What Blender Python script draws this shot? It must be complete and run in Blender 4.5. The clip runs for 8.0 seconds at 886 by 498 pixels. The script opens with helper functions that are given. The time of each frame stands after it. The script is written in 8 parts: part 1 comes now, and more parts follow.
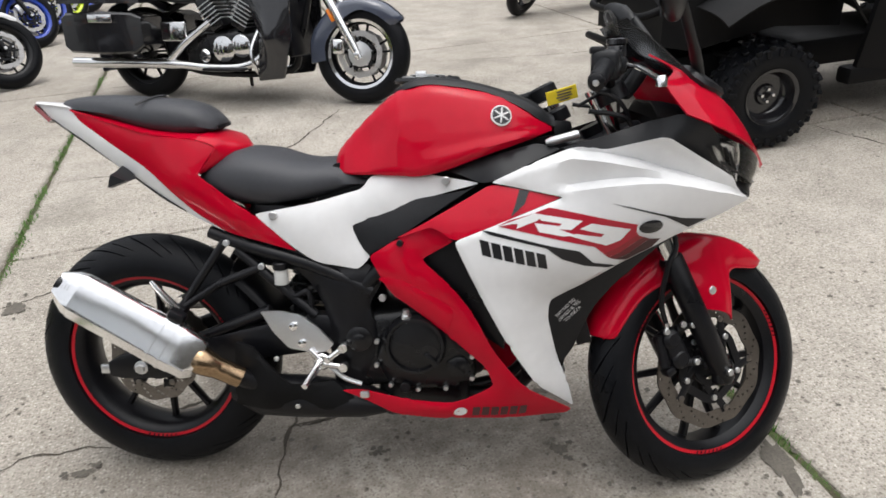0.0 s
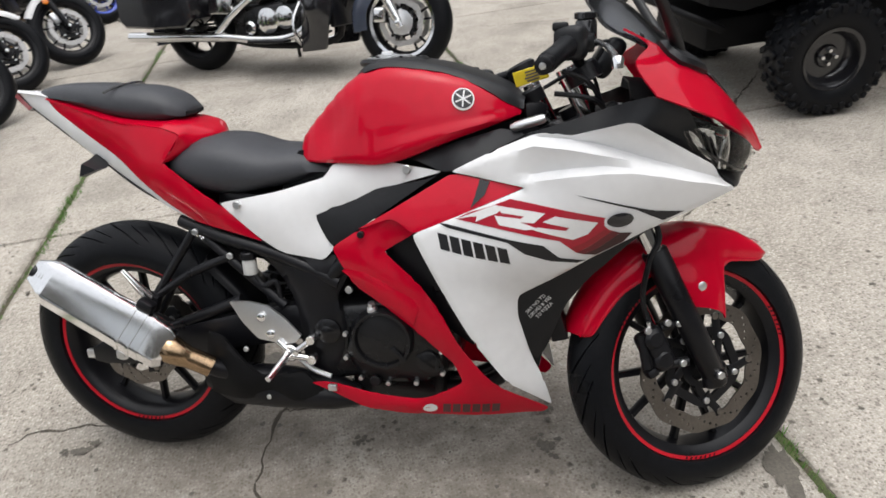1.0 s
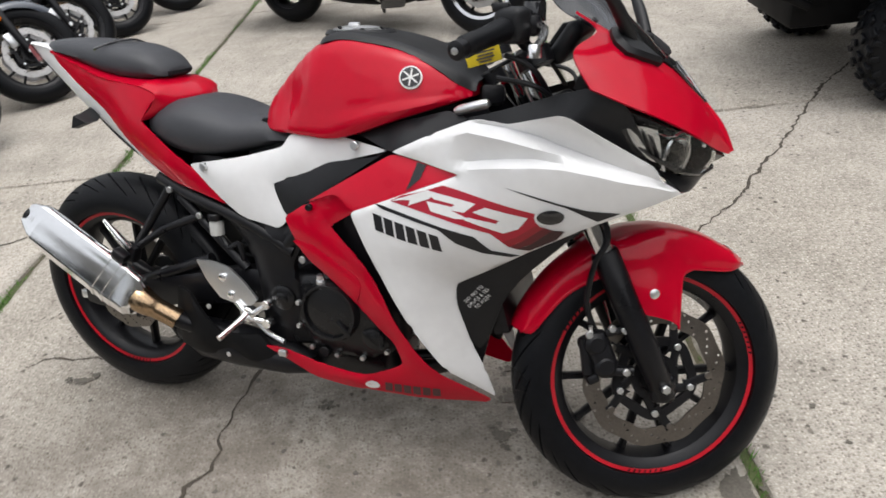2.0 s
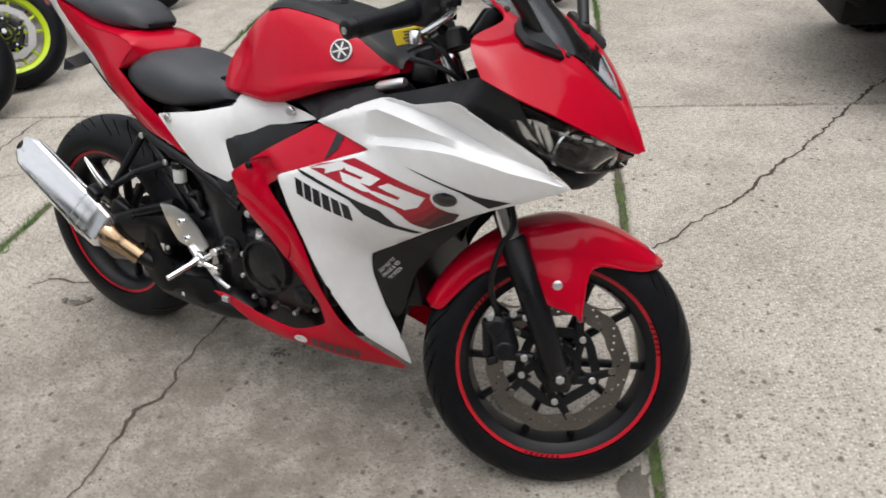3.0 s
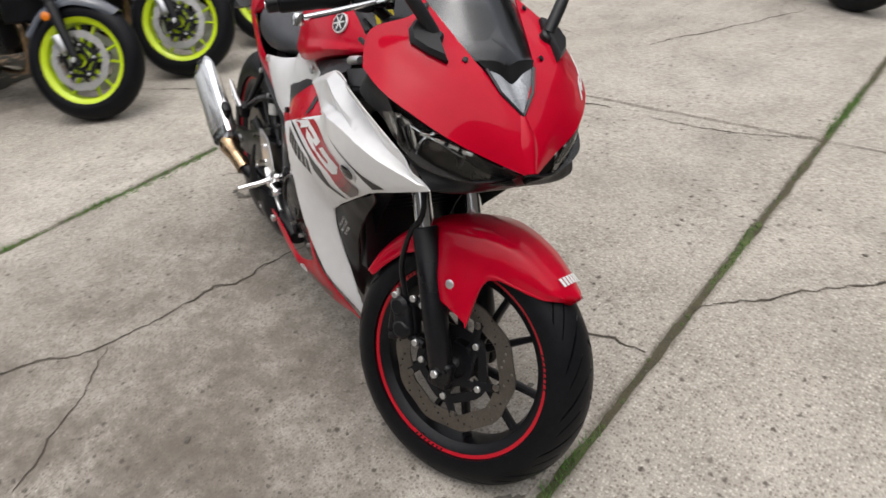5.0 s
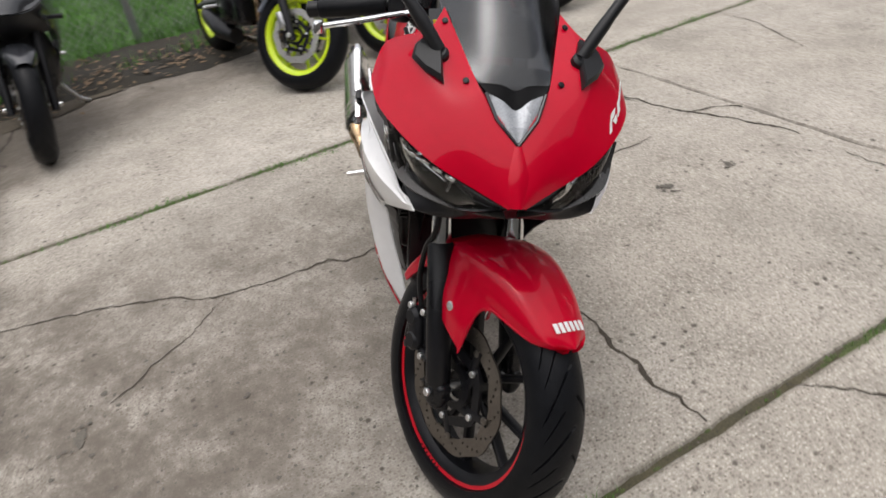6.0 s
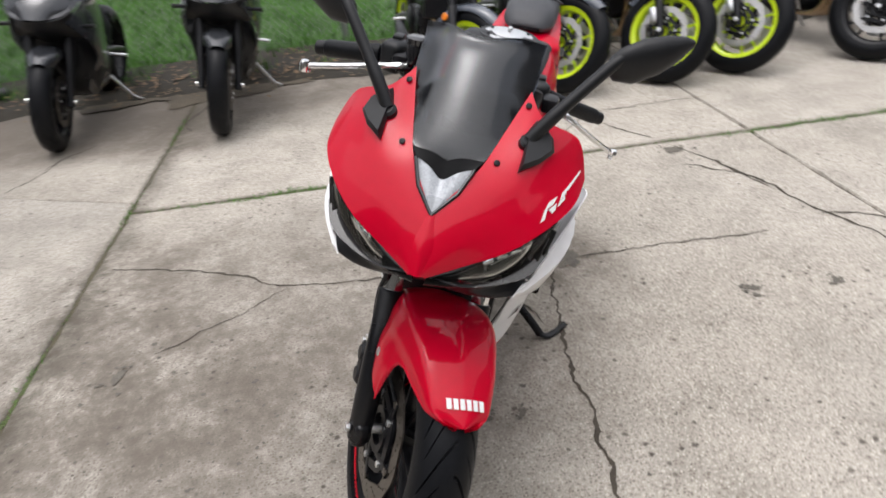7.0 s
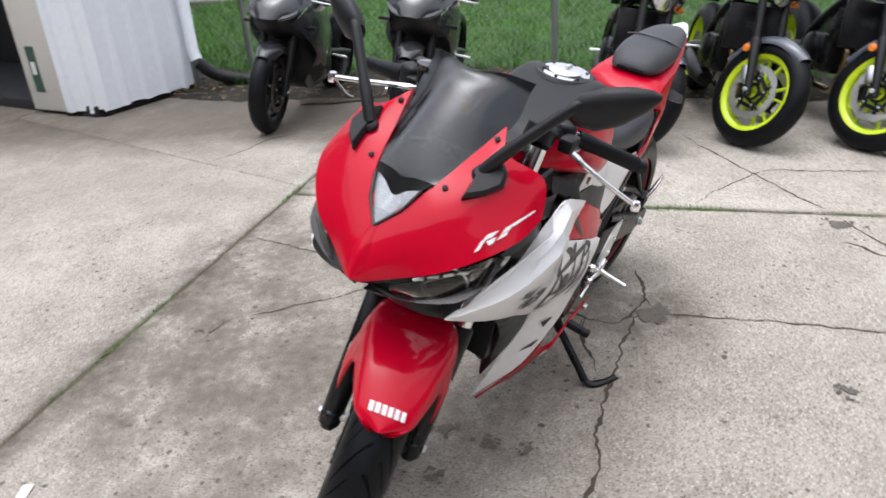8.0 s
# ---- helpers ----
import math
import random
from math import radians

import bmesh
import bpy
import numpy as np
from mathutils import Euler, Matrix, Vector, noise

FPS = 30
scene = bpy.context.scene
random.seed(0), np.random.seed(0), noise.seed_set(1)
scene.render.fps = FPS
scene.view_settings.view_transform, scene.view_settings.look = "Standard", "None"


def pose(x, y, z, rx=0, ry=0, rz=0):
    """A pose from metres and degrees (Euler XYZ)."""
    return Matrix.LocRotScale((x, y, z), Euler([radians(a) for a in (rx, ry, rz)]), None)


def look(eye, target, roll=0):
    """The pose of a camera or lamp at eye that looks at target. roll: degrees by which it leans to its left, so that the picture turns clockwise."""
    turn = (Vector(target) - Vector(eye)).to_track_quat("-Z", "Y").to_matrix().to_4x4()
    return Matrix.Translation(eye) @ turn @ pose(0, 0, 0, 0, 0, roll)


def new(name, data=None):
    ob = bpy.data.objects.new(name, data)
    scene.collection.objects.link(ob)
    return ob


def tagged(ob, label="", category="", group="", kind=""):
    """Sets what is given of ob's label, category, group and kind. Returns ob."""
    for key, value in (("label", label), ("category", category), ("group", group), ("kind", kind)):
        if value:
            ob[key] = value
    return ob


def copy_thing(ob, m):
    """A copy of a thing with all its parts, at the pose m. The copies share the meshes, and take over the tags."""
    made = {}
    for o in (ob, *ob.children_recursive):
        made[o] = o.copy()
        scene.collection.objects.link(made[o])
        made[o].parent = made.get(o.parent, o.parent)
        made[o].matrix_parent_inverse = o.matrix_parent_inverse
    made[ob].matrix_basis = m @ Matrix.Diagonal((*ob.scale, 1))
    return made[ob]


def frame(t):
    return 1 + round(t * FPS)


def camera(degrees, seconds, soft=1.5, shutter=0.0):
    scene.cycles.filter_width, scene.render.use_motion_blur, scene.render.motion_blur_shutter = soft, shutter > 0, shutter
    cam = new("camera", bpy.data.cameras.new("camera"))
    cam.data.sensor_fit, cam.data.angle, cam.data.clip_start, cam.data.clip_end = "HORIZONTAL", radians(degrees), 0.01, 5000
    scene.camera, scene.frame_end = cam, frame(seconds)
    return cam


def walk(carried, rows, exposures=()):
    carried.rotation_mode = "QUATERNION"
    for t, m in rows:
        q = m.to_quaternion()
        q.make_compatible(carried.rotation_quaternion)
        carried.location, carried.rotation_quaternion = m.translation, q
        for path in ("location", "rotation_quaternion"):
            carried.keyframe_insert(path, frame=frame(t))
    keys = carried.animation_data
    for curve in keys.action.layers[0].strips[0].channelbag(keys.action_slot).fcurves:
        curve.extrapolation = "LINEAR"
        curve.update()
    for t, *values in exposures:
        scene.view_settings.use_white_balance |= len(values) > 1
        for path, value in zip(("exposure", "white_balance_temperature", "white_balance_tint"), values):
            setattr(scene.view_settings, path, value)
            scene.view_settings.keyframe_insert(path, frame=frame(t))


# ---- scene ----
cam = camera(64.4, 8.0, soft=1.6, shutter=0.45)
METRES, EYE, TILT, LEAN, TURN = 3.246, 1.344, 0.0, 0.0, 0.0
ROWS = [
    (0.0, 0.0, 0.0, 0.0, -1.68, -27.86, 3.18),
    (0.5, 0.0416, 0.0203, 0.001, 0.41, -28.78, 4.51),
    (1.0, 0.0756, 0.0312, -0.0013, 4.09, -30.35, 6.11),
    (1.5, 0.1234, 0.0524, -0.006, 9.44, -31.51, 6.29),
    (3.0, 0.2782, 0.0881, -0.0002, 23.38, -34.72, 4.52),
    (3.5, 0.3201, 0.1252, -0.0123, 28.96, -35.51, 2.68),
    (4.0, 0.3653, 0.1573, -0.0087, 37.82, -35.44, 4.59),
    (4.5, 0.4348, 0.1911, -0.0048, 45.95, -34.54, 4.82),
    (6.0, 0.5248, 0.3772, -0.0118, 76.87, -32.79, 8.68),
    (6.5, 0.5262, 0.4514, -0.014, 87.33, -31.18, 6.72),
    (7.0, 0.524, 0.5284, -0.0102, 97.68, -28.74, 5.08),
    (7.5, 0.5279, 0.6084, -0.0085, 110.08, -26.21, 5.16),
    (8.0, 0.4932, 0.6749, -0.0158, 118.99, -25.37, 3.13),
]
walk(cam, [(t, pose(0, 0, EYE, TILT, LEAN, TURN) @ pose(METRES * x, METRES * y, METRES * z, 90 + pitch, roll, yaw)) for t, x, y, z, yaw, pitch, roll in ROWS],
     exposures=[(0.0, 0.24, 6450, 10), (3.0, 0.15, 6480, 10), (4.5, 0.10, 6560, 11), (6.0, 0.06, 6560, 12), (6.5, 0.19, 6500, 12), (7.2, 0.40, 6400, 12), (8.0, 0.48, 6200, 13)])

# ---------------------------------------------------------------- light: overcast sky
SUN_EL, SUN_ROT = radians(84), radians(120)
world = bpy.data.worlds.new("sky")
scene.world = world
world.use_nodes = True
wn = world.node_tree
sky = wn.nodes.new("ShaderNodeTexSky")
sky.sky_type, sky.sun_disc, sky.sun_elevation, sky.sun_rotation = "NISHITA", False, SUN_EL, SUN_ROT
sky.air_density, sky.dust_density, sky.ozone_density = 1.0, 4.0, 1.0
pale = wn.nodes.new("ShaderNodeHueSaturation")
pale.inputs["Saturation"].default_value = 0.18
wn.links.new(sky.outputs[0], pale.inputs["Color"])
wn.links.new(pale.outputs[0], wn.nodes["Background"].inputs[0])
wn.nodes["Background"].inputs[1].default_value = 0.20

sun_data = bpy.data.lights.new("sun", "SUN")
sun_data.energy, sun_data.angle, sun_data.color = 1.0, radians(105), (1.0, 0.985, 0.97)
sun = new("sun", sun_data)
sun.matrix_world = look((0, 0, 0), (-math.sin(SUN_ROT) * math.cos(SUN_EL), -math.cos(SUN_ROT) * math.cos(SUN_EL), -math.sin(SUN_EL)))


# ---------------------------------------------------------------- materials
def material(name, color, rough=0.5, metal=0.0, coat=0.0, vary=0.12, scale=30.0, bump=0.0, bump_scale=200.0, spec=0.5, rough_vary=0.1, dust=0.0):
    """A surface with colour drift at two scales, uneven gloss and a fine relief."""
    m = bpy.data.materials.new(name)
    m.use_nodes = True
    t = m.node_tree
    b = t.nodes["Principled BSDF"]
    b.inputs["Metallic"].default_value, b.inputs["Coat Weight"].default_value = metal, coat
    b.inputs["Coat Roughness"].default_value = 0.04
    b.inputs["Specular IOR Level"].default_value = spec
    co = t.nodes.new("ShaderNodeTexCoord")
    big = t.nodes.new("ShaderNodeTexNoise")
    big.inputs["Scale"].default_value, big.inputs["Detail"].default_value = scale * 0.25, 5
    fine = t.nodes.new("ShaderNodeTexNoise")
    fine.inputs["Scale"].default_value, fine.inputs["Detail"].default_value = scale * 4, 4
    for n in (big, fine):
        t.links.new(co.outputs["Object"], n.inputs["Vector"])
    add = t.nodes.new("ShaderNodeMath")
    add.operation = "ADD"
    t.links.new(big.outputs[0], add.inputs[0])
    t.links.new(fine.outputs[0], add.inputs[1])
    ramp = t.nodes.new("ShaderNodeMapRange")
    ramp.inputs["From Min"].default_value, ramp.inputs["From Max"].default_value = 0.6, 1.4
    ramp.inputs["To Min"].default_value, ramp.inputs["To Max"].default_value = 1 - vary, 1 + vary
    t.links.new(add.outputs[0], ramp.inputs["Value"])
    mul = t.nodes.new("ShaderNodeVectorMath")
    mul.operation = "SCALE"
    mul.inputs[0].default_value = color
    t.links.new(ramp.outputs[0], mul.inputs["Scale"])
    if dust:
        mix = t.nodes.new("ShaderNodeMix")
        mix.data_type = "RGBA"
        mix.inputs["B"].default_value = (0.23, 0.21, 0.185, 1)
        dr = t.nodes.new("ShaderNodeMapRange")
        dr.inputs["From Min"].default_value, dr.inputs["From Max"].default_value = 0.45, 0.75
        dr.inputs["To Max"].default_value = dust
        t.links.new(big.outputs[0], dr.inputs["Value"])
        t.links.new(dr.outputs[0], mix.inputs["Factor"])
        t.links.new(mul.outputs[0], mix.inputs["A"])
        t.links.new(mix.outputs["Result"], b.inputs["Base Color"])
    else:
        t.links.new(mul.outputs[0], b.inputs["Base Color"])
    rr = t.nodes.new("ShaderNodeMapRange")
    rr.inputs["From Min"].default_value, rr.inputs["From Max"].default_value = 0.3, 0.7
    rr.inputs["To Min"].default_value, rr.inputs["To Max"].default_value = max(0.02, rough * (1 - rough_vary)), rough * (1 + rough_vary)
    t.links.new(big.outputs[0], rr.inputs["Value"])
    t.links.new(rr.outputs[0], b.inputs["Roughness"])
    if bump:
        bn = t.nodes.new("ShaderNodeTexNoise")
        bn.inputs["Scale"].default_value, bn.inputs["Detail"].default_value = bump_scale, 3
        t.links.new(co.outputs["Object"], bn.inputs["Vector"])
        bp = t.nodes.new("ShaderNodeBump")
        bp.inputs["Strength"].default_value, bp.inputs["Distance"].default_value = bump, 0.002
        t.links.new(bn.outputs[0], bp.inputs["Height"])
        t.links.new(bp.outputs[0], b.inputs["Normal"])
    return m


RED = material("red_paint", (0.49, 0.001, 0.019), 0.30, 0.0, 0.45, 0.05, 12, spec=0.05)
WHITE = material("white_paint", (0.80, 0.80, 0.80), 0.32, 0.0, 0.5, 0.04, 10)
BLACK = material("black_plastic", (0.010, 0.0105, 0.012), 0.42, vary=0.2, bump=0.05, bump_scale=400, spec=0.32)
SATIN = material("satin_black_metal", (0.006, 0.006, 0.0075), 0.36, vary=0.3, bump=0.1, bump_scale=300, spec=0.30, rough_vary=0.3)
GLOSSB = material("gloss_black", (0.012, 0.012, 0.014), 0.15, coat=0.6, vary=0.15)
RUBBER = material("tyre_rubber", (0.0055, 0.006, 0.0075), 0.42, vary=0.35, scale=20, bump=0.25, bump_scale=500, spec=0.16, rough_vary=0.35)
SEATM = material("seat_vinyl", (0.040, 0.042, 0.048), 0.46, vary=0.15, bump=0.35, bump_scale=700, spec=0.45)
CHROME = material("chrome", (0.80, 0.80, 0.80), 0.10, 1.0, vary=0.05, rough_vary=0.5)
POLISH = material("polished_aluminium", (0.97, 0.97, 0.97), 0.15, 1.0, vary=0.06, rough_vary=0.4)
ALLOY = material("brushed_aluminium", (0.78, 0.785, 0.79), 0.36, 1.0, vary=0.04, scale=40)
STEEL = material("disc_steel", (0.22, 0.20, 0.18), 0.36, 1.0, vary=0.2, scale=50)
BRONZE = material("heated_steel_pipe", (0.40, 0.28, 0.17), 0.22, 1.0, vary=0.45, scale=60)
TAPE = material("red_rim_tape", (0.48, 0.006, 0.018), 0.4, vary=0.1)
ENGINE = material("engine_black", (0.006, 0.006, 0.007), 0.28, vary=0.3, bump=0.2, bump_scale=350, spec=0.42, rough_vary=0.3)
DISCW = material("bright_disc_steel", (0.50, 0.49, 0.48), 0.42, 0.8, vary=0.15, scale=50)
DECALB = material("black_decal", (0.012, 0.012, 0.014), 0.3, vary=0.1)
DECALW = material("white_decal", (0.78, 0.78, 0.77), 0.35, vary=0.05)
DECALR = material("red_decal", (0.42, 0.006, 0.025), 0.32, coat=0.5, vary=0.06)
FADE = material("dark_red_decal", (0.055, 0.004, 0.007), 0.3, coat=0.5, vary=0.35, scale=60)
FADES = [material("fading_red_decal", c, 0.3, coat=0.5, vary=0.15, scale=60) for c in ((0.30, 0.008, 0.018), (0.13, 0.006, 0.011), (0.035, 0.005, 0.006))]
YELLOW = material("yellow_label", (0.78, 0.60, 0.02), 0.5, vary=0.08)
LIME = material("lime_wheel_paint", (0.62, 0.80, 0.015), 0.35, coat=0.3, vary=0.06)
BLUEW = material("blue_wheel_paint", (0.02, 0.06, 0.42), 0.35, coat=0.3, vary=0.06)
GREYP = material("grey_paint", (0.075, 0.085, 0.105), 0.22, coat=0.8, vary=0.08)
NAVY = material("dark_blue_grey_paint", (0.055, 0.065, 0.095), 0.2, coat=0.9, vary=0.08)
DARKP = material("black_bike_paint", (0.028, 0.030, 0.035), 0.24, coat=0.7, vary=0.1)
AMBER = material("amber_lens", (0.75, 0.20, 0.01), 0.2, coat=0.6, vary=0.08)
REDLENS = material("red_lens", (0.16, 0.012, 0.012), 0.15, coat=0.6, vary=0.1)
CLEARISH = material("lens_reflector", (0.62, 0.64, 0.67), 0.14, 0.9, vary=0.3, scale=120, rough_vary=0.5)
SIDING = material("white_siding_paint", (0.86, 0.90, 0.95), 0.40, vary=0.05, scale=5, dust=0.04)
DOORP = material("cream_door_paint", (0.66, 0.65, 0.60), 0.5, vary=0.06, scale=8, dust=0.1)
SIGNG = material("green_sign", (0.03, 0.085, 0.06), 0.5, vary=0.2, scale=60)
# near-black tone puts the shed's inner shade into its surfaces
DARKROOM = material("shed_interior_shade", (0.02, 0.021, 0.024), 0.8, vary=0.3, scale=4)
GALV = material("galvanised_steel", (0.40, 0.41, 0.41), 0.45, 0.8, vary=0.15, scale=40)
CREVICE = material("crack_dirt", (0.060, 0.050, 0.038), 0.95, vary=0.45, scale=60, bump=0.5, bump_scale=250)
STAIN = material("oil_stain", (0.11, 0.098, 0.08), 0.75, vary=0.45, scale=40, bump=0.3, bump_scale=250)
SOIL = material("soil", (0.085, 0.070, 0.050), 0.95, vary=0.4, scale=14, bump=0.9, bump_scale=90)
JOINT = material("joint_earth", (0.072, 0.064, 0.038), 0.95, vary=0.45, scale=40, bump=0.7, bump_scale=220)
MOSS = material("moss", (0.066, 0.086, 0.028), 0.9, vary=0.5, scale=50, bump=0.8, bump_scale=300)
GRASS = material("grass_blades", (0.085, 0.22, 0.028), 0.6, vary=0.45, scale=6)
LAWN = material("lawn_ground", (0.035, 0.075, 0.016), 0.9, vary=0.5, scale=10, bump=0.8, bump_scale=60)
# soil tone lowered to hold the shade beneath bikes and trees
BED = material("shaded_damp_soil", (0.026, 0.022, 0.015), 0.95, vary=0.5, scale=14, bump=0.9, bump_scale=70)
MATTB = material("matt_black_plastic", (0.005, 0.005, 0.0055), 0.55, vary=0.3, spec=0.14)
LEAFLIT = material("dead_leaves", (0.17, 0.11, 0.06), 0.8, vary=0.4, scale=30)


def glass(name, color, rough, mix, ior=1.45):
    """A thin clear or smoked pane: see-through, with a sharp reflection on it."""
    m = bpy.data.materials.new(name)
    m.use_nodes = True
    t = m.node_tree
    t.nodes.remove(t.nodes["Principled BSDF"])
    clear = t.nodes.new("ShaderNodeBsdfTransparent")
    clear.inputs[0].default_value = (*color, 1)
    gloss = t.nodes.new("ShaderNodeBsdfGlossy")
    gloss.inputs["Roughness"].default_value = rough
    gloss.inputs[0].default_value = (0.9, 0.9, 0.9, 1)
    fr = t.nodes.new("ShaderNodeFresnel")
    fr.inputs[0].default_value = ior
    lift = t.nodes.new("ShaderNodeMath")
    lift.operation = "MULTIPLY_ADD"
    lift.inputs[1].default_value, lift.inputs[2].default_value = 1.0, mix
    t.links.new(fr.outputs[0], lift.inputs[0])
    ms = t.nodes.new("ShaderNodeMixShader")
    t.links.new(lift.outputs[0], ms.inputs[0])
    t.links.new(clear.outputs[0], ms.inputs[1])
    t.links.new(gloss.outputs[0], ms.inputs[2])
    t.links.new(ms.outputs[0], t.nodes["Material Output"].inputs[0])
    return m


SMOKE = glass("smoked_screen", (0.30, 0.315, 0.345), 0.15, 0.045, 1.30)
LENS = glass("clear_lens", (0.95, 0.95, 0.94), 0.03, 0.0, 1.24)
BOWL = material("lamp_bowl", (0.022, 0.021, 0.020), 0.25, 0.0, vary=0.4, scale=70)
LAMPGREY = material("lamp_glass_grey", (0.30, 0.315, 0.335), 0.30, 0.25, vary=0.35, scale=90, rough_vary=0.4)
MILKY = material("milky_plastic", (0.50, 0.50, 0.48), 0.35, vary=0.1, scale=60)
DARKLENS = glass("tinted_lens", (0.30, 0.31, 0.33), 0.05, 0.04)


def concrete():
    """Weathered concrete with exposed pebbles, pits, broad stains and painted shade under the fence-side bikes; each
    slab a little different.
    """
    m = bpy.data.materials.new("weathered_concrete")
    m.use_nodes = True
    t = m.node_tree
    b = t.nodes["Principled BSDF"]
    N, K = t.nodes.new, t.links.new
    co, info = N("ShaderNodeTexCoord"), N("ShaderNodeObjectInfo")
    shift = N("ShaderNodeVectorMath")
    shift.operation = "MULTIPLY_ADD"
    shift.inputs[1].default_value = (37.0, 61.0, 13.0)
    K(info.outputs["Random"], shift.inputs[0])
    K(co.outputs["Object"], shift.inputs[2])

    def tex(kind, scale, detail=4):
        n = N(kind)
        n.inputs["Scale"].default_value = scale
        if kind == "ShaderNodeTexNoise":
            n.inputs["Detail"].default_value = detail
        K(shift.outputs[0], n.inputs["Vector"])
        return n

    def span(src, a, c, lo, hi):
        n = N("ShaderNodeMapRange")
        for k, v in (("From Min", a), ("From Max", c), ("To Min", lo), ("To Max", hi)):
            n.inputs[k].default_value = v
        K(src, n.inputs["Value"])
        return n.outputs[0]

    def blend(fac, a, c, mode="MIX"):
        n = N("ShaderNodeMix")
        n.data_type, n.blend_type = "RGBA", mode
        for sock, v in (("Factor", fac), ("A", a), ("B", c)):
            if isinstance(v, (tuple, float)):
                n.inputs[sock].default_value = (*v, 1) if isinstance(v, tuple) else v
            else:
                K(v, n.inputs[sock])
        return n.outputs["Result"]

    broad, mid, fine = tex("ShaderNodeTexNoise", 0.9, 6), tex("ShaderNodeTexNoise", 5.0, 6), tex("ShaderNodeTexNoise", 110.0, 4)
    grain = tex("ShaderNodeTexNoise", 260.0, 2)
    pebble = tex("ShaderNodeTexVoronoi", 105.0)
    pit = tex("ShaderNodeTexVoronoi", 26.0)
    pebble.voronoi_dimensions = pit.voronoi_dimensions = "2D"
    base = blend(span(broad.outputs[0], 0.32, 0.68, 0, 1), (0.415, 0.376, 0.322), (0.535, 0.496, 0.438))
    base = blend(span(mid.outputs[0], 0.38, 0.68, 0, 0.60), base, (0.275, 0.248, 0.212))
    shade = N("ShaderNodeSeparateColor")
    K(pebble.outputs["Color"], shade.inputs[0])
    stone = blend(span(shade.outputs[0], 0.15, 0.9, 0, 1), (0.15, 0.128, 0.10), (0.63, 0.58, 0.505))
    core = span(pebble.outputs["Distance"], 0.26, 0.46, 0.70, 0.0)
    base = blend(core, base, stone)
    fleck = N("ShaderNodeMath")
    fleck.operation = "MULTIPLY"
    K(span(pebble.outputs["Distance"], 0.22, 0.40, 1.0, 0.0), fleck.inputs[0])
    K(span(shade.outputs[2], 0.80, 0.90, 0.0, 0.55), fleck.inputs[1])
    base = blend(fleck.outputs[0], base, (0.72, 0.675, 0.60))
    base = blend(span(grain.outputs[0], 0.42, 0.66, 0.0, 0.4), base, (0.13, 0.113, 0.09))
    wob = N("ShaderNodeVectorMath")
    wob.operation = "MULTIPLY_ADD"
    wob.inputs[1].default_value = (0.016, 0.016, 0.016)
    K(fine.outputs["Color"], wob.inputs[0])
    K(shift.outputs[0], wob.inputs[2])

    def chips(cell, least, reach, depth):
        """Ragged chipped spots in some of the cells of a net."""
        sep, grow, mask = N("ShaderNodeSeparateColor"), N("ShaderNodeMath"), N("ShaderNodeMath")
        grow.operation, mask.operation = "MULTIPLY_ADD", "MULTIPLY"
        grow.inputs[1].default_value = 0.20
        K(wob.outputs[0], cell.inputs["Vector"])
        K(cell.outputs["Color"], sep.inputs[0])
        K(sep.outputs[0], grow.inputs[0])
        K(cell.outputs["Distance"], grow.inputs[2])
        K(span(grow.outputs[0], 0.10, reach, 1, 0), mask.inputs[0])
        K(span(sep.outputs[1], least, least + 0.40, 0, depth), mask.inputs[1])
        return mask
    pitmask = N("ShaderNodeMath")
    pitmask.operation = "MULTIPLY"
    K(chips(pit, 0.45, 0.27, 0.9).outputs[0], pitmask.inputs[0])
    K(span(tex("ShaderNodeTexNoise", 2.6, 5).outputs[0], 0.44, 0.60, 0.05, 1.0), pitmask.inputs[1])
    small = tex("ShaderNodeTexVoronoi", 80.0)
    small.voronoi_dimensions = "2D"
    base = blend(chips(small, 0.45, 0.36, 0.52).outputs[0], base, (0.095, 0.082, 0.066))
    base = blend(pitmask.outputs[0], base, (0.085, 0.075, 0.062))
    smear = tex("ShaderNodeTexNoise", 1.7, 7)
    base = blend(span(smear.outputs[0], 0.56, 0.74, 0, 0.45), base, (0.17, 0.155, 0.13))
    patch = tex("ShaderNodeTexNoise", 95.0, 5)
    base = blend(span(patch.outputs[0], 0.50, 0.72, 0.0, 0.28), base, (0.16, 0.146, 0.123))
    base = blend(span(patch.outputs[0], 0.50, 0.30, 0.0, 0.15), base, (0.62, 0.595, 0.545))
    geo = N("ShaderNodeNewGeometry")
    coarse = tex("ShaderNodeTexNoise", 22.0, 6)
    both = N("ShaderNodeMath")
    both.operation = "MULTIPLY_ADD"
    both.inputs[1].default_value = 0.55
    part_of = N("ShaderNodeMath")
    part_of.operation = "MULTIPLY"
    part_of.inputs[1].default_value = 0.45
    K(coarse.outputs[0], part_of.inputs[0])
    K(mid.outputs[0], both.inputs[0])
    K(part_of.outputs[0], both.inputs[2])
    mottle = both.outputs[0]
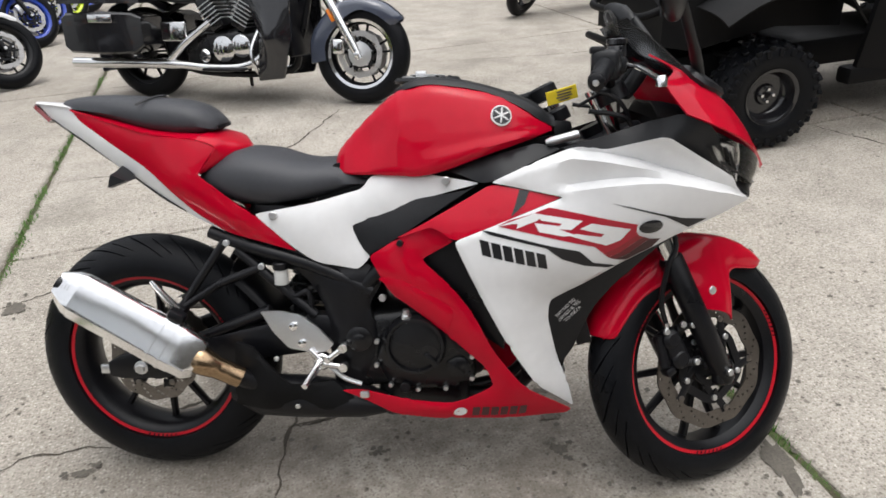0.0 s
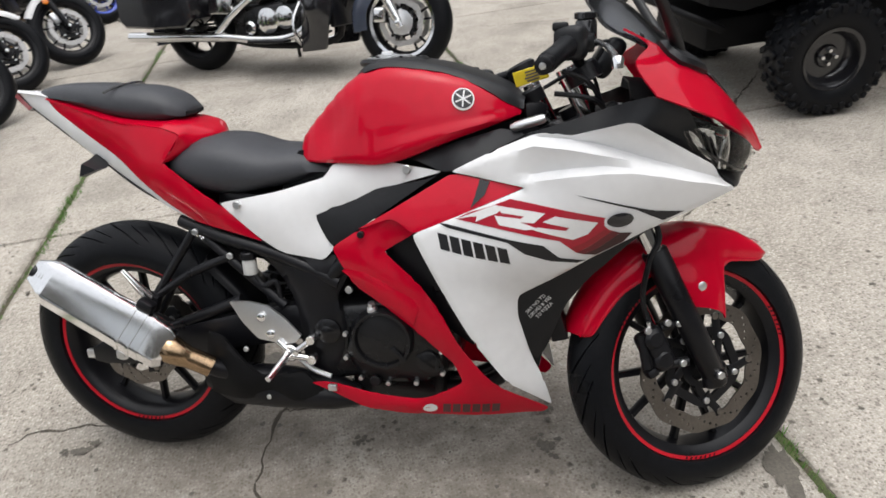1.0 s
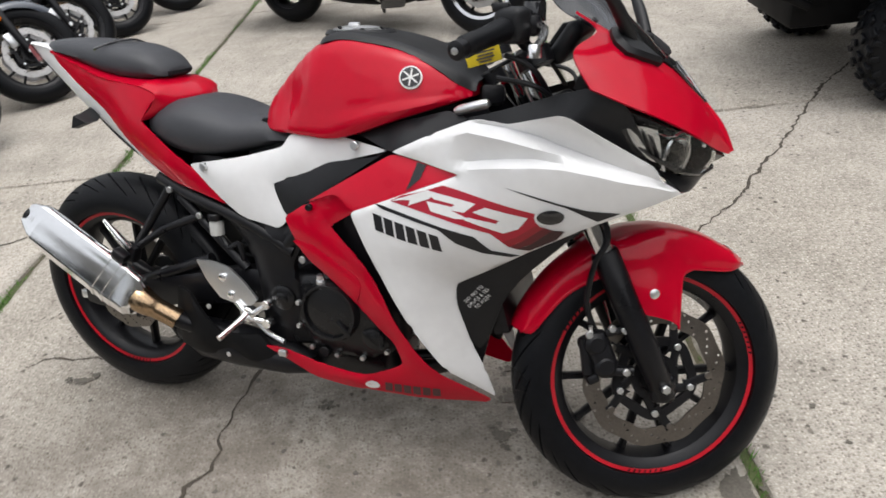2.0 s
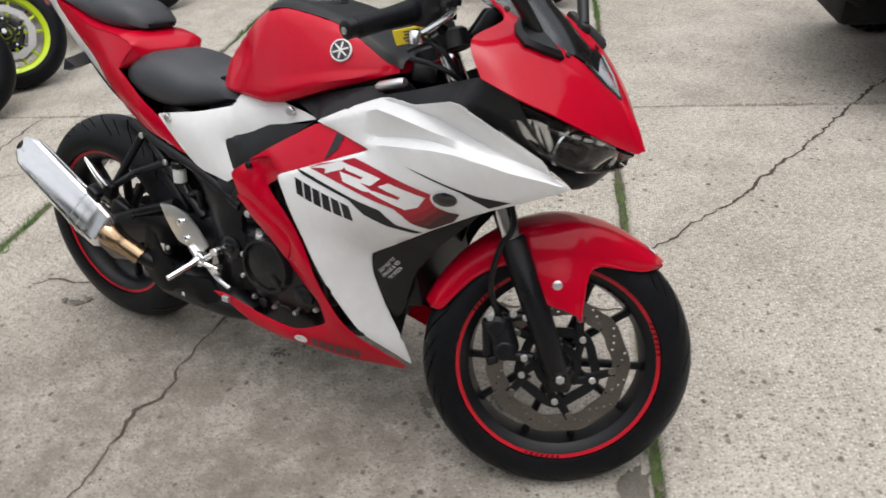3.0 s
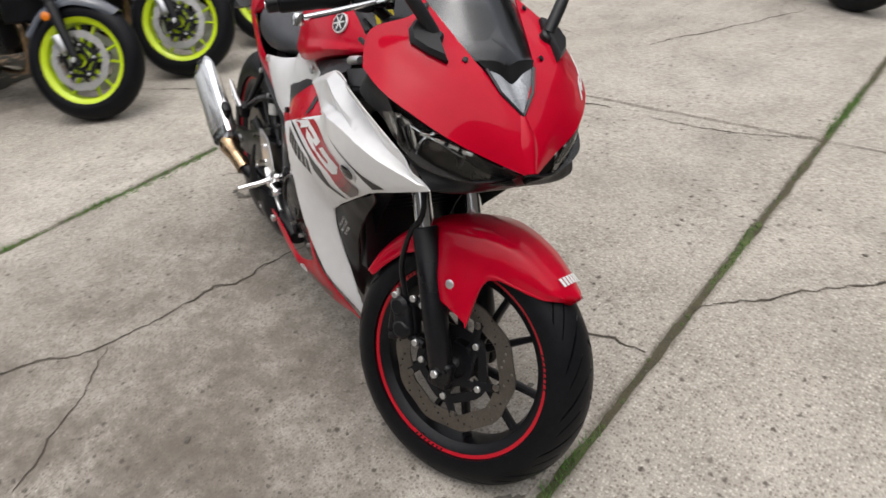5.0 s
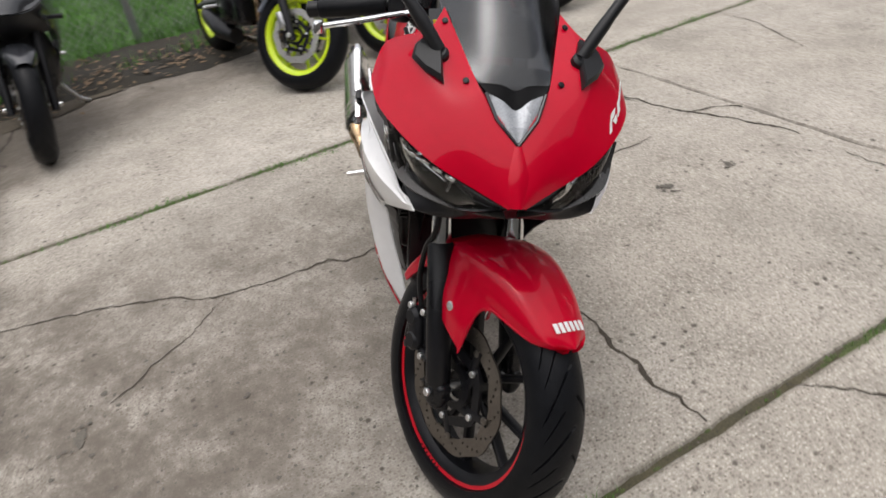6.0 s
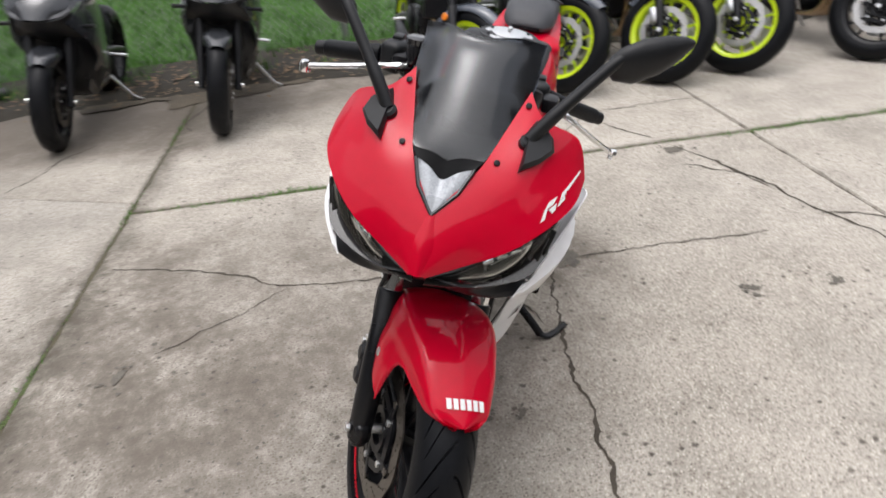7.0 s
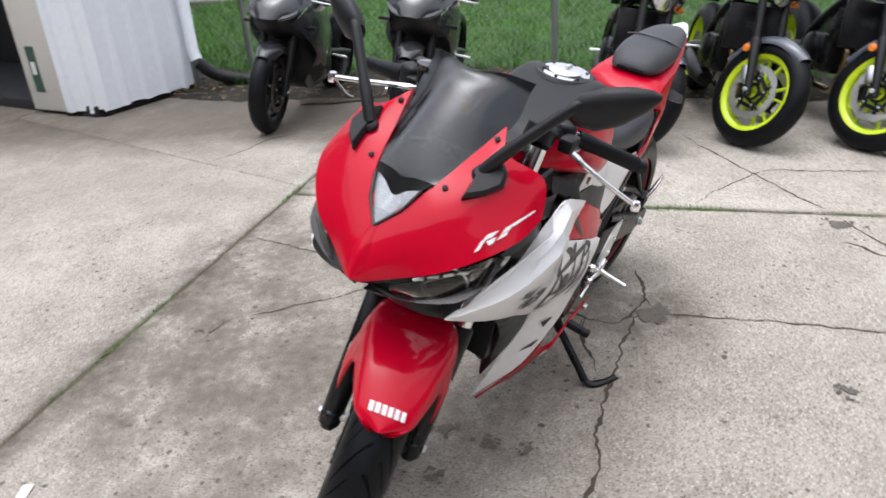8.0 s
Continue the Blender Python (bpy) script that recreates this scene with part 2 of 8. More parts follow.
    # mottled dark zones; those under the fence-side bikes mix dirt with painted shade
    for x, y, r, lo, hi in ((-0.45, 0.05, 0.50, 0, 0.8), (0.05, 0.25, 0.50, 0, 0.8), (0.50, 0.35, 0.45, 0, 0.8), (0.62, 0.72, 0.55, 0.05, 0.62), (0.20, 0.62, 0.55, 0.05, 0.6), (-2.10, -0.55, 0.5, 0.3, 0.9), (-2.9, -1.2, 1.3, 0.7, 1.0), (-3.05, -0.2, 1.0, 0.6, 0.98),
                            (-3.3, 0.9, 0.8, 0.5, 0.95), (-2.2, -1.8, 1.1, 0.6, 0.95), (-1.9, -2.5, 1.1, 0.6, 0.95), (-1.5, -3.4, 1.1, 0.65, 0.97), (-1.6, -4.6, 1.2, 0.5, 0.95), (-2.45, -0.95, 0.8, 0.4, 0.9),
                            # zones that darken the slab beneath and around the red motorcycle
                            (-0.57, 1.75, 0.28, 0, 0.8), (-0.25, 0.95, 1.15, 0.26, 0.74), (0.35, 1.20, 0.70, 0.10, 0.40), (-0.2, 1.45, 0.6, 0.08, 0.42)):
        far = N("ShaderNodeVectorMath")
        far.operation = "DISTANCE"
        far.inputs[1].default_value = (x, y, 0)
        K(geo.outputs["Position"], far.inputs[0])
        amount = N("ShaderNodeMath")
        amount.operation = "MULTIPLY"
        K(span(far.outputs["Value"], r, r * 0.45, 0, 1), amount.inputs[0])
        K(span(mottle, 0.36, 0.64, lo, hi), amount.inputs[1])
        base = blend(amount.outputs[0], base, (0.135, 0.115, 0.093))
    # washed-in dirt along the open joints
    def across(direction, middle):
        d, off = N("ShaderNodeVectorMath"), N("ShaderNodeMath")
        d.operation, off.operation = "DOT_PRODUCT", "SUBTRACT"
        d.inputs[1].default_value, off.inputs[1].default_value = direction, middle
        K(geo.outputs["Position"], d.inputs[0])
        K(d.outputs["Value"], off.inputs[0])
        return off.outputs[0]

    def times(*values):
        out = values[0]
        for v in values[1:]:
            n = N("ShaderNodeMath")
            n.operation = "MULTIPLY"
            K(out, n.inputs[0])
            K(v, n.inputs[1])
            out = n.outputs[0]
        return out
    cu, su = math.cos(radians(15.5)), math.sin(radians(15.5))
    along_v = across((-su, cu, 0), 0.02)
    ragged = span(mottle, 0.34, 0.60, 0.35, 1.0)
    for k, (middle, low, high) in enumerate(((-1.075, 0.045, 0.035), (1.180, 0.030, 0.030))):
        off = across((cu, su, 0), middle)
        base = blend(times(span(off, -low, -0.006, 0, 0.85), span(off, 0.006, high, 1, 0), span(along_v, -0.02, 0.02, 0, 1), ragged), base, (0.085, 0.076, 0.052))
    base = blend(times(span(along_v, -0.030, -0.004, 0, 0.9), span(along_v, 0.02, 0.13, 1, 0), ragged), base, (0.080, 0.070, 0.053))
    base = blend(pitmask.outputs[0], base, (0.075, 0.065, 0.053))
    hue = N("ShaderNodeHueSaturation")
    K(span(info.outputs["Random"], 0, 1, 0.93, 1.06), hue.inputs["Value"])
    K(base, hue.inputs["Color"])
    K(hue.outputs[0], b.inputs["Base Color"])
    b.inputs["Roughness"].default_value = 0.82
    b.inputs["Specular IOR Level"].default_value = 0.3
    h = N("ShaderNodeMath")
    h.operation = "SUBTRACT"
    K(span(pebble.outputs["Distance"], 0.0, 0.6, 0.6, 0.0), h.inputs[0])
    K(pitmask.outputs[0], h.inputs[1])
    h2 = N("ShaderNodeMath")
    h2.operation = "ADD"
    K(h.outputs[0], h2.inputs[0])
    K(fine.outputs[0], h2.inputs[1])
    bp = N("ShaderNodeBump")
    bp.inputs["Strength"].default_value, bp.inputs["Distance"].default_value = 0.42, 0.0025
    K(h2.outputs[0], bp.inputs["Height"])
    K(bp.outputs[0], b.inputs["Normal"])
    return m


CONCRETE = concrete()


# ---------------------------------------------------------------- shapes
def part(name, bm, mat, parent=None, label="", turn=None, angle=38):
    """Links a bmesh as one mesh object under a thing or a part."""
    if turn is not None:
        bm.transform(turn)
    bmesh.ops.recalc_face_normals(bm, faces=bm.faces[:])
    me = bpy.data.meshes.new(name)
    bm.to_mesh(me)
    bm.free()
    me.materials.append(mat)
    me.shade_smooth()
    if angle:
        me.set_sharp_from_angle(angle=radians(angle))
    ob = new(name, me)
    ob.parent = parent
    return tagged(ob, label)


def empty(name, m, label, category, group="", kind=""):
    ob = new(name)
    ob.empty_display_size = 0.1
    ob.matrix_basis = m
    return tagged(ob, label, category, group, kind)


def mesh_of(verts, faces):
    bm = bmesh.new()
    vs = [bm.verts.new(v) for v in verts]
    for f in faces:
        try:
            bm.faces.new([vs[i] for i in f])
        except ValueError:
            pass
    return bm


def join(*bms):
    out = bmesh.new()
    for b in bms:
        me = bpy.data.meshes.new("tmp")
        b.to_mesh(me)
        b.free()
        out.from_mesh(me)
        bpy.data.meshes.remove(me)
    return out


def box(sx, sy, sz, m=None, bevel=0.004, seg=2):
    bm = bmesh.new()
    bmesh.ops.create_cube(bm, size=1, matrix=Matrix.Diagonal((sx, sy, sz, 1)))
    if bevel:
        bmesh.ops.bevel(bm, geom=bm.edges[:], offset=min(bevel, 0.45 * min(sx, sy, sz)), segments=seg, profile=0.5, affect="EDGES")
    if m is not None:
        bm.transform(m)
    return bm


def tube(pts, radius, n=10, squash=1.0):
    """A round bar along points; radius may be a list."""
    pts = [Vector(p) for p in pts]
    rad = list(radius) if isinstance(radius, (list, tuple)) else [radius] * len(pts)
    verts, faces = [], []
    side = None
    for i, p in enumerate(pts):
        d = (pts[min(i + 1, len(pts) - 1)] - pts[max(i - 1, 0)]).normalized()
        if side is None:
            side = d.cross(Vector((0, 0, 1)) if abs(d.z) < 0.9 else Vector((1, 0, 0))).normalized()
        else:
            side = (side - d * side.dot(d)).normalized()
        up = side.cross(d)
        for k in range(n):
            a = 2 * math.pi * k / n
            verts.append(p + rad[i] * (math.cos(a) * side + math.sin(a) * squash * up))
    for i in range(len(pts) - 1):
        for k in range(n):
            a, b = i * n + k, i * n + (k + 1) % n
            faces.append((a, b, b + n, a + n))
    faces.append(tuple(range(n)))
    faces.append(tuple(range((len(pts) - 1) * n, len(pts) * n)))
    return mesh_of(verts, faces)


def smooth_line(pts, sub=6):
    """Points on a smooth curve through the given ones."""
    P = [np.array(p, float) for p in pts]
    out = []
    for i in range(len(P) - 1):
        a, b, c, d = P[max(i - 1, 0)], P[i], P[i + 1], P[min(i + 2, len(P) - 1)]
        for k in range(sub):
            u = k / sub
            out.append(0.5 * (2 * b + (c - a) * u + (2 * a - 5 * b + 4 * c - d) * u * u + (3 * b - a - 3 * c + d) * u ** 3))
    out.append(P[-1])
    return [tuple(p) for p in out]


def revolve(profile, n=48, centre=(0, 0, 0), closed=False, wave=None):
    """Turns a profile of (radius, y) round the y axis through centre."""
    verts, faces = [], []
    L = len(profile)
    for k in range(n):
        a = 2 * math.pi * k / n
        for j, (r, y) in enumerate(profile):
            rr = r + (wave(a, j) if wave else 0)
            verts.append((centre[0] + rr * math.cos(a), centre[1] + y, centre[2] + rr * math.sin(a)))
    for k in range(n):
        q = (k + 1) % n
        for j in range(L if closed else L - 1):
            i = (j + 1) % L
            faces.append((k * L + j, k * L + i, q * L + i, q * L + j))
    if not closed:
        for j in (0, L - 1):
            if profile[j][0] > 1e-4:
                faces.append(tuple(k * L + j for k in range(n)))
    return mesh_of(verts, faces)


def disc_along(p, axis, r, h, n=16, bevel=0.15):
    """A short round boss, bolt head or cap at p along axis."""
    prof = [(0.0001, h), (r * (1 - bevel), h), (r, h * (1 - bevel)), (r, 0), (0.0001, 0)]
    bm = revolve(prof, n)
    q = Vector((0, 1, 0)).rotation_difference(Vector(axis))
    bm.transform(Matrix.Translation(p) @ q.to_matrix().to_4x4())
    return bm


def loft(rings, cap=True):
    n = len(rings[0])
    verts = [v for r in rings for v in r]
    faces = []
    for i in range(len(rings) - 1):
        for k in range(n):
            a, b = i * n + k, i * n + (k + 1) % n
            faces.append((a, b, b + n, a + n))
    if cap:
        faces.append(tuple(range(n)))
        faces.append(tuple(range((len(rings) - 1) * n, len(rings) * n)))
    return mesh_of(verts, faces)


def sheet(net, sub=6, thick=0.004, mirror=False):
    """A thin curved shell through a net of points; mirror closes it over the middle plane y = 0."""
    if mirror:
        net = [[(x, -y, z) for x, y, z in reversed(row)][:(-1 if abs(row[0][1]) < 1e-6 else None)] + list(row) for row in net]
    rows = [smooth_line(r, sub) for r in net]
    cols = [smooth_line(c, sub) for c in zip(*rows)]
    nr, nc = len(cols[0]), len(cols)
    verts = [cols[c][r] for r in range(nr) for c in range(nc)]
    faces = [(r * nc + c, r * nc + c + 1, (r + 1) * nc + c + 1, (r + 1) * nc + c) for r in range(nr - 1) for c in range(nc - 1)]
    bm = mesh_of(verts, faces)
    bmesh.ops.remove_doubles(bm, verts=bm.verts[:], dist=0.0004)
    return shell(bm, thick)


def shell(bm, thick):
    bmesh.ops.recalc_face_normals(bm, faces=bm.faces[:])
    bm.normal_update()
    mid = sum((v.co for v in bm.verts), Vector()) / len(bm.verts)
    out = sum((f.normal.dot(f.calc_center_median() - mid + Vector((0, 0, 0.02))) for f in bm.faces))
    bmesh.ops.solidify(bm, geom=bm.faces[:], thickness=thick if out > 0 else -thick)
    return bm


def surface(ctrl):
    """A smooth half-width y(x, z) through control points (x, z, y)."""
    c = np.array(ctrl, float)
    n = len(c)
    d2 = ((c[:, None, :2] - c[None, :, :2]) ** 2).sum(-1)
    A = np.zeros((n + 3, n + 3))
    A[:n, :n] = 0.5 * d2 * np.log(d2 + 1e-12)
    A[:n, :n] += 2e-5 * np.eye(n)
    A[:n, n], A[:n, n + 1:] = 1, c[:, :2]
    A[n, :n], A[n + 1:, :n] = 1, c[:, :2].T
    w = np.linalg.solve(A, np.concatenate([c[:, 2], np.zeros(3)]))

    def f(x, z):
        q = (c[:, 0] - x) ** 2 + (c[:, 1] - z) ** 2
        return float((0.5 * q * np.log(q + 1e-12)) @ w[:n] + w[n] + w[n + 1] * x + w[n + 2] * z)
    return f


def rounded(pts, cut=0.012):
    out = []
    n = len(pts)
    for i, p in enumerate(pts):
        p, a, b = np.array(p[:2]), np.array(pts[i - 1][:2]), np.array(pts[(i + 1) % n][:2])
        for q in (a, b):
            L = np.linalg.norm(q - p)
            out.append(p + (q - p) * min(cut / max(L, 1e-6), 0.3))
            if q is a:
                mid = (a + b - 2 * p)
                out.append(p + mid / max(np.linalg.norm(mid), 1e-6) * min(cut, 0.3 * L) * 0.3)
    return out


def inside(p, poly):
    hit = False
    for i in range(len(poly)):
        a, b = poly[i - 1], poly[i]
        if (a[1] > p[1]) != (b[1] > p[1]) and p[0] < (b[0] - a[0]) * (p[1] - a[1]) / (b[1] - a[1]) + a[0]:
            hit = not hit
    return hit


def filled(pts, step, lines=()):
    """Triangles of a flat outline, with inner points at an even step and edges laid along inner lines."""
    from mathutils.geometry import delaunay_2d_cdt
    edge = []
    n = len(pts)
    for i in range(n):
        a, b = np.array(pts[i][:2], float), np.array(pts[(i + 1) % n][:2], float)
        m = max(1, int(np.linalg.norm(b - a) / step))
        edge += [a + (b - a) * k / m for k in range(m)]
    E = np.array(edge)
    lo, hi = E.min(0), E.max(0)
    inner, pairs = [], []
    ne = len(edge)
    for ln in lines:
        last = None
        for a, b in zip(ln, ln[1:]):
            a, b = np.array(a[:2], float), np.array(b[:2], float)
            m = max(1, int(np.linalg.norm(b - a) / step))
            for k in range(m + (1 if b[0] == ln[-1][0] else 0)):
                p = a + (b - a) * k / m
                if inside(p, E) and ((E - p) ** 2).sum(1).min() > (0.4 * step) ** 2:
                    inner.append(p)
                    if last is not None:
                        pairs.append((last, ne + len(inner) - 1))
                    last = ne + len(inner) - 1
    kept = np.array(inner) if inner else np.full((1, 2), 1e9)
    for i in range(int((hi[0] - lo[0]) / step) + 1):
        for j in range(int((hi[1] - lo[1]) / step) + 1):
            p = lo + step * np.array([i + 0.5 * (j % 2), j])
            if ((E - p) ** 2).sum(1).min() > (0.6 * step) ** 2 and ((kept - p) ** 2).sum(1).min() > (0.55 * step) ** 2 and inside(p, E):
                inner.append(p)
    allp = [Vector(p) for p in edge + inner]
    res = delaunay_2d_cdt(allp, [(i, (i + 1) % ne) for i in range(ne)] + pairs, [], 1, 1e-6)
    return [tuple(v) for v in res[0]], [tuple(f) for f in res[2]]


def panel(outline, ridge=(), side=-1, thick=0.005, step=0.02, cut=0.012, f=None, lift=0.0, roll=0.003, lines=()):
    """A moulded body panel with a rolled edge; outline and ridge give (x, z, half-width)."""
    f = f or surface(list(outline) + list(ridge))
    pts = rounded(outline, cut) if cut else outline
    P, F = filled(pts, step, lines)
    bm = bmesh.new()
    top = [bm.verts.new((x, side * (f(x, z) + lift), z)) for x, z in P]
    for t in F:
        bm.faces.new([top[i] for i in t])
    rim = [e for e in bm.edges if len(e.link_faces) == 1]
    ring = {v for e in rim for v in e.verts}
    low = {v: bm.verts.new(v.co + Vector((0, -side * thick, 0))) for v in ring}
    for v in ring:
        v.co.y -= side * min(roll, 0.5 * thick)
    for e in rim:
        a, b = e.verts
        bm.faces.new((a, b, low[b], low[a]))
    return bm


def sticker(poly, f, side=-1, lift=0.0012, step=0.02):
    """A thin film that follows a panel's surface."""
    P, F = filled(poly, step)
    return mesh_of([(x, side * (f(x, z) + lift), z) for x, z in P], F)


def words(text, size):
    """The outlines of a text as a flat mesh: points and faces."""
    cu = bpy.data.curves.new("words", "FONT")
    cu.body, cu.size, cu.align_x, cu.resolution_u = text, size, "CENTER", 2
    ob = bpy.data.objects.new("words", cu)
    scene.collection.objects.link(ob)
    me = bpy.data.meshes.new_from_object(ob.evaluated_get(bpy.context.evaluated_depsgraph_get()))
    out = [tuple(v.co[:2]) for v in me.vertices], [tuple(p.vertices) for p in me.polygons]
    bpy.data.objects.remove(ob)
    bpy.data.curves.remove(cu)
    bpy.data.meshes.remove(me)
    return out


def each(name, bms, mat, parent, label="", turn=None):
    """Alike pieces, each a mesh object of its own."""
    for b in bms:
        part(name, b, mat, parent, label, turn)


# ---------------------------------------------------------------- ground, slabs, joints and cracks
SLAB_TURN = radians(15.5)
SLAB = Matrix.Rotation(SLAB_TURN, 4, "Z")
U0, DU, V0, DV = -1.075, 2.255, 0.02, 3.06

ground_bm = bmesh.new()
bmesh.ops.create_grid(ground_bm, x_segments=60, y_segments=60, size=400)
ground_bm.transform(Matrix.Translation((0, 0, -0.035)))
ground = tagged(part("ground", ground_bm, SOIL), "bare brown soil under and beyond the concrete yard", "ground", kind="structure")

pavement = empty("pavement", Matrix.Identity(4), "worn grey concrete yard slabs with mossy joints and cracks", "pavement", kind="structure")


def slab_mesh(w, h, seed):
    """One slab, 12 cm thick, with a crumbled arris."""
    rnd = random.Random(seed)
    ring = []
    for (ax, ay), (bx, by) in zip([(0, 0), (w, 0), (w, h), (0, h)], [(w, 0), (w, h), (0, h), (0, 0)]):
        n = max(6, int(math.hypot(bx - ax, by - ay) / 0.07))
        for k in range(n):
            u = k / n
            ring.append((ax + (bx - ax) * u, ay + (by - ay) * u))
    cx, cy = w / 2, h / 2

    def shrink(p, d):
        return (p[0] + math.copysign(min(d, abs(p[0] - cx)), cx - p[0]) * (1 if p[0] in (0, w) else 0), p[1] + math.copysign(min(d, abs(p[1] - cy)), cy - p[1]) * (1 if p[1] in (0, h) else 0))
    a, b, c = [], [], []
    for p in ring:
        j = rnd.random() ** 3 * 0.009
        x, y = shrink(p, j)
        a.append((x, y, -0.12))
        b.append((x, y, -0.007 - rnd.random() * 0.004))
        x, y = shrink(p, j + 0.003 + rnd.random() * 0.005)
        c.append((x, y, 0.0))
    n = len(ring)
    faces = []
    for k in range(n):
        q = (k + 1) % n
        faces += [(k, q, n + q, n + k), (n + k, n + q, 2 * n + q, 2 * n + k)]
    faces.append(tuple(range(2 * n, 3 * n)))
    me = bpy.data.meshes.new("slab")
    bm = mesh_of(a + b + c, faces)
    bmesh.ops.recalc_face_normals(bm, faces=bm.faces[:])
    bm.to_mesh(me)
    bm.free()
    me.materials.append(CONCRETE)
    return me


def free_slab(corners, seed):
    """One slab with corners anywhere on the plan, with the same crumbled arris."""
    rnd = random.Random(seed)
    mid = sum((Vector(c) for c in corners), Vector((0, 0))) / len(corners)
    a, b, c = [], [], []
    for p, q in zip(corners, corners[1:] + corners[:1]):
        p, q = Vector(p), Vector(q)
        n = max(6, int((q - p).length / 0.07))
        for k in range(n):
            w = p.lerp(q, k / n)
            d = (mid - w).normalized()
            j = rnd.random() ** 3 * 0.009
            a.append((*(w + d * j), -0.12))
            b.append((*(w + d * j), -0.007 - rnd.random() * 0.004))
            c.append((*(w + d * (j + 0.004 + rnd.random() * 0.006)), 0.0))
    n = len(a)
    faces = [(k, (k + 1) % n, n + (k + 1) % n, n + k) for k in range(n)] + [(n + k, n + (k + 1) % n, 2 * n + (k + 1) % n, 2 * n + k) for k in range(n)] + [tuple(range(2 * n, 3 * n))]
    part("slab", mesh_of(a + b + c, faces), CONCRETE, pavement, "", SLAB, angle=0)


def slabs():
    shapes = {}
    low, bend = V0 - DV, -2.50
    free_slab([(U0 - DU, low), (bend - 0.004, low), (-1.204, V0 - 0.004), (U0 - DU, V0 - 0.004)], 71)
    free_slab([(bend + 0.004, low), (U0 + DU - 0.008, low), (U0 + DU - 0.008, V0 - 0.004), (-1.197, V0 - 0.004)], 72)
    for i in range(-1, 7):
        for j in range(-4, 7):
            if j == -1 and i in (-1, 0):
                continue
            u, v = U0 + DU * i, V0 + DV * j
            gl = {0: 0.016, 1: 0.013}.get(i, 0.008)
            gd = 0.004 if j == 0 else (0.004 if j == 1 else 0.0015)
            gu = 0.004 if j == -1 else (0.004 if j == 0 else 0.0015)
            key = (gl, gd, gu, (i * 3 + j) % 4)
            if key not in shapes:
                shapes[key] = slab_mesh(DU - gl, DV - gd - gu, len(shapes))
            ob = new("slab", shapes[key])
            ob.parent = pavement
            ob.matrix_basis = SLAB @ Matrix.Translation((u + gl * 0.5, v + gd, 0))


slabs()


def crack(pts, width, seed, name="crack"):
    """A ragged dirt-filled crack along a line, wandering a little and pinching out at its ends."""
    rnd = random.Random(seed)
    line = smooth_line([(x, y, 0) for x, y in pts], 4)
    fine = []
    for a, b in zip(line, line[1:]):
        n = max(1, int(math.dist(a, b) / 0.016))
        fine += [tuple(a[i] + (b[i] - a[i]) * k / n for i in range(2)) for k in range(n)]
    fine.append(line[-1][:2])
    left, right = [], []
    drift, w = 0.0, width
    for k, p in enumerate(fine):
        q, r = fine[max(k - 1, 0)], fine[min(k + 1, len(fine) - 1)]
        d = Vector((r[0] - q[0], r[1] - q[1]))
        d = d.normalized() if d.length else Vector((1, 0))
        n = Vector((-d.y, d.x))
        drift = 0.7 * drift + rnd.uniform(-0.008, 0.008)
        taper = min(1.0, 0.25 + 6.0 * min(k, len(fine) - 1 - k) / len(fine))
        w = 0.55 * w + 0.45 * width * taper * rnd.choice((0.2, 0.4, 0.7, 1.0, 2.0))
        left.append((p[0] + n.x * (drift + w), p[1] + n.y * (drift + w), 0.002))
        right.append((p[0] + n.x * (drift - w * 0.6), p[1] + n.y * (drift - w * 0.6), 0.002))
    m = len(fine)
    bm = mesh_of(left + right, [(k, k + 1, m + k + 1, m + k) for k in range(m - 1)])
    return part(name, bm, CREVICE, pavement, angle=0)


CRACKS_NEAR = [
    (0.006, [(-0.45, 1.28), (-0.46, 1.44), (-0.44, 1.55), (-0.47, 1.66), (-0.66, 1.69), (-0.87, 1.60)]),
    (0.006, [(-0.41, 0.78), (-0.41, 0.93), (-0.45, 1.10), (-0.41, 1.16), (-0.45, 1.28)]),
    (0.004, [(-0.44, 1.53), (-0.39, 1.54), (-0.29, 1.57)]),
    (0.005, [(-0.53, -0.05), (-0.52, 0.18), (-0.49, 0.42), (-0.40, 0.72), (-0.41, 0.80)]),
    (0.003, [(-0.38, 0.74), (-0.20, 0.62), (-0.10, 0.53), (0.02, 0.42)]),
    (0.008, [(-0.59, 1.79), (-0.54, 1.70), (-0.42, 1.70), (-0.21, 1.72), (0.07, 1.75), (0.24, 1.80), (0.50, 1.84), (0.67, 1.90)]),
    (0.005, [(-0.66, 1.69), (-0.59, 1.79), (-0.64, 2.00), (-0.70, 2.20), (-0.77, 2.50)]),
    (0.004, [(-0.45, 1.54), (-0.27, 1.61), (-0.16, 1.67)]),
    (0.004, [(-1.23, 1.43), (-1.18, 1.48), (-1.09, 1.49), (-0.95, 1.50)]),
]
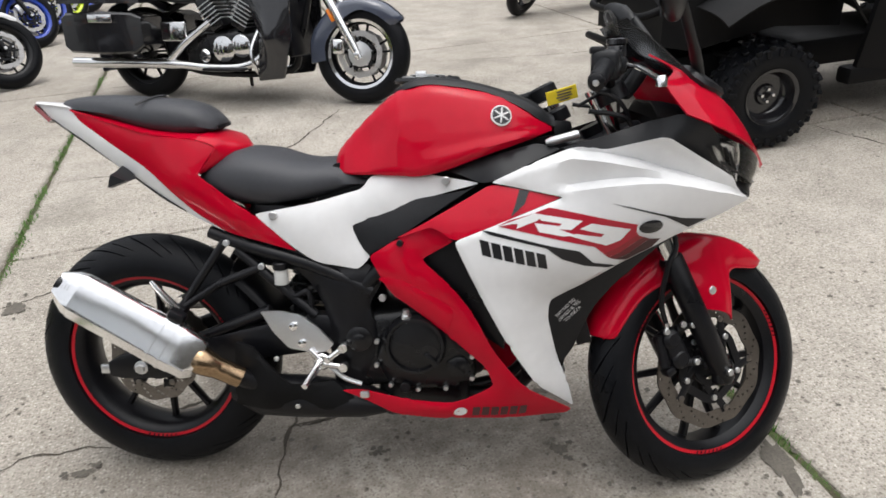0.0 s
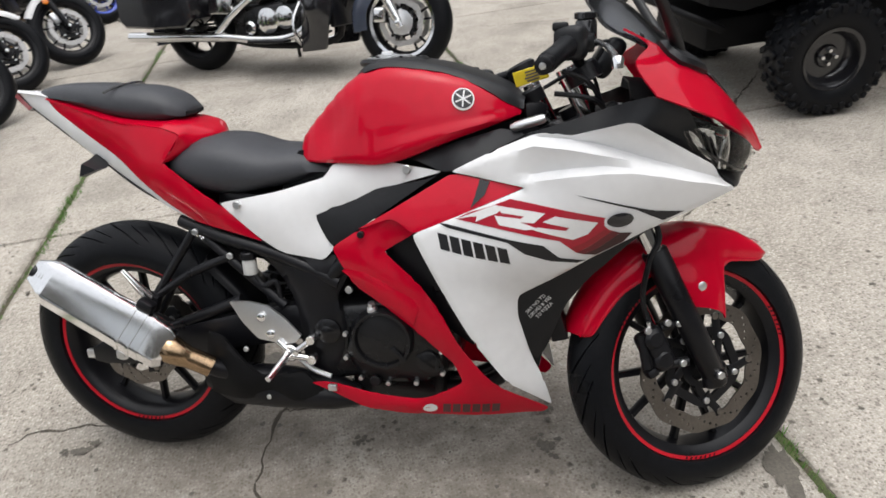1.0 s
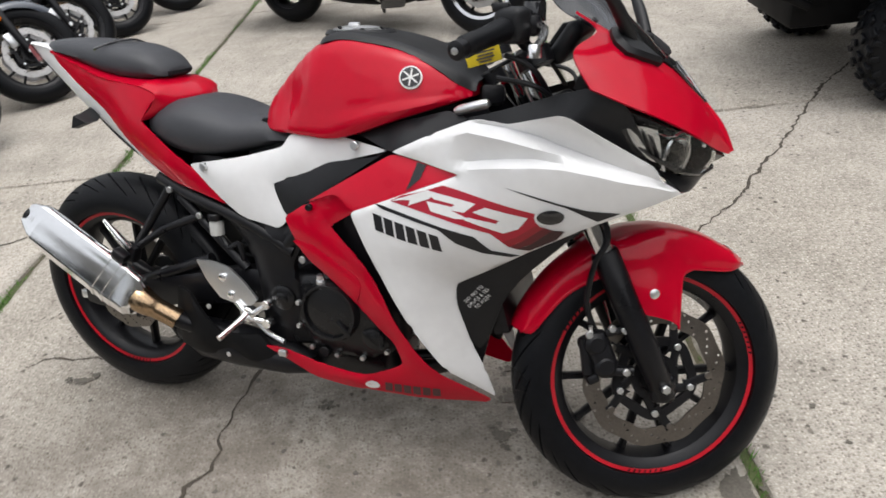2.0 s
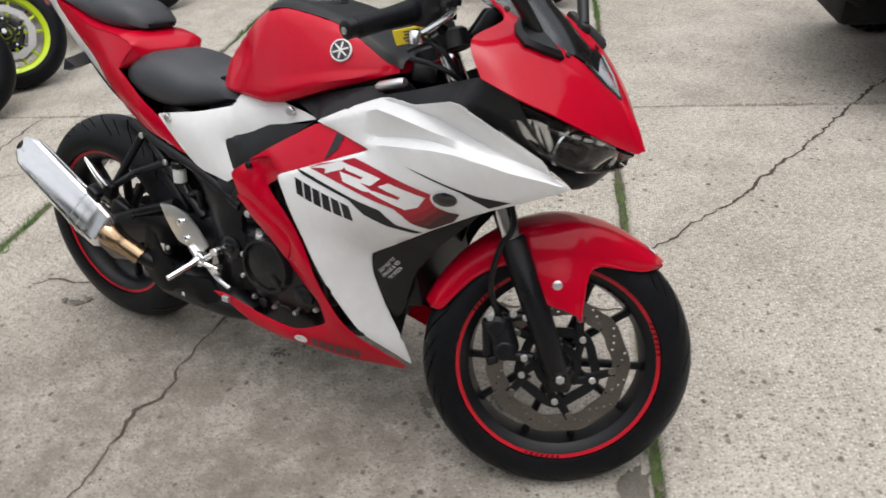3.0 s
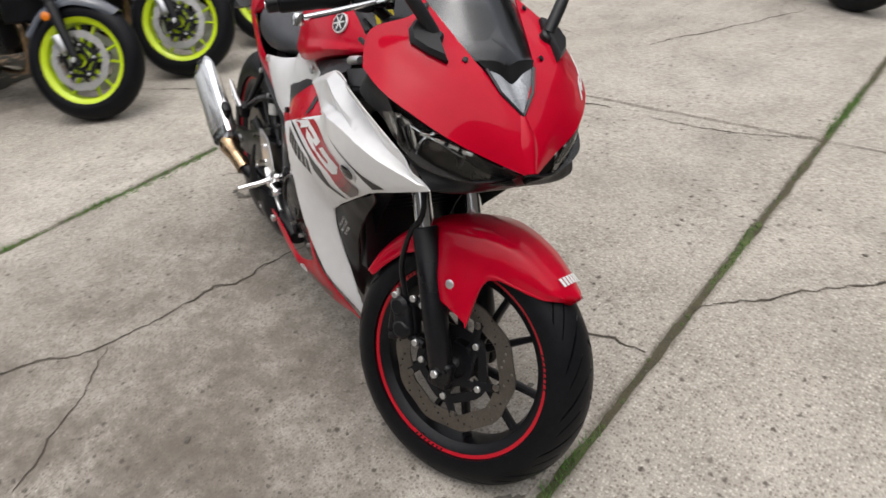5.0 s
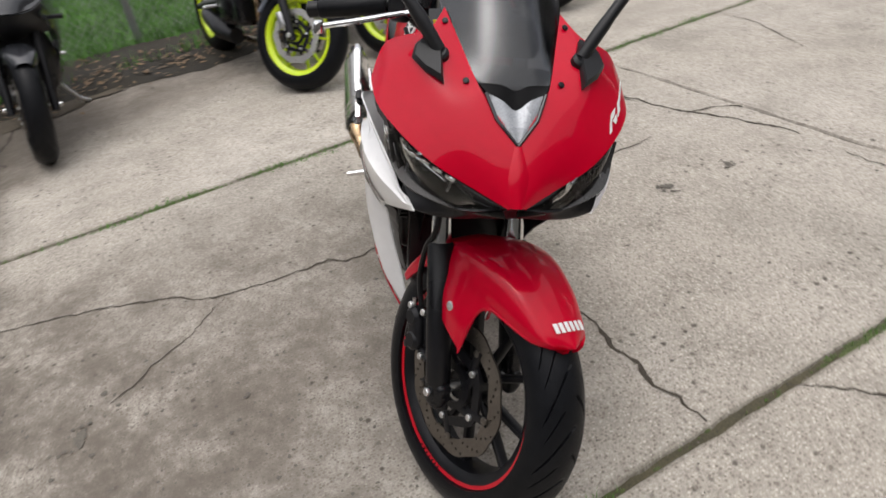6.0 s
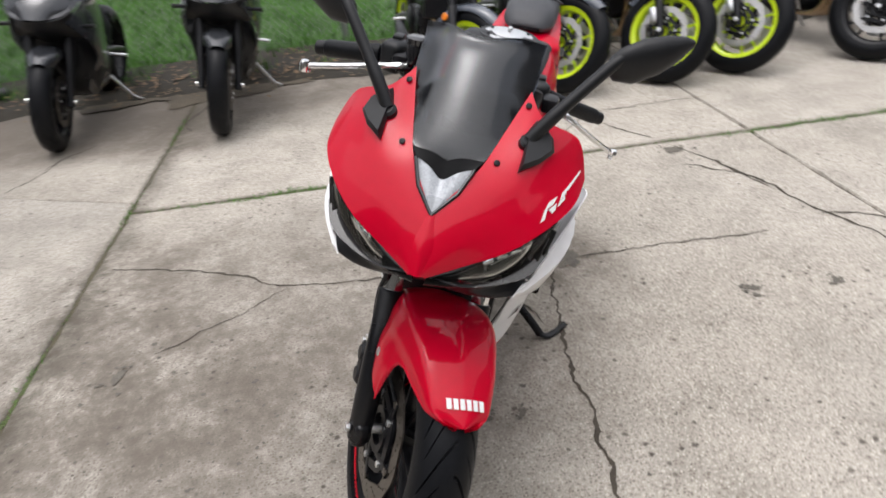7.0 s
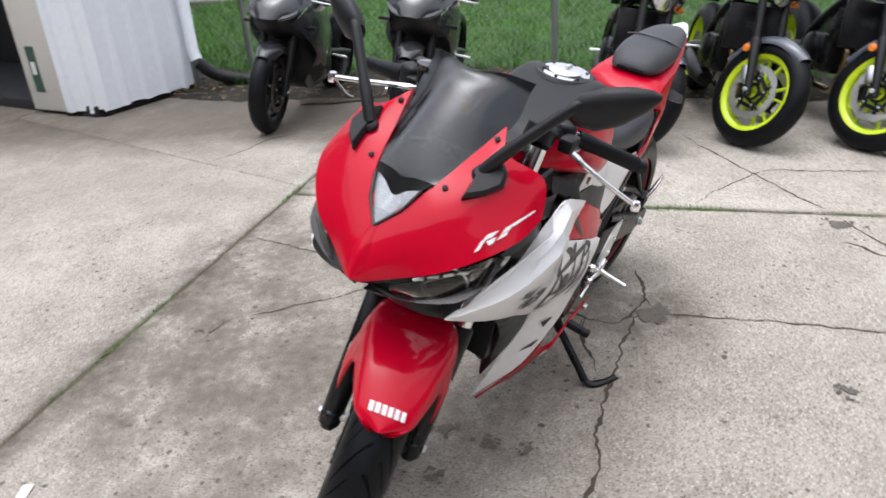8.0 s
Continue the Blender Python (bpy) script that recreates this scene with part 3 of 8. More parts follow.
CRACKS_FAR = [
    (0.007, [(0.63, 2.13), (0.73, 2.30), (0.83, 2.47), (0.95, 2.70), (1.05, 2.93), (1.16, 3.21), (1.29, 3.51), (1.42, 3.82), (1.66, 4.24)]),
    (0.008, [(-1.67, 2.29), (-1.45, 2.45), (-1.17, 2.62), (-0.99, 2.70), (-0.76, 2.85), (-0.63, 2.93), (-0.50, 2.98)]),
    (0.006, [(-0.91, 2.73), (-0.90, 2.88), (-0.84, 2.95)]),
    (0.006, [(-2.73, 1.39), (-2.41, 1.64), (-2.15, 1.88), (-1.92, 2.06), (-1.78, 2.21)]),
    (0.004, [(-1.64, 1.67), (-1.89, 1.76), (-2.21, 1.90), (-2.32, 2.16), (-2.45, 2.60)]),
    (0.006, [(-0.64, 4.64), (-0.78, 4.14), (-0.91, 3.82), (-0.92, 3.68)]),
    (0.004, [(-2.06, 3.59), (-1.78, 3.64), (-1.33, 3.58)]),
    (0.004, [(-0.30, 3.02), (0.00, 3.10), (0.31, 3.31)]),
    (0.005, [(-0.11, 5.90), (0.41, 5.86), (1.11, 5.87), (1.45, 5.93)]),
    (0.006, [(2.10, 3.78), (2.21, 3.56), (2.32, 3.40)]),
    (0.012, [(-2.20, -0.50), (-2.35, -0.61), (-2.70, -0.62), (-3.1, -0.72)]),
    (0.007, [(-1.32, -1.13), (-1.54, -1.10), (-1.77, -1.11), (-2.02, -1.02)]),
    (0.006, [(-1.44, 2.31), (-1.30, 2.52), (-1.16, 2.60)]),
]
for k, (w, pts) in enumerate(CRACKS_NEAR + CRACKS_FAR):
    crack(pts, w, k)


def blot(name, x, y, rx, ry, turn, seed, mat, z=0.0035):
    """A thin spill with a ragged outline and a broken fringe."""
    rnd = random.Random(seed)
    n = 40
    ph = [rnd.uniform(0, 6.28) for _ in range(4)]
    pts = []
    for k in range(n):
        a = 2 * math.pi * k / n
        r = 1 + 0.22 * math.sin(2 * a + ph[0]) + 0.16 * math.sin(3 * a + ph[1]) + 0.13 * math.sin(7 * a + ph[2]) + rnd.uniform(-0.13, 0.13)
        c, s = math.cos(turn), math.sin(turn)
        px, py = rx * r * math.cos(a), ry * r * math.sin(a)
        pts.append((x + c * px - s * py, y + s * px + c * py, z))
    bm = bmesh.new()
    bm.faces.new([bm.verts.new(p) for p in pts])
    for n2 in range(9):
        a, q = rnd.uniform(0, 6.28), rnd.uniform(1.5, 2.2)
        cx, cy, s = x + rx * q * math.cos(a), y + ry * q * math.sin(a), rnd.uniform(0.003, 0.01)
        bm.faces.new([bm.verts.new((cx + s * math.cos(b) * rnd.uniform(0.6, 1.3), cy + s * math.sin(b) * rnd.uniform(0.6, 1.3), z + 0.0004 + 0.0003 * n2)) for b in np.linspace(0, 5.5, 7)])
    return part(name, bm, mat, pavement, angle=0)


for k, (x, y, rx, ry, a) in enumerate([
        (0.81, 1.28, 0.030, 0.085, -0.1), (0.27, 1.38, 0.018, 0.024, 0.3), (-0.57, 1.75, 0.07, 0.045, 0.4), (-0.37, 2.35, 0.022, 0.016, 0.8),
        (-0.42, 2.62, 0.018, 0.012, 0.1), (0.27, 1.51, 0.012, 0.020, 0.2), (0.45, 1.44, 0.014, 0.018, 1.0), (0.25, 1.62, 0.012, 0.014, 0.5),
        (-0.99, 1.40, 0.030, 0.014, 0.4), (-0.21, 1.41, 0.010, 0.008, 0.0), (0.14, 0.36, 0.03, 0.018, 0.4), (-1.62, 2.28, 0.03, 0.05, 0.3)]):
    blot("oil_stain", x, y, rx, ry, a, 40 + k, STAIN)


def specks():
    """Tar specks and grit scattered over the slabs near the machine."""
    rnd = random.Random(5)
    bm = bmesh.new()
    for k in range(1030):
        near = k < 480
        x, y = (rnd.gauss(0.38, 0.42), rnd.gauss(0.72, 0.42)) if near else (rnd.gauss(0.1, 1.0), rnd.gauss(1.2, 1.3))
        s = (0.0018 + 0.0065 * rnd.random() ** 3) if near else (0.0018 + 0.0085 * rnd.random() ** 4)
        a0 = rnd.uniform(0, 6.28)
        if (SLAB.inverted() @ Vector((x, y, 0))).y < 0.05:
            continue
        q = [(x + s * math.cos(a0 + b) * rnd.uniform(0.5, 1.4), y + s * math.sin(a0 + b) * rnd.uniform(0.5, 1.4), 0.0025) for b in (0, 1.1, 2.2, 3.3, 4.4, 5.4)]
        top = bm.verts.new((x, y, 0.0028))
        vs = [bm.verts.new(p) for p in q]
        for k in range(6):
            bm.faces.new((vs[k], vs[(k + 1) % 6], top))
    return part("grit", bm, STAIN, None, angle=0)


for k, (x, y, rx, ry, a) in enumerate([(-3.05, -0.80, 0.25, 0.30, 0.3), (-3.25, -0.35, 0.22, 0.55, 0.3), (-3.15, -1.4, 0.35, 0.5, 0.2)]):
    blot("dirt_patch", x, y, rx, ry, a, 80 + k, SOIL, 0.006 + 0.002 * k)
tagged(specks(), "dark tar specks and grit on the concrete", "grit", kind="stuff")


def joint_growth():
    """Moss pads and short grass in the wide joints."""
    rnd = random.Random(9)
    pads, blades = bmesh.new(), bmesh.new()

    def put(u, v, along_v, amount):
        p = SLAB @ Vector((u, v, 0))
        s = rnd.uniform(0.006, 0.019) * amount
        n = 6
        ax = SLAB @ Vector((0, 1, 0)) if along_v else SLAB @ Vector((1, 0, 0))
        ay = Vector((-ax.y, ax.x, 0))
        ring = [pads.verts.new(p + ax * s * 1.6 * math.cos(6.283 * k / n) * rnd.uniform(0.7, 1.3) + ay * s * 0.85 * math.sin(6.283 * k / n) * rnd.uniform(0.7, 1.3) + Vector((0, 0, -0.004))) for k in range(n)]
        top = pads.verts.new(p + Vector((0, 0, rnd.uniform(-0.001, 0.003))))
        for k in range(n):
            pads.faces.new((ring[k], ring[(k + 1) % n], top))
        for _ in range(int(rnd.uniform(0, 7) * amount)):
            b = p + ax * rnd.gauss(0, s * 1.2) + ay * rnd.gauss(0, s * 0.5)
            h, t = rnd.uniform(0.006, 0.026) * amount, rnd.uniform(0, 6.28)
            d = Vector((math.cos(t), math.sin(t), 0))
            w = Vector((-d.y, d.x, 0)) * rnd.uniform(0.0010, 0.0022)
            q = [blades.verts.new(v) for v in (b - w, b + w, b + d * h * 0.4 + Vector((0, 0, h)))]
            blades.faces.new(q)
    for v in np.arange(0.03, 9, 0.011):
        for i, wet in ((0, 0.75), (1, 0.9)):
            amount = (0.42, 0.36)[i] + 1.25 * max(0, noise.noise(Vector((v * 2.6, i * 7.3, 0.5))) + 0.12) * 1.9
            if rnd.random() < wet * min(1.0, amount):
                put(U0 + DU * i + rnd.gauss(0, 0.006), v, True, min(1.5, amount))
        lush = math.exp(-((v - 1.55) / 0.38) ** 2) + 0.7 * math.exp(-((v - 0.55) / 0.22) ** 2) + 0.6 * math.exp(-((v - 3.2) / 0.5) ** 2)
        for _ in range(4):
            if rnd.random() < lush * 0.75:
                put(U0 + 0.008 + abs(rnd.gauss(0, 0.026 * lush + 0.004)), v + rnd.uniform(-0.01, 0.01), True, rnd.uniform(0.5, 1.2))
    for u in np.arange(-3.3, 3, 0.012):
        amount = 0.15 + 0.9 * max(0, noise.noise(Vector((u * 1.7, 3.3, 9.5))) + 0.1) * 1.4
        if rnd.random() < 0.8 * min(1.0, amount):
            put(u, V0 + rnd.gauss(0, 0.006), False, min(1.3, amount))
    tagged(part("joint_moss", pads, MOSS, angle=0), "green moss in the joints between concrete slabs", "moss", kind="stuff")
    tagged(part("joint_grass", blades, GRASS, angle=0), "short grass tufts growing in the slab joints", "grass", kind="stuff")


joint_growth()


def joint_soil(points, half, seed):
    """Packed earth that fills a joint almost to the top."""
    rnd = random.Random(seed)
    verts, faces = [], []
    for k, (u, v, du, dv) in enumerate(points):
        for q in (-1, -0.3, 0.3, 1):
            p = SLAB @ Vector((u + dv * q * half, v + du * q * half, -0.010 + rnd.uniform(-0.003, 0.004) + (0.003 if abs(q) < 1 else 0)))
            verts.append(p)
        if k:
            a = 4 * (k - 1)
            faces += [(a + i, a + i + 1, a + i + 5, a + i + 4) for i in range(3)]
    return part("joint_filling", mesh_of(verts, faces), JOINT, pavement, angle=0)


for i in range(0, 3):
    joint_soil([(U0 + DU * i, v, 0, 1) for v in np.arange(-9, 16, 0.03)], 0.03, 50 + i)
joint_soil([(u, V0, 1, 0) for u in np.arange(-3.4, 5, 0.03)], 0.03, 60)


def lawn():
    """Grass beyond the yard's edge, with dead leaves and stones along it."""
    rnd = random.Random(21)
    nrm = noise.noise
    bank = bmesh.new()
    nu, nv = 26, 70
    vs = []
    for i in range(nu):
        for j in range(nv):
            u, v = -3.45 - 14 * (i / (nu - 1)) ** 1.5, -9 + 24 * j / (nv - 1)
            z = -0.03 + 0.07 * min(1, i / 4) + 0.03 * nrm(Vector((u * 1.3, v * 1.3, 0)))
            vs.append(bank.verts.new(SLAB @ Vector((u, v, z))))
    for i in range(nu - 1):
        for j in range(nv - 1):
            bank.faces.new((vs[i * nv + j], vs[i * nv + j + 1], vs[(i + 1) * nv + j + 1], vs[(i + 1) * nv + j]))
    tagged(part("grass_bank", bank, LAWN, angle=0), "green lawn bank behind the wire fence", "lawn", kind="stuff")
    bl = bmesh.new()
    for _ in range(70000):
        q = rnd.random() ** 1.5
        u, v = -3.5 - 7.5 * q, rnd.uniform(-5.5, 6.5)
        clump = nrm(Vector((u * 2.2, v * 2.2, 4.0)))
        if u > -4.05 and rnd.random() > 0.10 + clump:
            continue
        h = rnd.uniform(0.05, 0.13) * (1 + 0.6 * clump)
        p = SLAB @ Vector((u, v, 0.02))
        if p.x > -3.1 and p.y < -2.85:
            continue
        a = rnd.uniform(0, 6.28)
        d = Vector((math.cos(a), math.sin(a), 0))
        w = Vector((-d.y, d.x, 0)) * rnd.uniform(0.003, 0.006) * (1 + 1.2 * q)
        bend = d * h * rnd.uniform(0.2, 0.7)
        t = [bl.verts.new(x) for x in (p - w, p + w, p + bend + Vector((0, 0, h)))]
        bl.faces.new(t)
    tagged(part("grass", bl, GRASS, angle=0), "lush green grass behind the wire fence", "grass", kind="stuff")
    bed = bmesh.new()
    cols, lanes = [], 9
    for v in np.arange(-3.2, 8.0, 0.05):
        front = -3.12 + 0.20 * nrm(Vector((v * 1.1, 2.0, 0))) + 0.06 * nrm(Vector((v * 7.0, 5.0, 0)))
        cols.append([bed.verts.new(SLAB @ Vector((front - 1.0 * k / (lanes - 1), v, (0.002 if k == 0 else 0.014 + 0.045 * k / lanes + 0.012 * nrm(Vector((k * 0.9, v * 6, 1))))))) for k in range(lanes)])
    for a, b in zip(cols, cols[1:]):
        for k in range(lanes - 1):
            bed.faces.new((a[k], a[k + 1], b[k + 1], b[k]))
    tagged(part("soil_bed", bed, BED, angle=0), "damp soil, darkened for shade, washed over the yard's edge", "soil", kind="stuff")
    lv = bmesh.new()
    for _ in range(1300):
        u, v = -3.42 + rnd.gauss(0, 0.22), rnd.uniform(-3, 3.5)
        p = SLAB @ Vector((u, v, 0.02 + 0.05 * max(0, -3.1 - u) + rnd.uniform(0.0, 0.02)))
        a, s = rnd.uniform(0, 6.28), rnd.uniform(0.012, 0.035)
        d = Vector((math.cos(a), math.sin(a), rnd.uniform(-0.3, 0.3)))
        w = Vector((-d.y, d.x, rnd.uniform(-0.4, 0.4))) * 0.5
        lv.faces.new([lv.verts.new(p + s * x) for x in (-d, -w * 0.9, d, w * 0.9)])
    tagged(part("leaf_litter", lv, LEAFLIT, angle=0), "brown dead leaves along the yard edge", "leaves", kind="stuff")


lawn()


# ---------------------------------------------------------------- wheels
def tyre_bm(R, W, bead, n, m, tread=True):
    """A round-shouldered tyre; swept grooves run along the mesh from the middle to the shoulder."""
    c = W * 0.5
    rc = R - c
    end = math.acos(max(-0.9, (bead - rc) / c))
    verts, faces = [], []
    step = 36
    for k in range(n):
        for j in range(m + 1):
            ph = -end + 2 * end * j / m
            v = abs(ph)
            a = 2 * math.pi * k / n - (0.34 * v ** 1.4 if v < 1.3 else 0.34 * 1.3 ** 1.4)
            r, y = rc + c * math.cos(ph), c * math.sin(ph)
            q = (k + (step // 2 if ph > 0 else 0)) % step
            if tread and ((q in (0, 1) and 0.10 < v < 1.05) or (q == 20 and 0.42 < v < 0.92)):
                r -= 0.006 * math.cos(ph)
                y -= 0.006 * math.sin(ph)
            verts.append((r * math.cos(a), y, r * math.sin(a)))
    L = m + 1
    for k in range(n):
        q = (k + 1) % n
        for j in range(m):
            faces.append((k * L + j, k * L + j + 1, q * L + j + 1, q * L + j))
        faces.append((k * L + m, k * L, q * L, q * L + m))
    return mesh_of(verts, faces)


def drilled_ring(ro, ri, y, thick):
    """A wavy brake ring with real drilled holes."""
    from mathutils.geometry import delaunay_2d_cdt
    pts, edges, holes = [], [], []

    def loop(ring):
        i0 = len(pts)
        pts.extend(Vector(p) for p in ring)
        edges.extend((i0 + k, i0 + (k + 1) % len(ring)) for k in range(len(ring)))
    for r, w in ((ro, 0.0025), (ri, 0.0025)):
        loop([((r + w * math.sin(10 * a)) * math.cos(a), (r + w * math.sin(10 * a)) * math.sin(a)) for a in np.linspace(0, 2 * math.pi, 101)[:-1]])
    for k in range(60):
        a, r = 2 * math.pi * k / 60, ri + 0.007 + (k % 4) * (ro - ri - 0.014) / 3
        holes.append((r * math.cos(a), r * math.sin(a)))
        loop([(holes[-1][0] + 0.0032 * math.cos(b), holes[-1][1] + 0.0032 * math.sin(b)) for b in np.linspace(0, 6.283, 7)[:-1]])
    res = delaunay_2d_cdt(pts, edges, [], 0, 1e-7)
    H = np.array(holes)
    bm = bmesh.new()
    vs = [bm.verts.new((p[0], y, p[1])) for p in res[0]]
    for f in res[2]:
        c = sum((Vector(res[0][i]) for i in f), Vector((0, 0))) / len(f)
        wob = 0.0025 * math.sin(10 * math.atan2(c[1], c[0]))
        if ri + wob < c.length < ro + wob and ((H - np.array(c)) ** 2).sum(1).min() > 0.0027 ** 2:
            bm.faces.new([vs[i] for i in f])
    bmesh.ops.delete(bm, geom=[v for v in bm.verts if not v.link_faces], context="VERTS")
    bmesh.ops.recalc_face_normals(bm, faces=bm.faces[:])
    bmesh.ops.solidify(bm, geom=bm.faces[:], thickness=thick)
    return bm


def spoke_bm(a0, a1, r0, r1, w0, w1, d0, d1, y0=0.0):
    """A tapered arm from the hub at angle a0 to the rim at angle a1."""
    p, q = Vector((r0 * math.cos(a0), y0, r0 * math.sin(a0))), Vector((r1 * math.cos(a1), y0, r1 * math.sin(a1)))
    d = (q - p).normalized()
    s = Vector((-d.z, 0, d.x))
    rings = []
    for u in (0, 0.12, 0.5, 0.88, 1.0):
        c = p + (q - p) * u
        w, h = w0 + (w1 - w0) * u, d0 + (d1 - d0) * u
        if u in (0, 1.0):
            w *= 1.35
        Y = Vector((0, 1, 0))
        rings.append([c + s * (w * 0.5 * i) + Y * (h * 0.5 * j) for i, j in ((-1, -0.6), (-0.6, -1), (0.6, -1), (1, -0.6), (1, 0.6), (0.6, 1), (-0.6, 1), (-1, 0.6))])
    return loft(rings)


def wheel(parent, name, C, R, W, bead, rim_mat, turn=None, arms=5, pair=0.19, tape=None, discs=(), disc_r=0.149, tread=True, n=220, m=26, label="", phase=0.3, disc_mat=None):
    """A cast wheel: rim with arms and hub, tyre, tape, brake discs with carriers."""
    T = Matrix.Translation(C)
    if turn is not None:
        T = turn @ T
    hw = W * 0.40
    b = bead
    rim = revolve([(b, -hw), (b, -hw + 0.005), (b - 0.018, -hw * 0.72), (b - 0.026, 0), (b - 0.018, hw * 0.72), (b, hw - 0.005), (b, hw), (b - 0.012, hw - 0.002), (b - 0.028, hw * 0.7),
                   (b - 0.036, 0), (b - 0.028, -hw * 0.7), (b - 0.012, -hw + 0.002)], 72, closed=True)
    bits = [rim, revolve([(0.012, -0.05), (0.030, -0.05), (0.034, -0.03), (0.046, -0.02), (0.046, 0.02), (0.034, 0.03), (0.030, 0.05), (0.012, 0.05)], 32, closed=True)]
    w = part(name, bits[0], rim_mat, parent, label, T)
    part("hub", bits[1], rim_mat, w, "", T)
    for k in range(arms):
        a = 2 * math.pi * k / arms + phase
        for s in ((-1, 1) if pair else (0,)):
            part("spoke", spoke_bm(a + s * pair * 0.45, a + s * pair, 0.040, b - 0.030, 0.018, 0.013, 0.026, 0.022), rim_mat, w, "", T)
    part("tyre", tyre_bm(R, W, b + 0.001, n, m, tread), RUBBER, w, "", T, angle=50)
    if tape:
        for s in (-1, 1):
            part("rim_tape", revolve([(b - 0.0005, s * (hw + 0.0006)), (b - 0.0085, s * (hw - 0.0008)), (b - 0.0085, s * (hw + 0.0004)), (b - 0.0005, s * (hw + 0.0016))], 96, closed=True), tape, w, "red reflective rim tape", T)
            marks = []
            for g in (0.2, 2.3, 4.5):
                for k in range(7):
                    a = g + 0.055 * k
                    marks.append(mesh_of([((b - dr) * math.cos(a + da), s * (hw + 0.0022 - dr * 0.12), (b - dr) * math.sin(a + da)) for da, dr in ((0, 0.0015), (0.022, 0.0015), (0.034, 0.0075), (0.012, 0.0075))], [(0, 1, 2, 3)]))
            tagged(part("tape_print", join(*marks), SATIN, w, "", T, angle=0), kind="stuff")
    for y in discs:
        s = -1 if y < 0 else 1
        ro, ri = disc_r, disc_r - 0.037
        part("brake_disc", drilled_ring(ro, ri, y, 0.004), disc_mat or STEEL, w, "drilled steel brake disc", T)
        car = [spoke_bm(2 * math.pi * k / 5 + phase, 2 * math.pi * k / 5 + phase + 0.30, 0.066, ri + 0.006, 0.020, 0.016, 0.007, 0.005, y + s * 0.002) for k in range(5)]
        rc = ri - 0.034
        car.append(revolve([(rc + 0.011, y - 0.003), (rc + 0.011, y + 0.004), (rc - 0.009, y + 0.005), (rc - 0.009, y - 0.004)], 50, closed=True, wave=lambda a, j: 0.004 * math.cos(5 * (a - phase))))
        car.append(revolve([(0.050, y - 0.004), (0.050, y + 0.004), (0.034, y + 0.004), (0.034, y - 0.004)], 40, closed=True))
        car += [spoke_bm(2 * math.pi * k / 5 + phase - 0.4, 2 * math.pi * k / 5 + phase, 0.046, rc, 0.016, 0.018, 0.008, 0.007, y) for k in range(5)]
        part("disc_carrier", car[5], SATIN, w, "", T)
        part("carrier_boss", car[6], SATIN, w, "", T)
        each("carrier_arm", car[:5] + car[7:], SATIN, w, "", T)
        each("carrier_bolt", [disc_along((rc * math.cos(a), y + s * 0.004, rc * math.sin(a)), (0, s, 0), 0.0072, 0.006, 12) for a in [2 * math.pi * k / 5 + phase for k in range(5)]], ALLOY, w, "", T)
        each("disc_rivet", [disc_along(((ri + 0.001) * math.cos(a), y + s * 0.002, (ri + 0.001) * math.sin(a)), (0, s, 0), 0.0080, 0.004, 12) for a in [2 * math.pi * k / 5 + phase + 0.30 for k in range(5)]], STEEL, w, "", T)
    return w


def steer(ground_x, degrees, caster=25.0):
    """Turns the front end about the steering head."""
    o = Vector((ground_x, 0, 0))
    ax = Vector((-math.sin(radians(caster)), 0, math.cos(radians(caster))))
    return Matrix.Translation(o) @ Matrix.Rotation(radians(degrees), 4, ax) @ Matrix.Translation(-o)


# ---------------------------------------------------------------- the red and white sport motorcycle
bike = empty("motorcycle", pose(-0.744, 1.44, 0, -14, 0, -5.2), "red and white sport motorcycle leaning on its side stand", "motorcycle")
STEER = steer(1.45, 27)
FC = (1.345, 0, 0.266)


def name_bars(n, P0, du, dv, gap, f, side, mat, host, label, lift=0.0012):
    """A row of plain slanted blocks that stands for a maker's name, each a part."""
    for k in range(n):
        a, b = (k + gap) / n, (k + 1 - gap) / n
        q = [(P0[0] + du[0] * u + dv[0] * v, P0[1] + du[1] * u + dv[1] * v) for u, v in ((a, 0), (b, 0), (b, 1), (a, 1))]
        part("name_bar", sticker(q, f, side, lift, 0.03), mat, host, label)


WHITE_OUT = [(0.856, 0.751, 0.185), (0.940, 0.789, 0.190), (1.022, 0.820, 0.196), (1.055, 0.821, 0.200), (1.089, 0.814, 0.203), (1.200, 0.842, 0.254), (1.347, 0.750, 0.198), (1.360, 0.722, 0.180),
             (1.394, 0.700, 0.163), (1.244, 0.640, 0.205), (1.129, 0.575, 0.192), (0.978, 0.485, 0.172), (0.975, 0.440, 0.163), (0.998, 0.336, 0.134), (1.023, 0.271, 0.117),
             (1.040, 0.196, 0.096), (0.949, 0.282, 0.165), (0.887, 0.389, 0.200), (0.834, 0.499, 0.215), (0.776, 0.633, 0.222), (0.891, 0.677, 0.222), (1.006, 0.721, 0.212)]
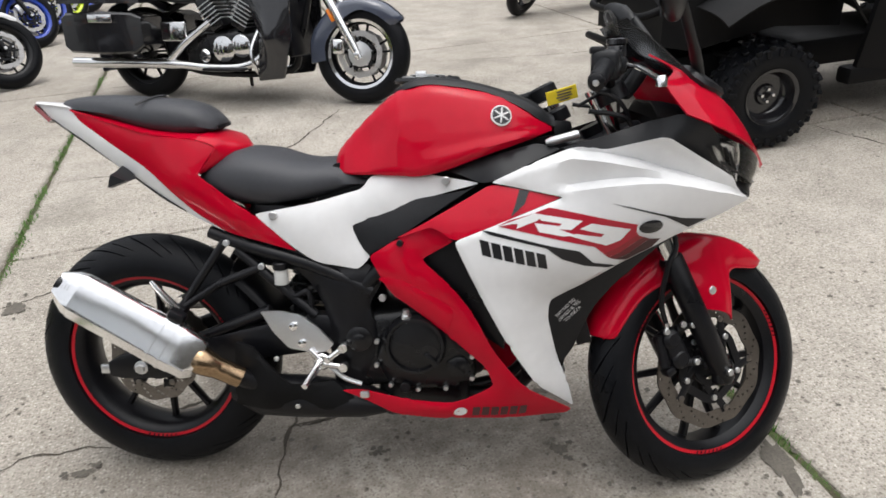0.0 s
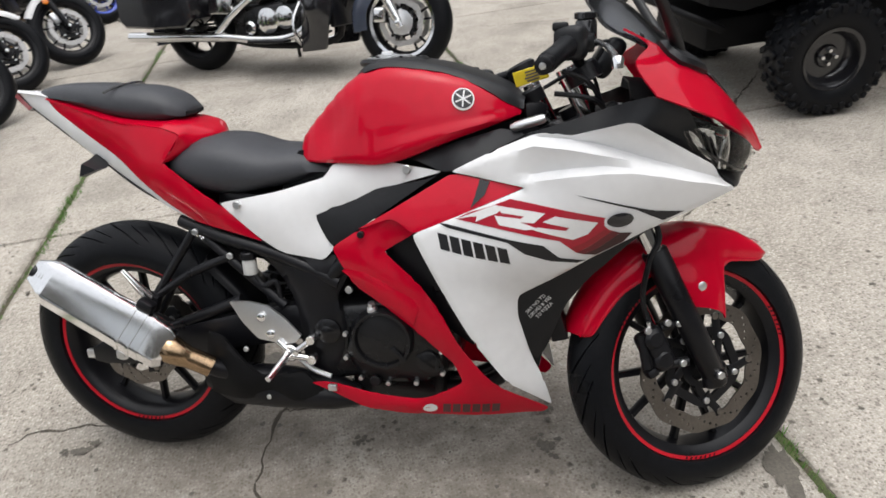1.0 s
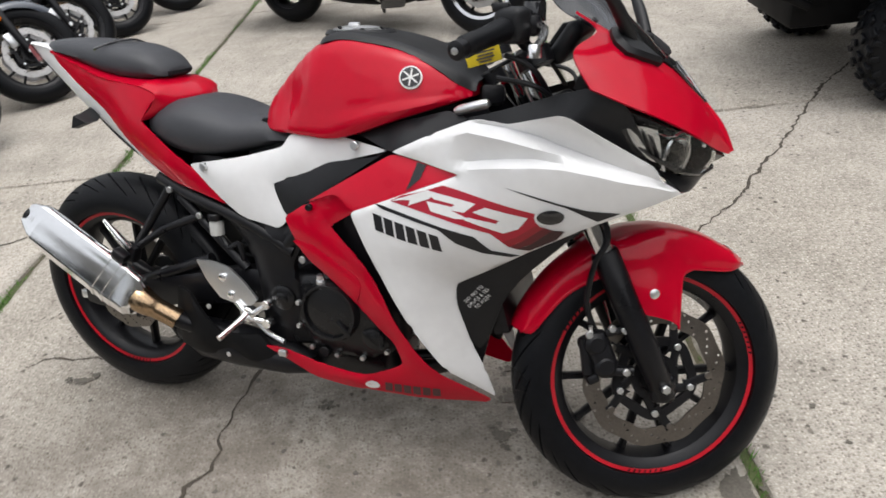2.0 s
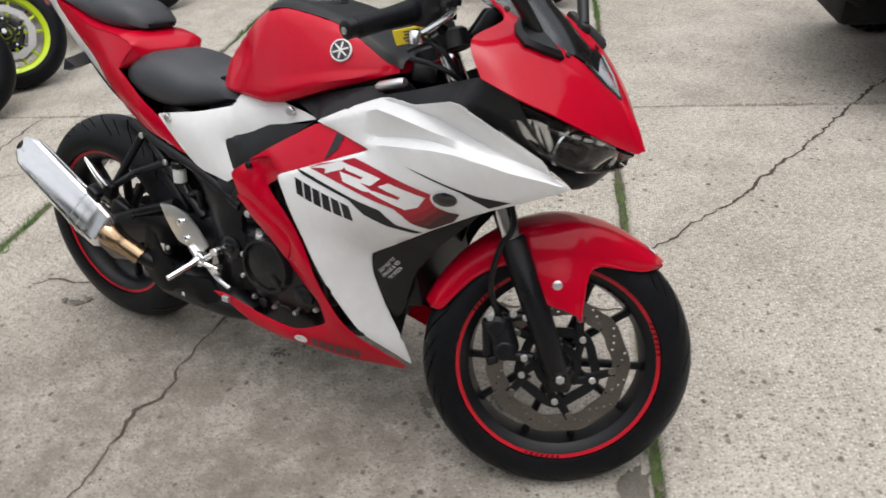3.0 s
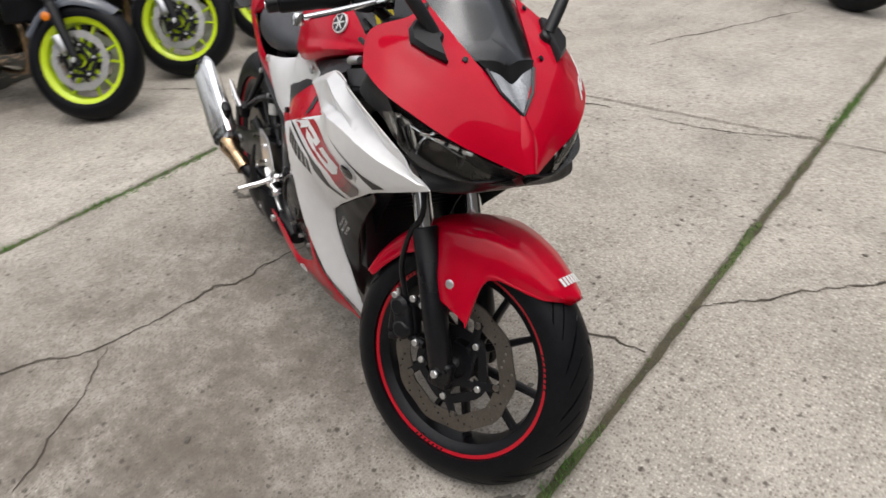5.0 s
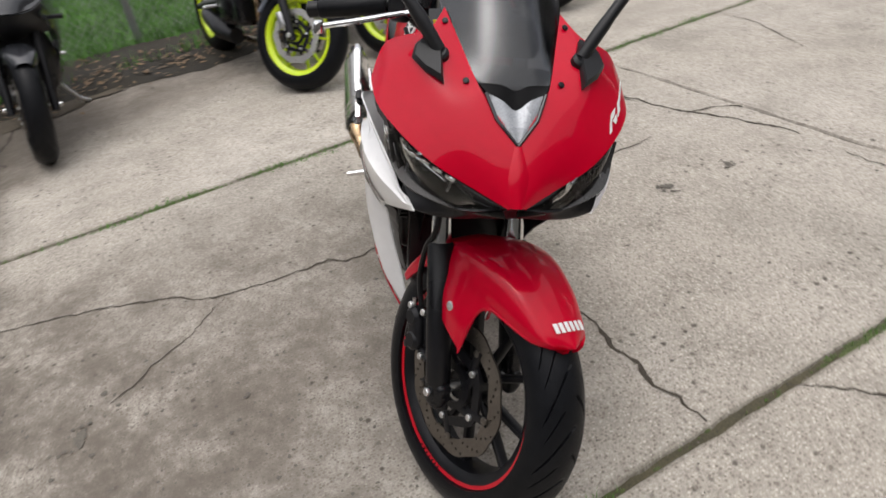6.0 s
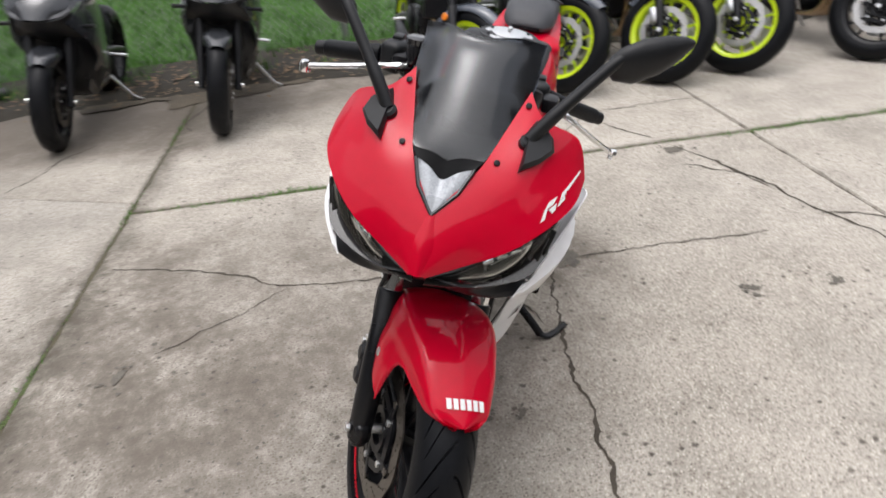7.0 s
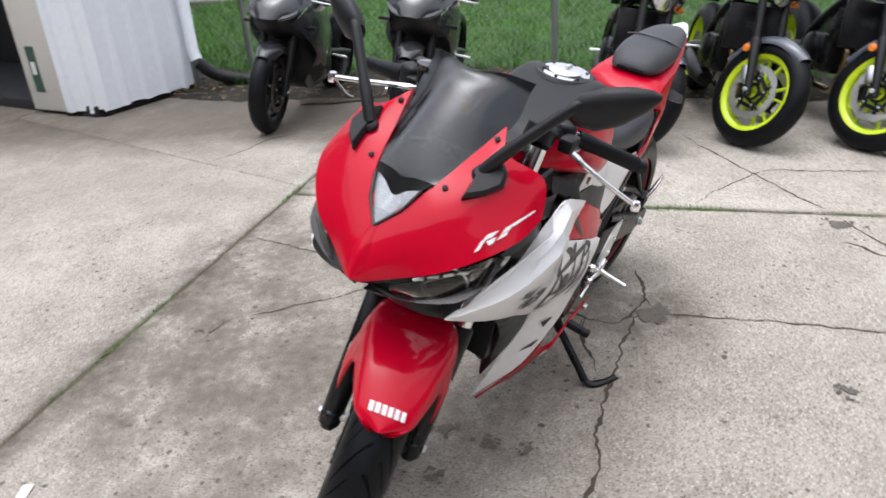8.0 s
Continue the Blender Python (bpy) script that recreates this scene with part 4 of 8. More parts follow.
# section of the panel's shoulder: x, lower crease z and y, upper crease z, y below it, y above it, edge y
SHOULDER = [(0.856, 0.744, 0.186, 0.751, 0.186, 0.185, 0.185), (0.94, 0.738, 0.198, 0.782, 0.197, 0.190, 0.190), (1.02, 0.733, 0.217, 0.808, 0.212, 0.194, 0.196), (1.09, 0.744, 0.238, 0.800, 0.228, 0.195, 0.203),
            (1.15, 0.749, 0.244, 0.788, 0.233, 0.200, 0.230), (1.20, 0.749, 0.245, 0.774, 0.227, 0.204, 0.254), (1.26, 0.738, 0.236, 0.756, 0.219, 0.206, 0.233), (1.30, 0.727, 0.221, 0.743, 0.208, 0.202, 0.217),
            (1.345, 0.7165, 0.197, 0.728, 0.190, 0.188, 0.199), (1.40, 0.698, 0.160, 0.700, 0.160, 0.160, 0.160)]
RED_OUT = [(0.582, 0.590, 0.160), (0.645, 0.628, 0.165), (0.728, 0.660, 0.175), (0.774, 0.627, 0.190), (0.699, 0.583, 0.170), (0.766, 0.520, 0.178), (0.814, 0.455, 0.184),
           (0.852, 0.374, 0.186), (0.924, 0.274, 0.166), (1.034, 0.195, 0.110), (1.019, 0.180, 0.100), (0.884, 0.185, 0.135), (0.753, 0.192, 0.150), (0.622, 0.208, 0.160),
           (0.545, 0.253, 0.168), (0.500, 0.273, 0.170), (0.547, 0.276, 0.172), (0.650, 0.247, 0.168), (0.768, 0.239, 0.166), (0.821, 0.262, 0.166), (0.853, 0.282, 0.168),
           (0.835, 0.327, 0.168), (0.761, 0.396, 0.165), (0.680, 0.464, 0.162), (0.625, 0.504, 0.160)]
RED_RIDGE = [(0.66, 0.57, 0.172), (0.72, 0.51, 0.176), (0.80, 0.42, 0.182), (0.87, 0.31, 0.178), (0.75, 0.215, 0.168)]
REDUP_OUT = [(0.645, 0.630, 0.165), (0.857, 0.747, 0.180), (1.002, 0.720, 0.208), (0.891, 0.677, 0.216), (0.776, 0.632, 0.212), (0.729, 0.661, 0.190)]
SIDE_OUT = [(0.318, 0.685, 0.125), (0.466, 0.709, 0.125), (0.569, 0.735, 0.120), (0.589, 0.763, 0.118), (0.672, 0.773, 0.125), (0.833, 0.745, 0.150), (0.695, 0.709, 0.135),
            (0.540, 0.654, 0.130), (0.563, 0.603, 0.135), (0.582, 0.584, 0.140), (0.554, 0.555, 0.140), (0.457, 0.572, 0.135), (0.406, 0.606, 0.132)]
KNEE_OUT = [(0.540, 0.654, 0.128), (0.645, 0.704, 0.131), (0.806, 0.731, 0.148), (0.830, 0.744, 0.150), (0.650, 0.631, 0.155), (0.579, 0.588, 0.145), (0.560, 0.610, 0.136)]
INFILL_OUT = [(0.741, 0.773, 0.128), (0.955, 0.825, 0.130), (1.005, 0.815, 0.158), (0.857, 0.751, 0.175), (0.833, 0.746, 0.158), (0.773, 0.770, 0.138)]
TAIL_OUT = [(-0.122, 0.931, 0.050), (-0.010, 0.898, 0.080), (0.081, 0.872, 0.099), (0.193, 0.856, 0.107), (0.242, 0.838, 0.112), (0.196, 0.778, 0.125), (0.316, 0.686, 0.130),
            (0.412, 0.597, 0.130), (0.246, 0.644, 0.115), (0.181, 0.685, 0.108), (0.066, 0.790, 0.090), (-0.099, 0.902, 0.055)]
TAILW_OUT = [(-0.227, 0.948, 0.012), (-0.127, 0.936, 0.046), (-0.099, 0.902, 0.055), (0.065, 0.790, 0.088), (0.180, 0.684, 0.105), (0.244, 0.643, 0.111), (0.147, 0.687, 0.090),
             (-0.008, 0.789, 0.065), (-0.096, 0.856, 0.050), (-0.187, 0.907, 0.020)]
BLACK_UP = [(1.000, 0.816, 0.165), (1.067, 0.833, 0.175), (1.181, 0.866, 0.175), (1.240, 0.884, 0.226), (1.297, 0.855, 0.218), (1.315, 0.815, 0.206), (1.350, 0.760, 0.182), (1.356, 0.736, 0.172), (1.255, 0.800, 0.205), (1.200, 0.834, 0.222), (1.094, 0.806, 0.194)]
INNER_OUT = [(1.238, 0.634, 0.198), (1.204, 0.601, 0.176), (1.120, 0.518, 0.158), (1.072, 0.455, 0.148), (1.032, 0.350, 0.122), (1.010, 0.316, 0.114), (0.996, 0.338, 0.128), (0.974, 0.440, 0.158),
             (0.976, 0.484, 0.167), (1.124, 0.570, 0.187)]
CAVITY_OUT = [(0.90, 0.68, 0.112), (1.10, 0.68, 0.105), (1.16, 0.62, 0.100), (1.08, 0.50, 0.100), (1.03, 0.36, 0.095), (1.00, 0.24, 0.09), (0.92, 0.27, 0.10), (0.89, 0.45, 0.11)]

LOW_CTRL = [p for p in WHITE_OUT if p[1] < 0.71] + [(x, zb, yb) for x, zb, yb, *_ in SHOULDER if x > 1.0] + [(0.889, 0.584, 0.230), (1.006, 0.618, 0.230), (0.920, 0.467, 0.200), (0.961, 0.349, 0.162), (1.142, 0.662, 0.230), (1.04, 0.56, 0.208)]
f_smooth = surface(LOW_CTRL)


def along(pts, x):
    """Height of a broken line at x, or None beyond its ends."""
    for (x0, z0), (x1, z1) in zip(pts, pts[1:]):
        if x0 <= x <= x1:
            return z0 + (z1 - z0) * (x - x0) / (x1 - x0)
    return None


EDGE_LINE = [(p[0], p[1]) for p in WHITE_OUT[:9]]


def shoulder(x):
    """The four knuckles (z, y) and the edge of the shoulder at x."""
    for a, b in zip(SHOULDER, SHOULDER[1:]):
        if a[0] <= x <= b[0]:
            u = (x - a[0]) / (b[0] - a[0])
            _, zb, yb, za, ya, yu, ye = (p + (q - p) * u for p, q in zip(a, b))
            gap = max(0.001, za - zb)
            step, rise = min(0.024, gap * 0.5), min(0.008, 0.2 * gap)
            ze = max(along(EDGE_LINE, x) or za, za + rise + 0.001)
            return [(zb, yb), (zb + min(0.012, 0.3 * gap), yb - step * min(1.0, max(0.0, (x - 0.98) / 0.06))), (za - rise, ya), (za + rise, yu), (ze, ye)]
    return None


def f_white(x, z):
    """The panel's half-width, with its two pressed steps and the flared upper facet."""
    k = shoulder(x)
    if k is None or z <= k[0][0]:
        if k is not None and x < 1.0 and z > k[0][0] - 0.03:
            return f_smooth(x, z) + (k[0][1] - f_smooth(x, k[0][0])) * (1 - (k[0][0] - z) / 0.03)
        return f_smooth(x, z)
    for (z0, y0), (z1, y1) in zip(k, k[1:]):
        if z <= z1:
            return y0 + (y1 - y0) * (z - z0) / (z1 - z0)
    return k[-1][1]


CREASES = [[(x, shoulder(x)[i][0]) for x in np.linspace(0.99 if i < 2 else 0.90, 1.375, 44)] for i in range(4)]
f_red = surface(RED_OUT + RED_RIDGE)
f_inner = surface(INNER_OUT)
f_up = surface(REDUP_OUT)
for s in (-1, 1):
    sd = "right" if s < 0 else "left"
    fairing = part("side_fairing", panel(WHITE_OUT, (), s, 0.006, 0.0085, f=f_white, lines=CREASES), WHITE, bike, "pearl white side fairing panel", angle=40)
    lower = part("lower_fairing", panel(RED_OUT, (), s, 0.006, 0.018, f=f_red), RED, bike, "glossy red lower fairing and belly pan")
    facet = [(0.600, 0.540), (0.652, 0.542), (0.758, 0.480), (0.768, 0.458), (0.752, 0.416), (0.700, 0.458)]
    part("fairing_facet", panel([(x, z, 0) for x, z in facet], (), s, 0.010, 0.012, 0.006, f=lambda x, z: f_red(x, z) + 0.0045 + 0.06 * (0.500 - z - 0.5 * (x - 0.66))), RED, lower)
    part("upper_fairing", panel(REDUP_OUT, (), s, 0.006, 0.018, f=f_up), RED, bike)
    sc = part("side_cover", panel(SIDE_OUT, [(0.45, 0.65, 0.138), (0.6, 0.735, 0.13)], s, 0.006, 0.018), WHITE, bike, "white side cover under the seat")
    part("knee_panel", panel(KNEE_OUT, (), s, 0.006), BLACK, bike)
    part("tank_infill", panel(INFILL_OUT, (), s, 0.006), BLACK, bike)
    tail = part("tail_cowl", panel(TAIL_OUT, [(0.15, 0.77, 0.118), (0.28, 0.68, 0.135)], s, 0.006), RED, bike)
    part("tail_strip", panel(TAILW_OUT, (), s, 0.006, cut=0.006), WHITE, bike)
    part("cockpit_side", panel(BLACK_UP, (), s, 0.006), BLACK, bike)
    inner = part("inner_panel", panel(INNER_OUT, (), s, 0.006, f=f_inner), BLACK, bike)
    part("inner_duct", panel(CAVITY_OUT, (), s, 0.006, 0.03), SATIN, bike)
    # screws
    for (x, z, y), host in (((0.758, 0.752, 0.144), sc), ((0.365, 0.683, 0.131), sc), ((0.655, 0.622, 0.171), lower)):
        part("screw", disc_along((x, s * (y - 0.002), z), (0, s, 0), 0.0095 if host is sc else 0.0075, 0.008, 16), ALLOY if host is sc else SATIN, host)
    part("clip", box(0.022, 0.012, 0.016, Matrix.Translation((0.556, s * 0.178, 0.268))), ALLOY, lower)
    # indicator set into the white panel
    P = [(1.179 + 0.024 * math.cos(a) + 0.004 * math.sin(a), 0.659 + 0.015 * math.sin(a)) for a in np.linspace(0, 6.283, 20)[:-1]]
    Q = [(1.179 + 0.029 * math.cos(a) + 0.004 * math.sin(a), 0.659 + 0.020 * math.sin(a)) for a in np.linspace(0, 6.283, 20)[:-1]]
    part("indicator_rim", sticker(Q, f_white, s, 0.0025), WHITE, fairing)
    part("indicator", sticker(P, lambda x, z: f_white(x, z) + 0.006 * (1 - ((x - 1.179) / 0.026) ** 2 - ((z - 0.659) / 0.018) ** 2), s, 0.003, 0.006), GLOSSB, fairing, "smoked indicator lens")

    # graphics
    def stick(name, poly, mat, lift=0.0012, host=fairing, f=f_white, label=""):
        return part(name, sticker(poly, f, s, lift), mat, host, label)
    if s < 0:
        stick("red_graphic", [(0.868, 0.666), (0.894, 0.678), (0.937, 0.689), (0.975, 0.702), (1.153, 0.664), (1.150, 0.648), (1.158, 0.638), (1.120, 0.612), (1.092, 0.596), (1.067, 0.618)], DECALR)
        stick("fade_graphic", [(1.086, 0.601), (1.114, 0.612), (1.152, 0.640), (1.166, 0.636), (1.124, 0.603), (1.098, 0.590)], FADES[0], 0.0015)
        stick("fade_graphic", [(1.098, 0.590), (1.124, 0.603), (1.166, 0.636), (1.180, 0.631), (1.140, 0.598), (1.112, 0.585)], FADES[1], 0.0017)
        stick("fade_graphic", [(1.112, 0.585), (1.140, 0.598), (1.180, 0.631), (1.202, 0.630), (1.186, 0.610), (1.135, 0.582)], FADES[2], 0.0019)
        for poly in ([(0.866, 0.6650), (0.9452, 0.6915), (0.9620, 0.6880), (0.9490, 0.6754), (0.9300, 0.6690), (0.9068, 0.6600), (0.9100, 0.6700), (0.8984, 0.6701)],
                     [(0.9452, 0.6907), (1.0416, 0.6744), (1.0188, 0.6560), (0.9942, 0.6580), (1.0300, 0.6442), (1.0020, 0.6430), (0.9526, 0.6530), (0.9440, 0.6714), (0.9943, 0.6645), (1.0006, 0.6690), (0.9580, 0.6760)],
                     [(1.0352, 0.6579), (1.0597, 0.6690), (1.1387, 0.6550), (1.1196, 0.6306), (1.0913, 0.6200), (1.0185, 0.6425), (1.0268, 0.6480), (1.0793, 0.6395), (1.0855, 0.6455), (1.0513, 0.6534)]):
            stick("logo_block", poly, DECALW, 0.0022)
        stick("black_stripe", [(0.833, 0.6585), (0.851, 0.656), (0.970, 0.6242), (1.036, 0.610), (1.066, 0.581), (1.116, 0.570), (1.099, 0.566), (1.049, 0.575), (1.000, 0.593), (0.968, 0.618), (0.851, 0.6485)], DECALB, 0.0014)
        stick("black_stripe", [(1.097, 0.7104), (1.139, 0.7014), (1.194, 0.6863), (1.242, 0.674), (1.296, 0.668), (1.258, 0.652), (1.206, 0.679)], DECALB)
        name_bars(6, (0.833, 0.606), (0.140, -0.0355), (-0.005, 0.0335), 0.09, f_white, s, DECALB, fairing, "plain black bar")
        # white lettering on the dark inner panel
        for k, line in enumerate(("SAY NO TO", "DRUGS & YES", "TO PIZZA")):
            V, F = words(line, 0.0110)
            ux, uz = 0.68, 0.733
            vs = []
            for x, y in V:
                px, pz = 1.016 + 0.0084 * k + ux * x - uz * y, 0.463 - 0.0084 * k + uz * x + ux * y
                vs.append((px, s * (f_inner(px, pz) + 0.0015), pz))
            part("lettering", mesh_of(vs, F), DECALW, inner, "white lettering", angle=0)
    else:
        def pen(line, w):
            """A tapered brush stroke along a line."""
            line = smooth_line([(x, z, 0) for x, z in line], 4)
            up_e, low_e = [], []
            for k, p in enumerate(line):
                a, b = line[max(k - 1, 0)], line[min(k + 1, len(line) - 1)]
                d = Vector((b[0] - a[0], b[1] - a[1])).normalized()
                h = 1.35 * w * (0.35 + 0.65 * math.sin(math.pi * (k + 0.6) / len(line)))
                up_e.append((p[0] - d.y * h, p[1] + d.x * h))
                low_e.append((p[0] + d.y * h, p[1] - d.x * h))
            return up_e + low_e[::-1]
        strokes = [pen(ln, w) for ln, w in (
            ([(1.045, 0.708), (1.050, 0.672), (1.030, 0.655)], 0.0075), ([(1.040, 0.660), (0.985, 0.663), (0.935, 0.668), (0.885, 0.672)], 0.0065), ([(1.010, 0.705), (0.985, 0.690), (0.972, 0.665)], 0.0060), ([(0.962, 0.702), (0.968, 0.660)], 0.0060), ([(0.905, 0.682), (0.872, 0.655), (0.905, 0.640)], 0.0050),
            ([(1.040, 0.660), (1.062, 0.600), (1.070, 0.560)], 0.0050), ([(1.030, 0.655), (1.005, 0.590), (0.985, 0.535)], 0.0055), ([(0.955, 0.665), (0.960, 0.615), (0.990, 0.570), (1.030, 0.540)], 0.0045), ([(0.905, 0.668), (0.915, 0.610), (0.945, 0.560)], 0.0050), ([(0.865, 0.640), (0.880, 0.580), (0.920, 0.535)], 0.0045),
            ([(1.060, 0.610), (1.000, 0.600), (0.945, 0.605), (0.895, 0.625)], 0.0040), ([(1.068, 0.575), (1.000, 0.560), (0.930, 0.570), (0.878, 0.600)], 0.0040), ([(1.010, 0.640), (0.990, 0.635), (0.985, 0.615), (1.003, 0.608), (1.012, 0.625), (1.006, 0.640)], 0.0035), ([(1.035, 0.545), (1.020, 0.525), (1.050, 0.560)], 0.0050))]
        strokes += [[(1.235, 0.700), (1.205, 0.708), (1.208, 0.702), (1.165, 0.706), (1.190, 0.692), (1.200, 0.686)], [(1.165, 0.640), (1.150, 0.672), (1.118, 0.672), (1.108, 0.650), (1.120, 0.628)],
                    [(0.968, 0.347), (0.950, 0.362), (0.921, 0.380), (0.938, 0.358)], [(0.940, 0.441), (0.914, 0.454), (0.927, 0.420)]]
        each("scribble_stroke", [sticker(p, f_white, s, 0.0012 + 0.00012 * k, 0.02) for k, p in enumerate(strokes)], DECALB, fairing, "black scribbled stroke")
    stick("black_notch", [(0.915, 0.737), (0.935, 0.733), (0.925, 0.708), (0.897, 0.684), (0.905, 0.705)], DECALB, 0.0012, fairing, f_up)
    name_bars(6, (0.797, 0.200), (0.130, -0.003), (0.004, 0.026), 0.10, f_red, s, FADE, lower, "plain dark bar")
    part("round_badge", sticker([(0.7735 + 0.0155 * math.cos(a), 0.2150 + 0.012 * math.sin(a)) for a in np.linspace(0, 6.283, 18)[:-1]], f_red, s), DECALW, lower)

# dark core behind the panels: airbox, ducts, radiator
core = []
for s in (-1, 1):
    core.append(panel([(0.69, 0.60, 0.145), (0.80, 0.64, 0.150), (0.86, 0.52, 0.150), (0.88, 0.36, 0.15), (0.80, 0.42, 0.15), (0.72, 0.50, 0.145)], (), s, 0.02))
each("air_duct", core, SATIN, bike)
rad = part("radiator", box(0.035, 0.24, 0.26, pose(1.030, 0, 0.49, 0, -14, 0)), SATIN, bike)
for k in range(18):
    part("radiator_fin", box(0.004, 0.22, 0.003, pose(1.020 + 0.0028 * k, 0, 0.39 + 0.011 * k, 0, -14, 0), 0), SATIN, rad)
part("radiator_fan", join(*[spoke_bm(k * 1.05, k * 1.05 + 0.5, 0.02, 0.095, 0.03, 0.05, 0.004, 0.004) for k in range(6)]), BLACK, bike, turn=pose(1.01, 0, 0.47, 0, 0, 90))

# nose cowl, screen, lamps
COWL = [[(1.190, 0.106, 1.000), (1.232, 0.140, 0.970), (1.205, 0.207, 0.938), (1.240, 0.234, 0.882)],
        [(1.264, 0.084, 0.955), (1.292, 0.142, 0.938), (1.272, 0.198, 0.908), (1.300, 0.225, 0.857)],
        [(1.331, 0.064, 0.914), (1.348, 0.115, 0.895), (1.342, 0.160, 0.872), (1.356, 0.191, 0.830)],
        [(1.363, 0.047, 0.890), (1.382, 0.074, 0.868), (1.392, 0.108, 0.840), (1.404, 0.138, 0.797)],
        [(1.415, 0.004, 0.833), (1.428, 0.026, 0.816), (1.434, 0.050, 0.795), (1.434, 0.070, 0.765)],
        [(1.468, 0.000, 0.757), (1.467, 0.006, 0.752), (1.466, 0.010, 0.748), (1.464, 0.014, 0.743)]]

COWL_GRID = [smooth_line(c, 20) for c in zip(*[smooth_line(r, 20) for r in COWL])]


def cowl_at(u, v, side, lift=0.0):
    """A point over the cowl's skin at net row u and column v."""
    grid = COWL_GRID
    i, j = min(int(v * 20), 59), min(int(u * 20), 99)
    p, q, r = Vector(grid[i][j]), Vector(grid[i + 1][j]), Vector(grid[i][j + 1])
    n = (q - p).cross(r - p).normalized()
    n = n if n.x + n.z > 0 else -n
    w = p + (q - p) * (v * 20 - i) + (r - p) * (u * 20 - j) + n * lift
    return Vector((w.x, side * w.y, w.z))


cowl_bits = []
for s in (-1, 1):
    cowl_bits.append(sheet([[(x, s * y, z) for x, y, z in r] for r in COWL], 7, 0.004))
cowl = part("nose_cowl", join(*cowl_bits), RED, bike, "glossy red nose cowl", angle=60)
part("nose_bridge", sheet([[(1.410, 0.008, 0.837), (1.440, 0.022, 0.793), (1.462, 0.015, 0.745)], [(1.416, 0.0, 0.836), (1.449, 0.0, 0.796), (1.472, 0.0, 0.748)], [(1.410, -0.008, 0.837), (1.440, -0.022, 0.793), (1.462, -0.015, 0.745)]], 6, 0.004), RED, cowl)
screen = part("windscreen", sheet([[(1.350, 0, 0.890), (1.350, 0.022, 0.897), (1.348, 0.046, 0.903)], [(1.328, 0, 0.926), (1.324, 0.040, 0.925), (1.308, 0.076, 0.925)],
                                   [(1.270, 0, 0.986), (1.260, 0.052, 0.981), (1.234, 0.099, 0.966)], [(1.205, 0, 1.044), (1.195, 0.056, 1.036), (1.165, 0.112, 1.004)],
                                   [(1.176, 0, 1.062), (1.160, 0.060, 1.062), (1.132, 0.110, 1.046)], [(1.169, 0, 1.070), (1.150, 0.062, 1.076), (1.120, 0.113, 1.066)]], 7, 0.003, True), SMOKE, bike, "dark smoked plastic windscreen")
part("screen_base", sheet([[(1.366, 0, 0.876), (1.358, 0.024, 0.893), (1.354, 0.050, 0.903)], [(1.346, 0, 0.905), (1.344, 0.024, 0.914), (1.338, 0.062, 0.914)]], 5, 0.004, True), MATTB, screen, "black lower screen edge")
for s in (-1, 1):
    for x, y, z in ((1.332, 0.082, 0.914), (1.222, 0.108, 0.984)):
        part("screen_screw", disc_along((x, s * y, z), (0.6, 0.3 * s, 0.7), 0.0055, 0.003, 12), SATIN, screen)
lamp = part("centre_lamp", sheet([[(1.412, 0, 0.838), (1.411, 0.003, 0.840), (1.409, 0.006, 0.842)], [(1.392, 0, 0.858), (1.389, 0.016, 0.864), (1.381, 0.032, 0.869)], [(1.366, 0, 0.878), (1.360, 0.024, 0.893), (1.353, 0.048, 0.902)]], 6, 0.006, True), LAMPGREY, bike, "clear triangular position lamp")
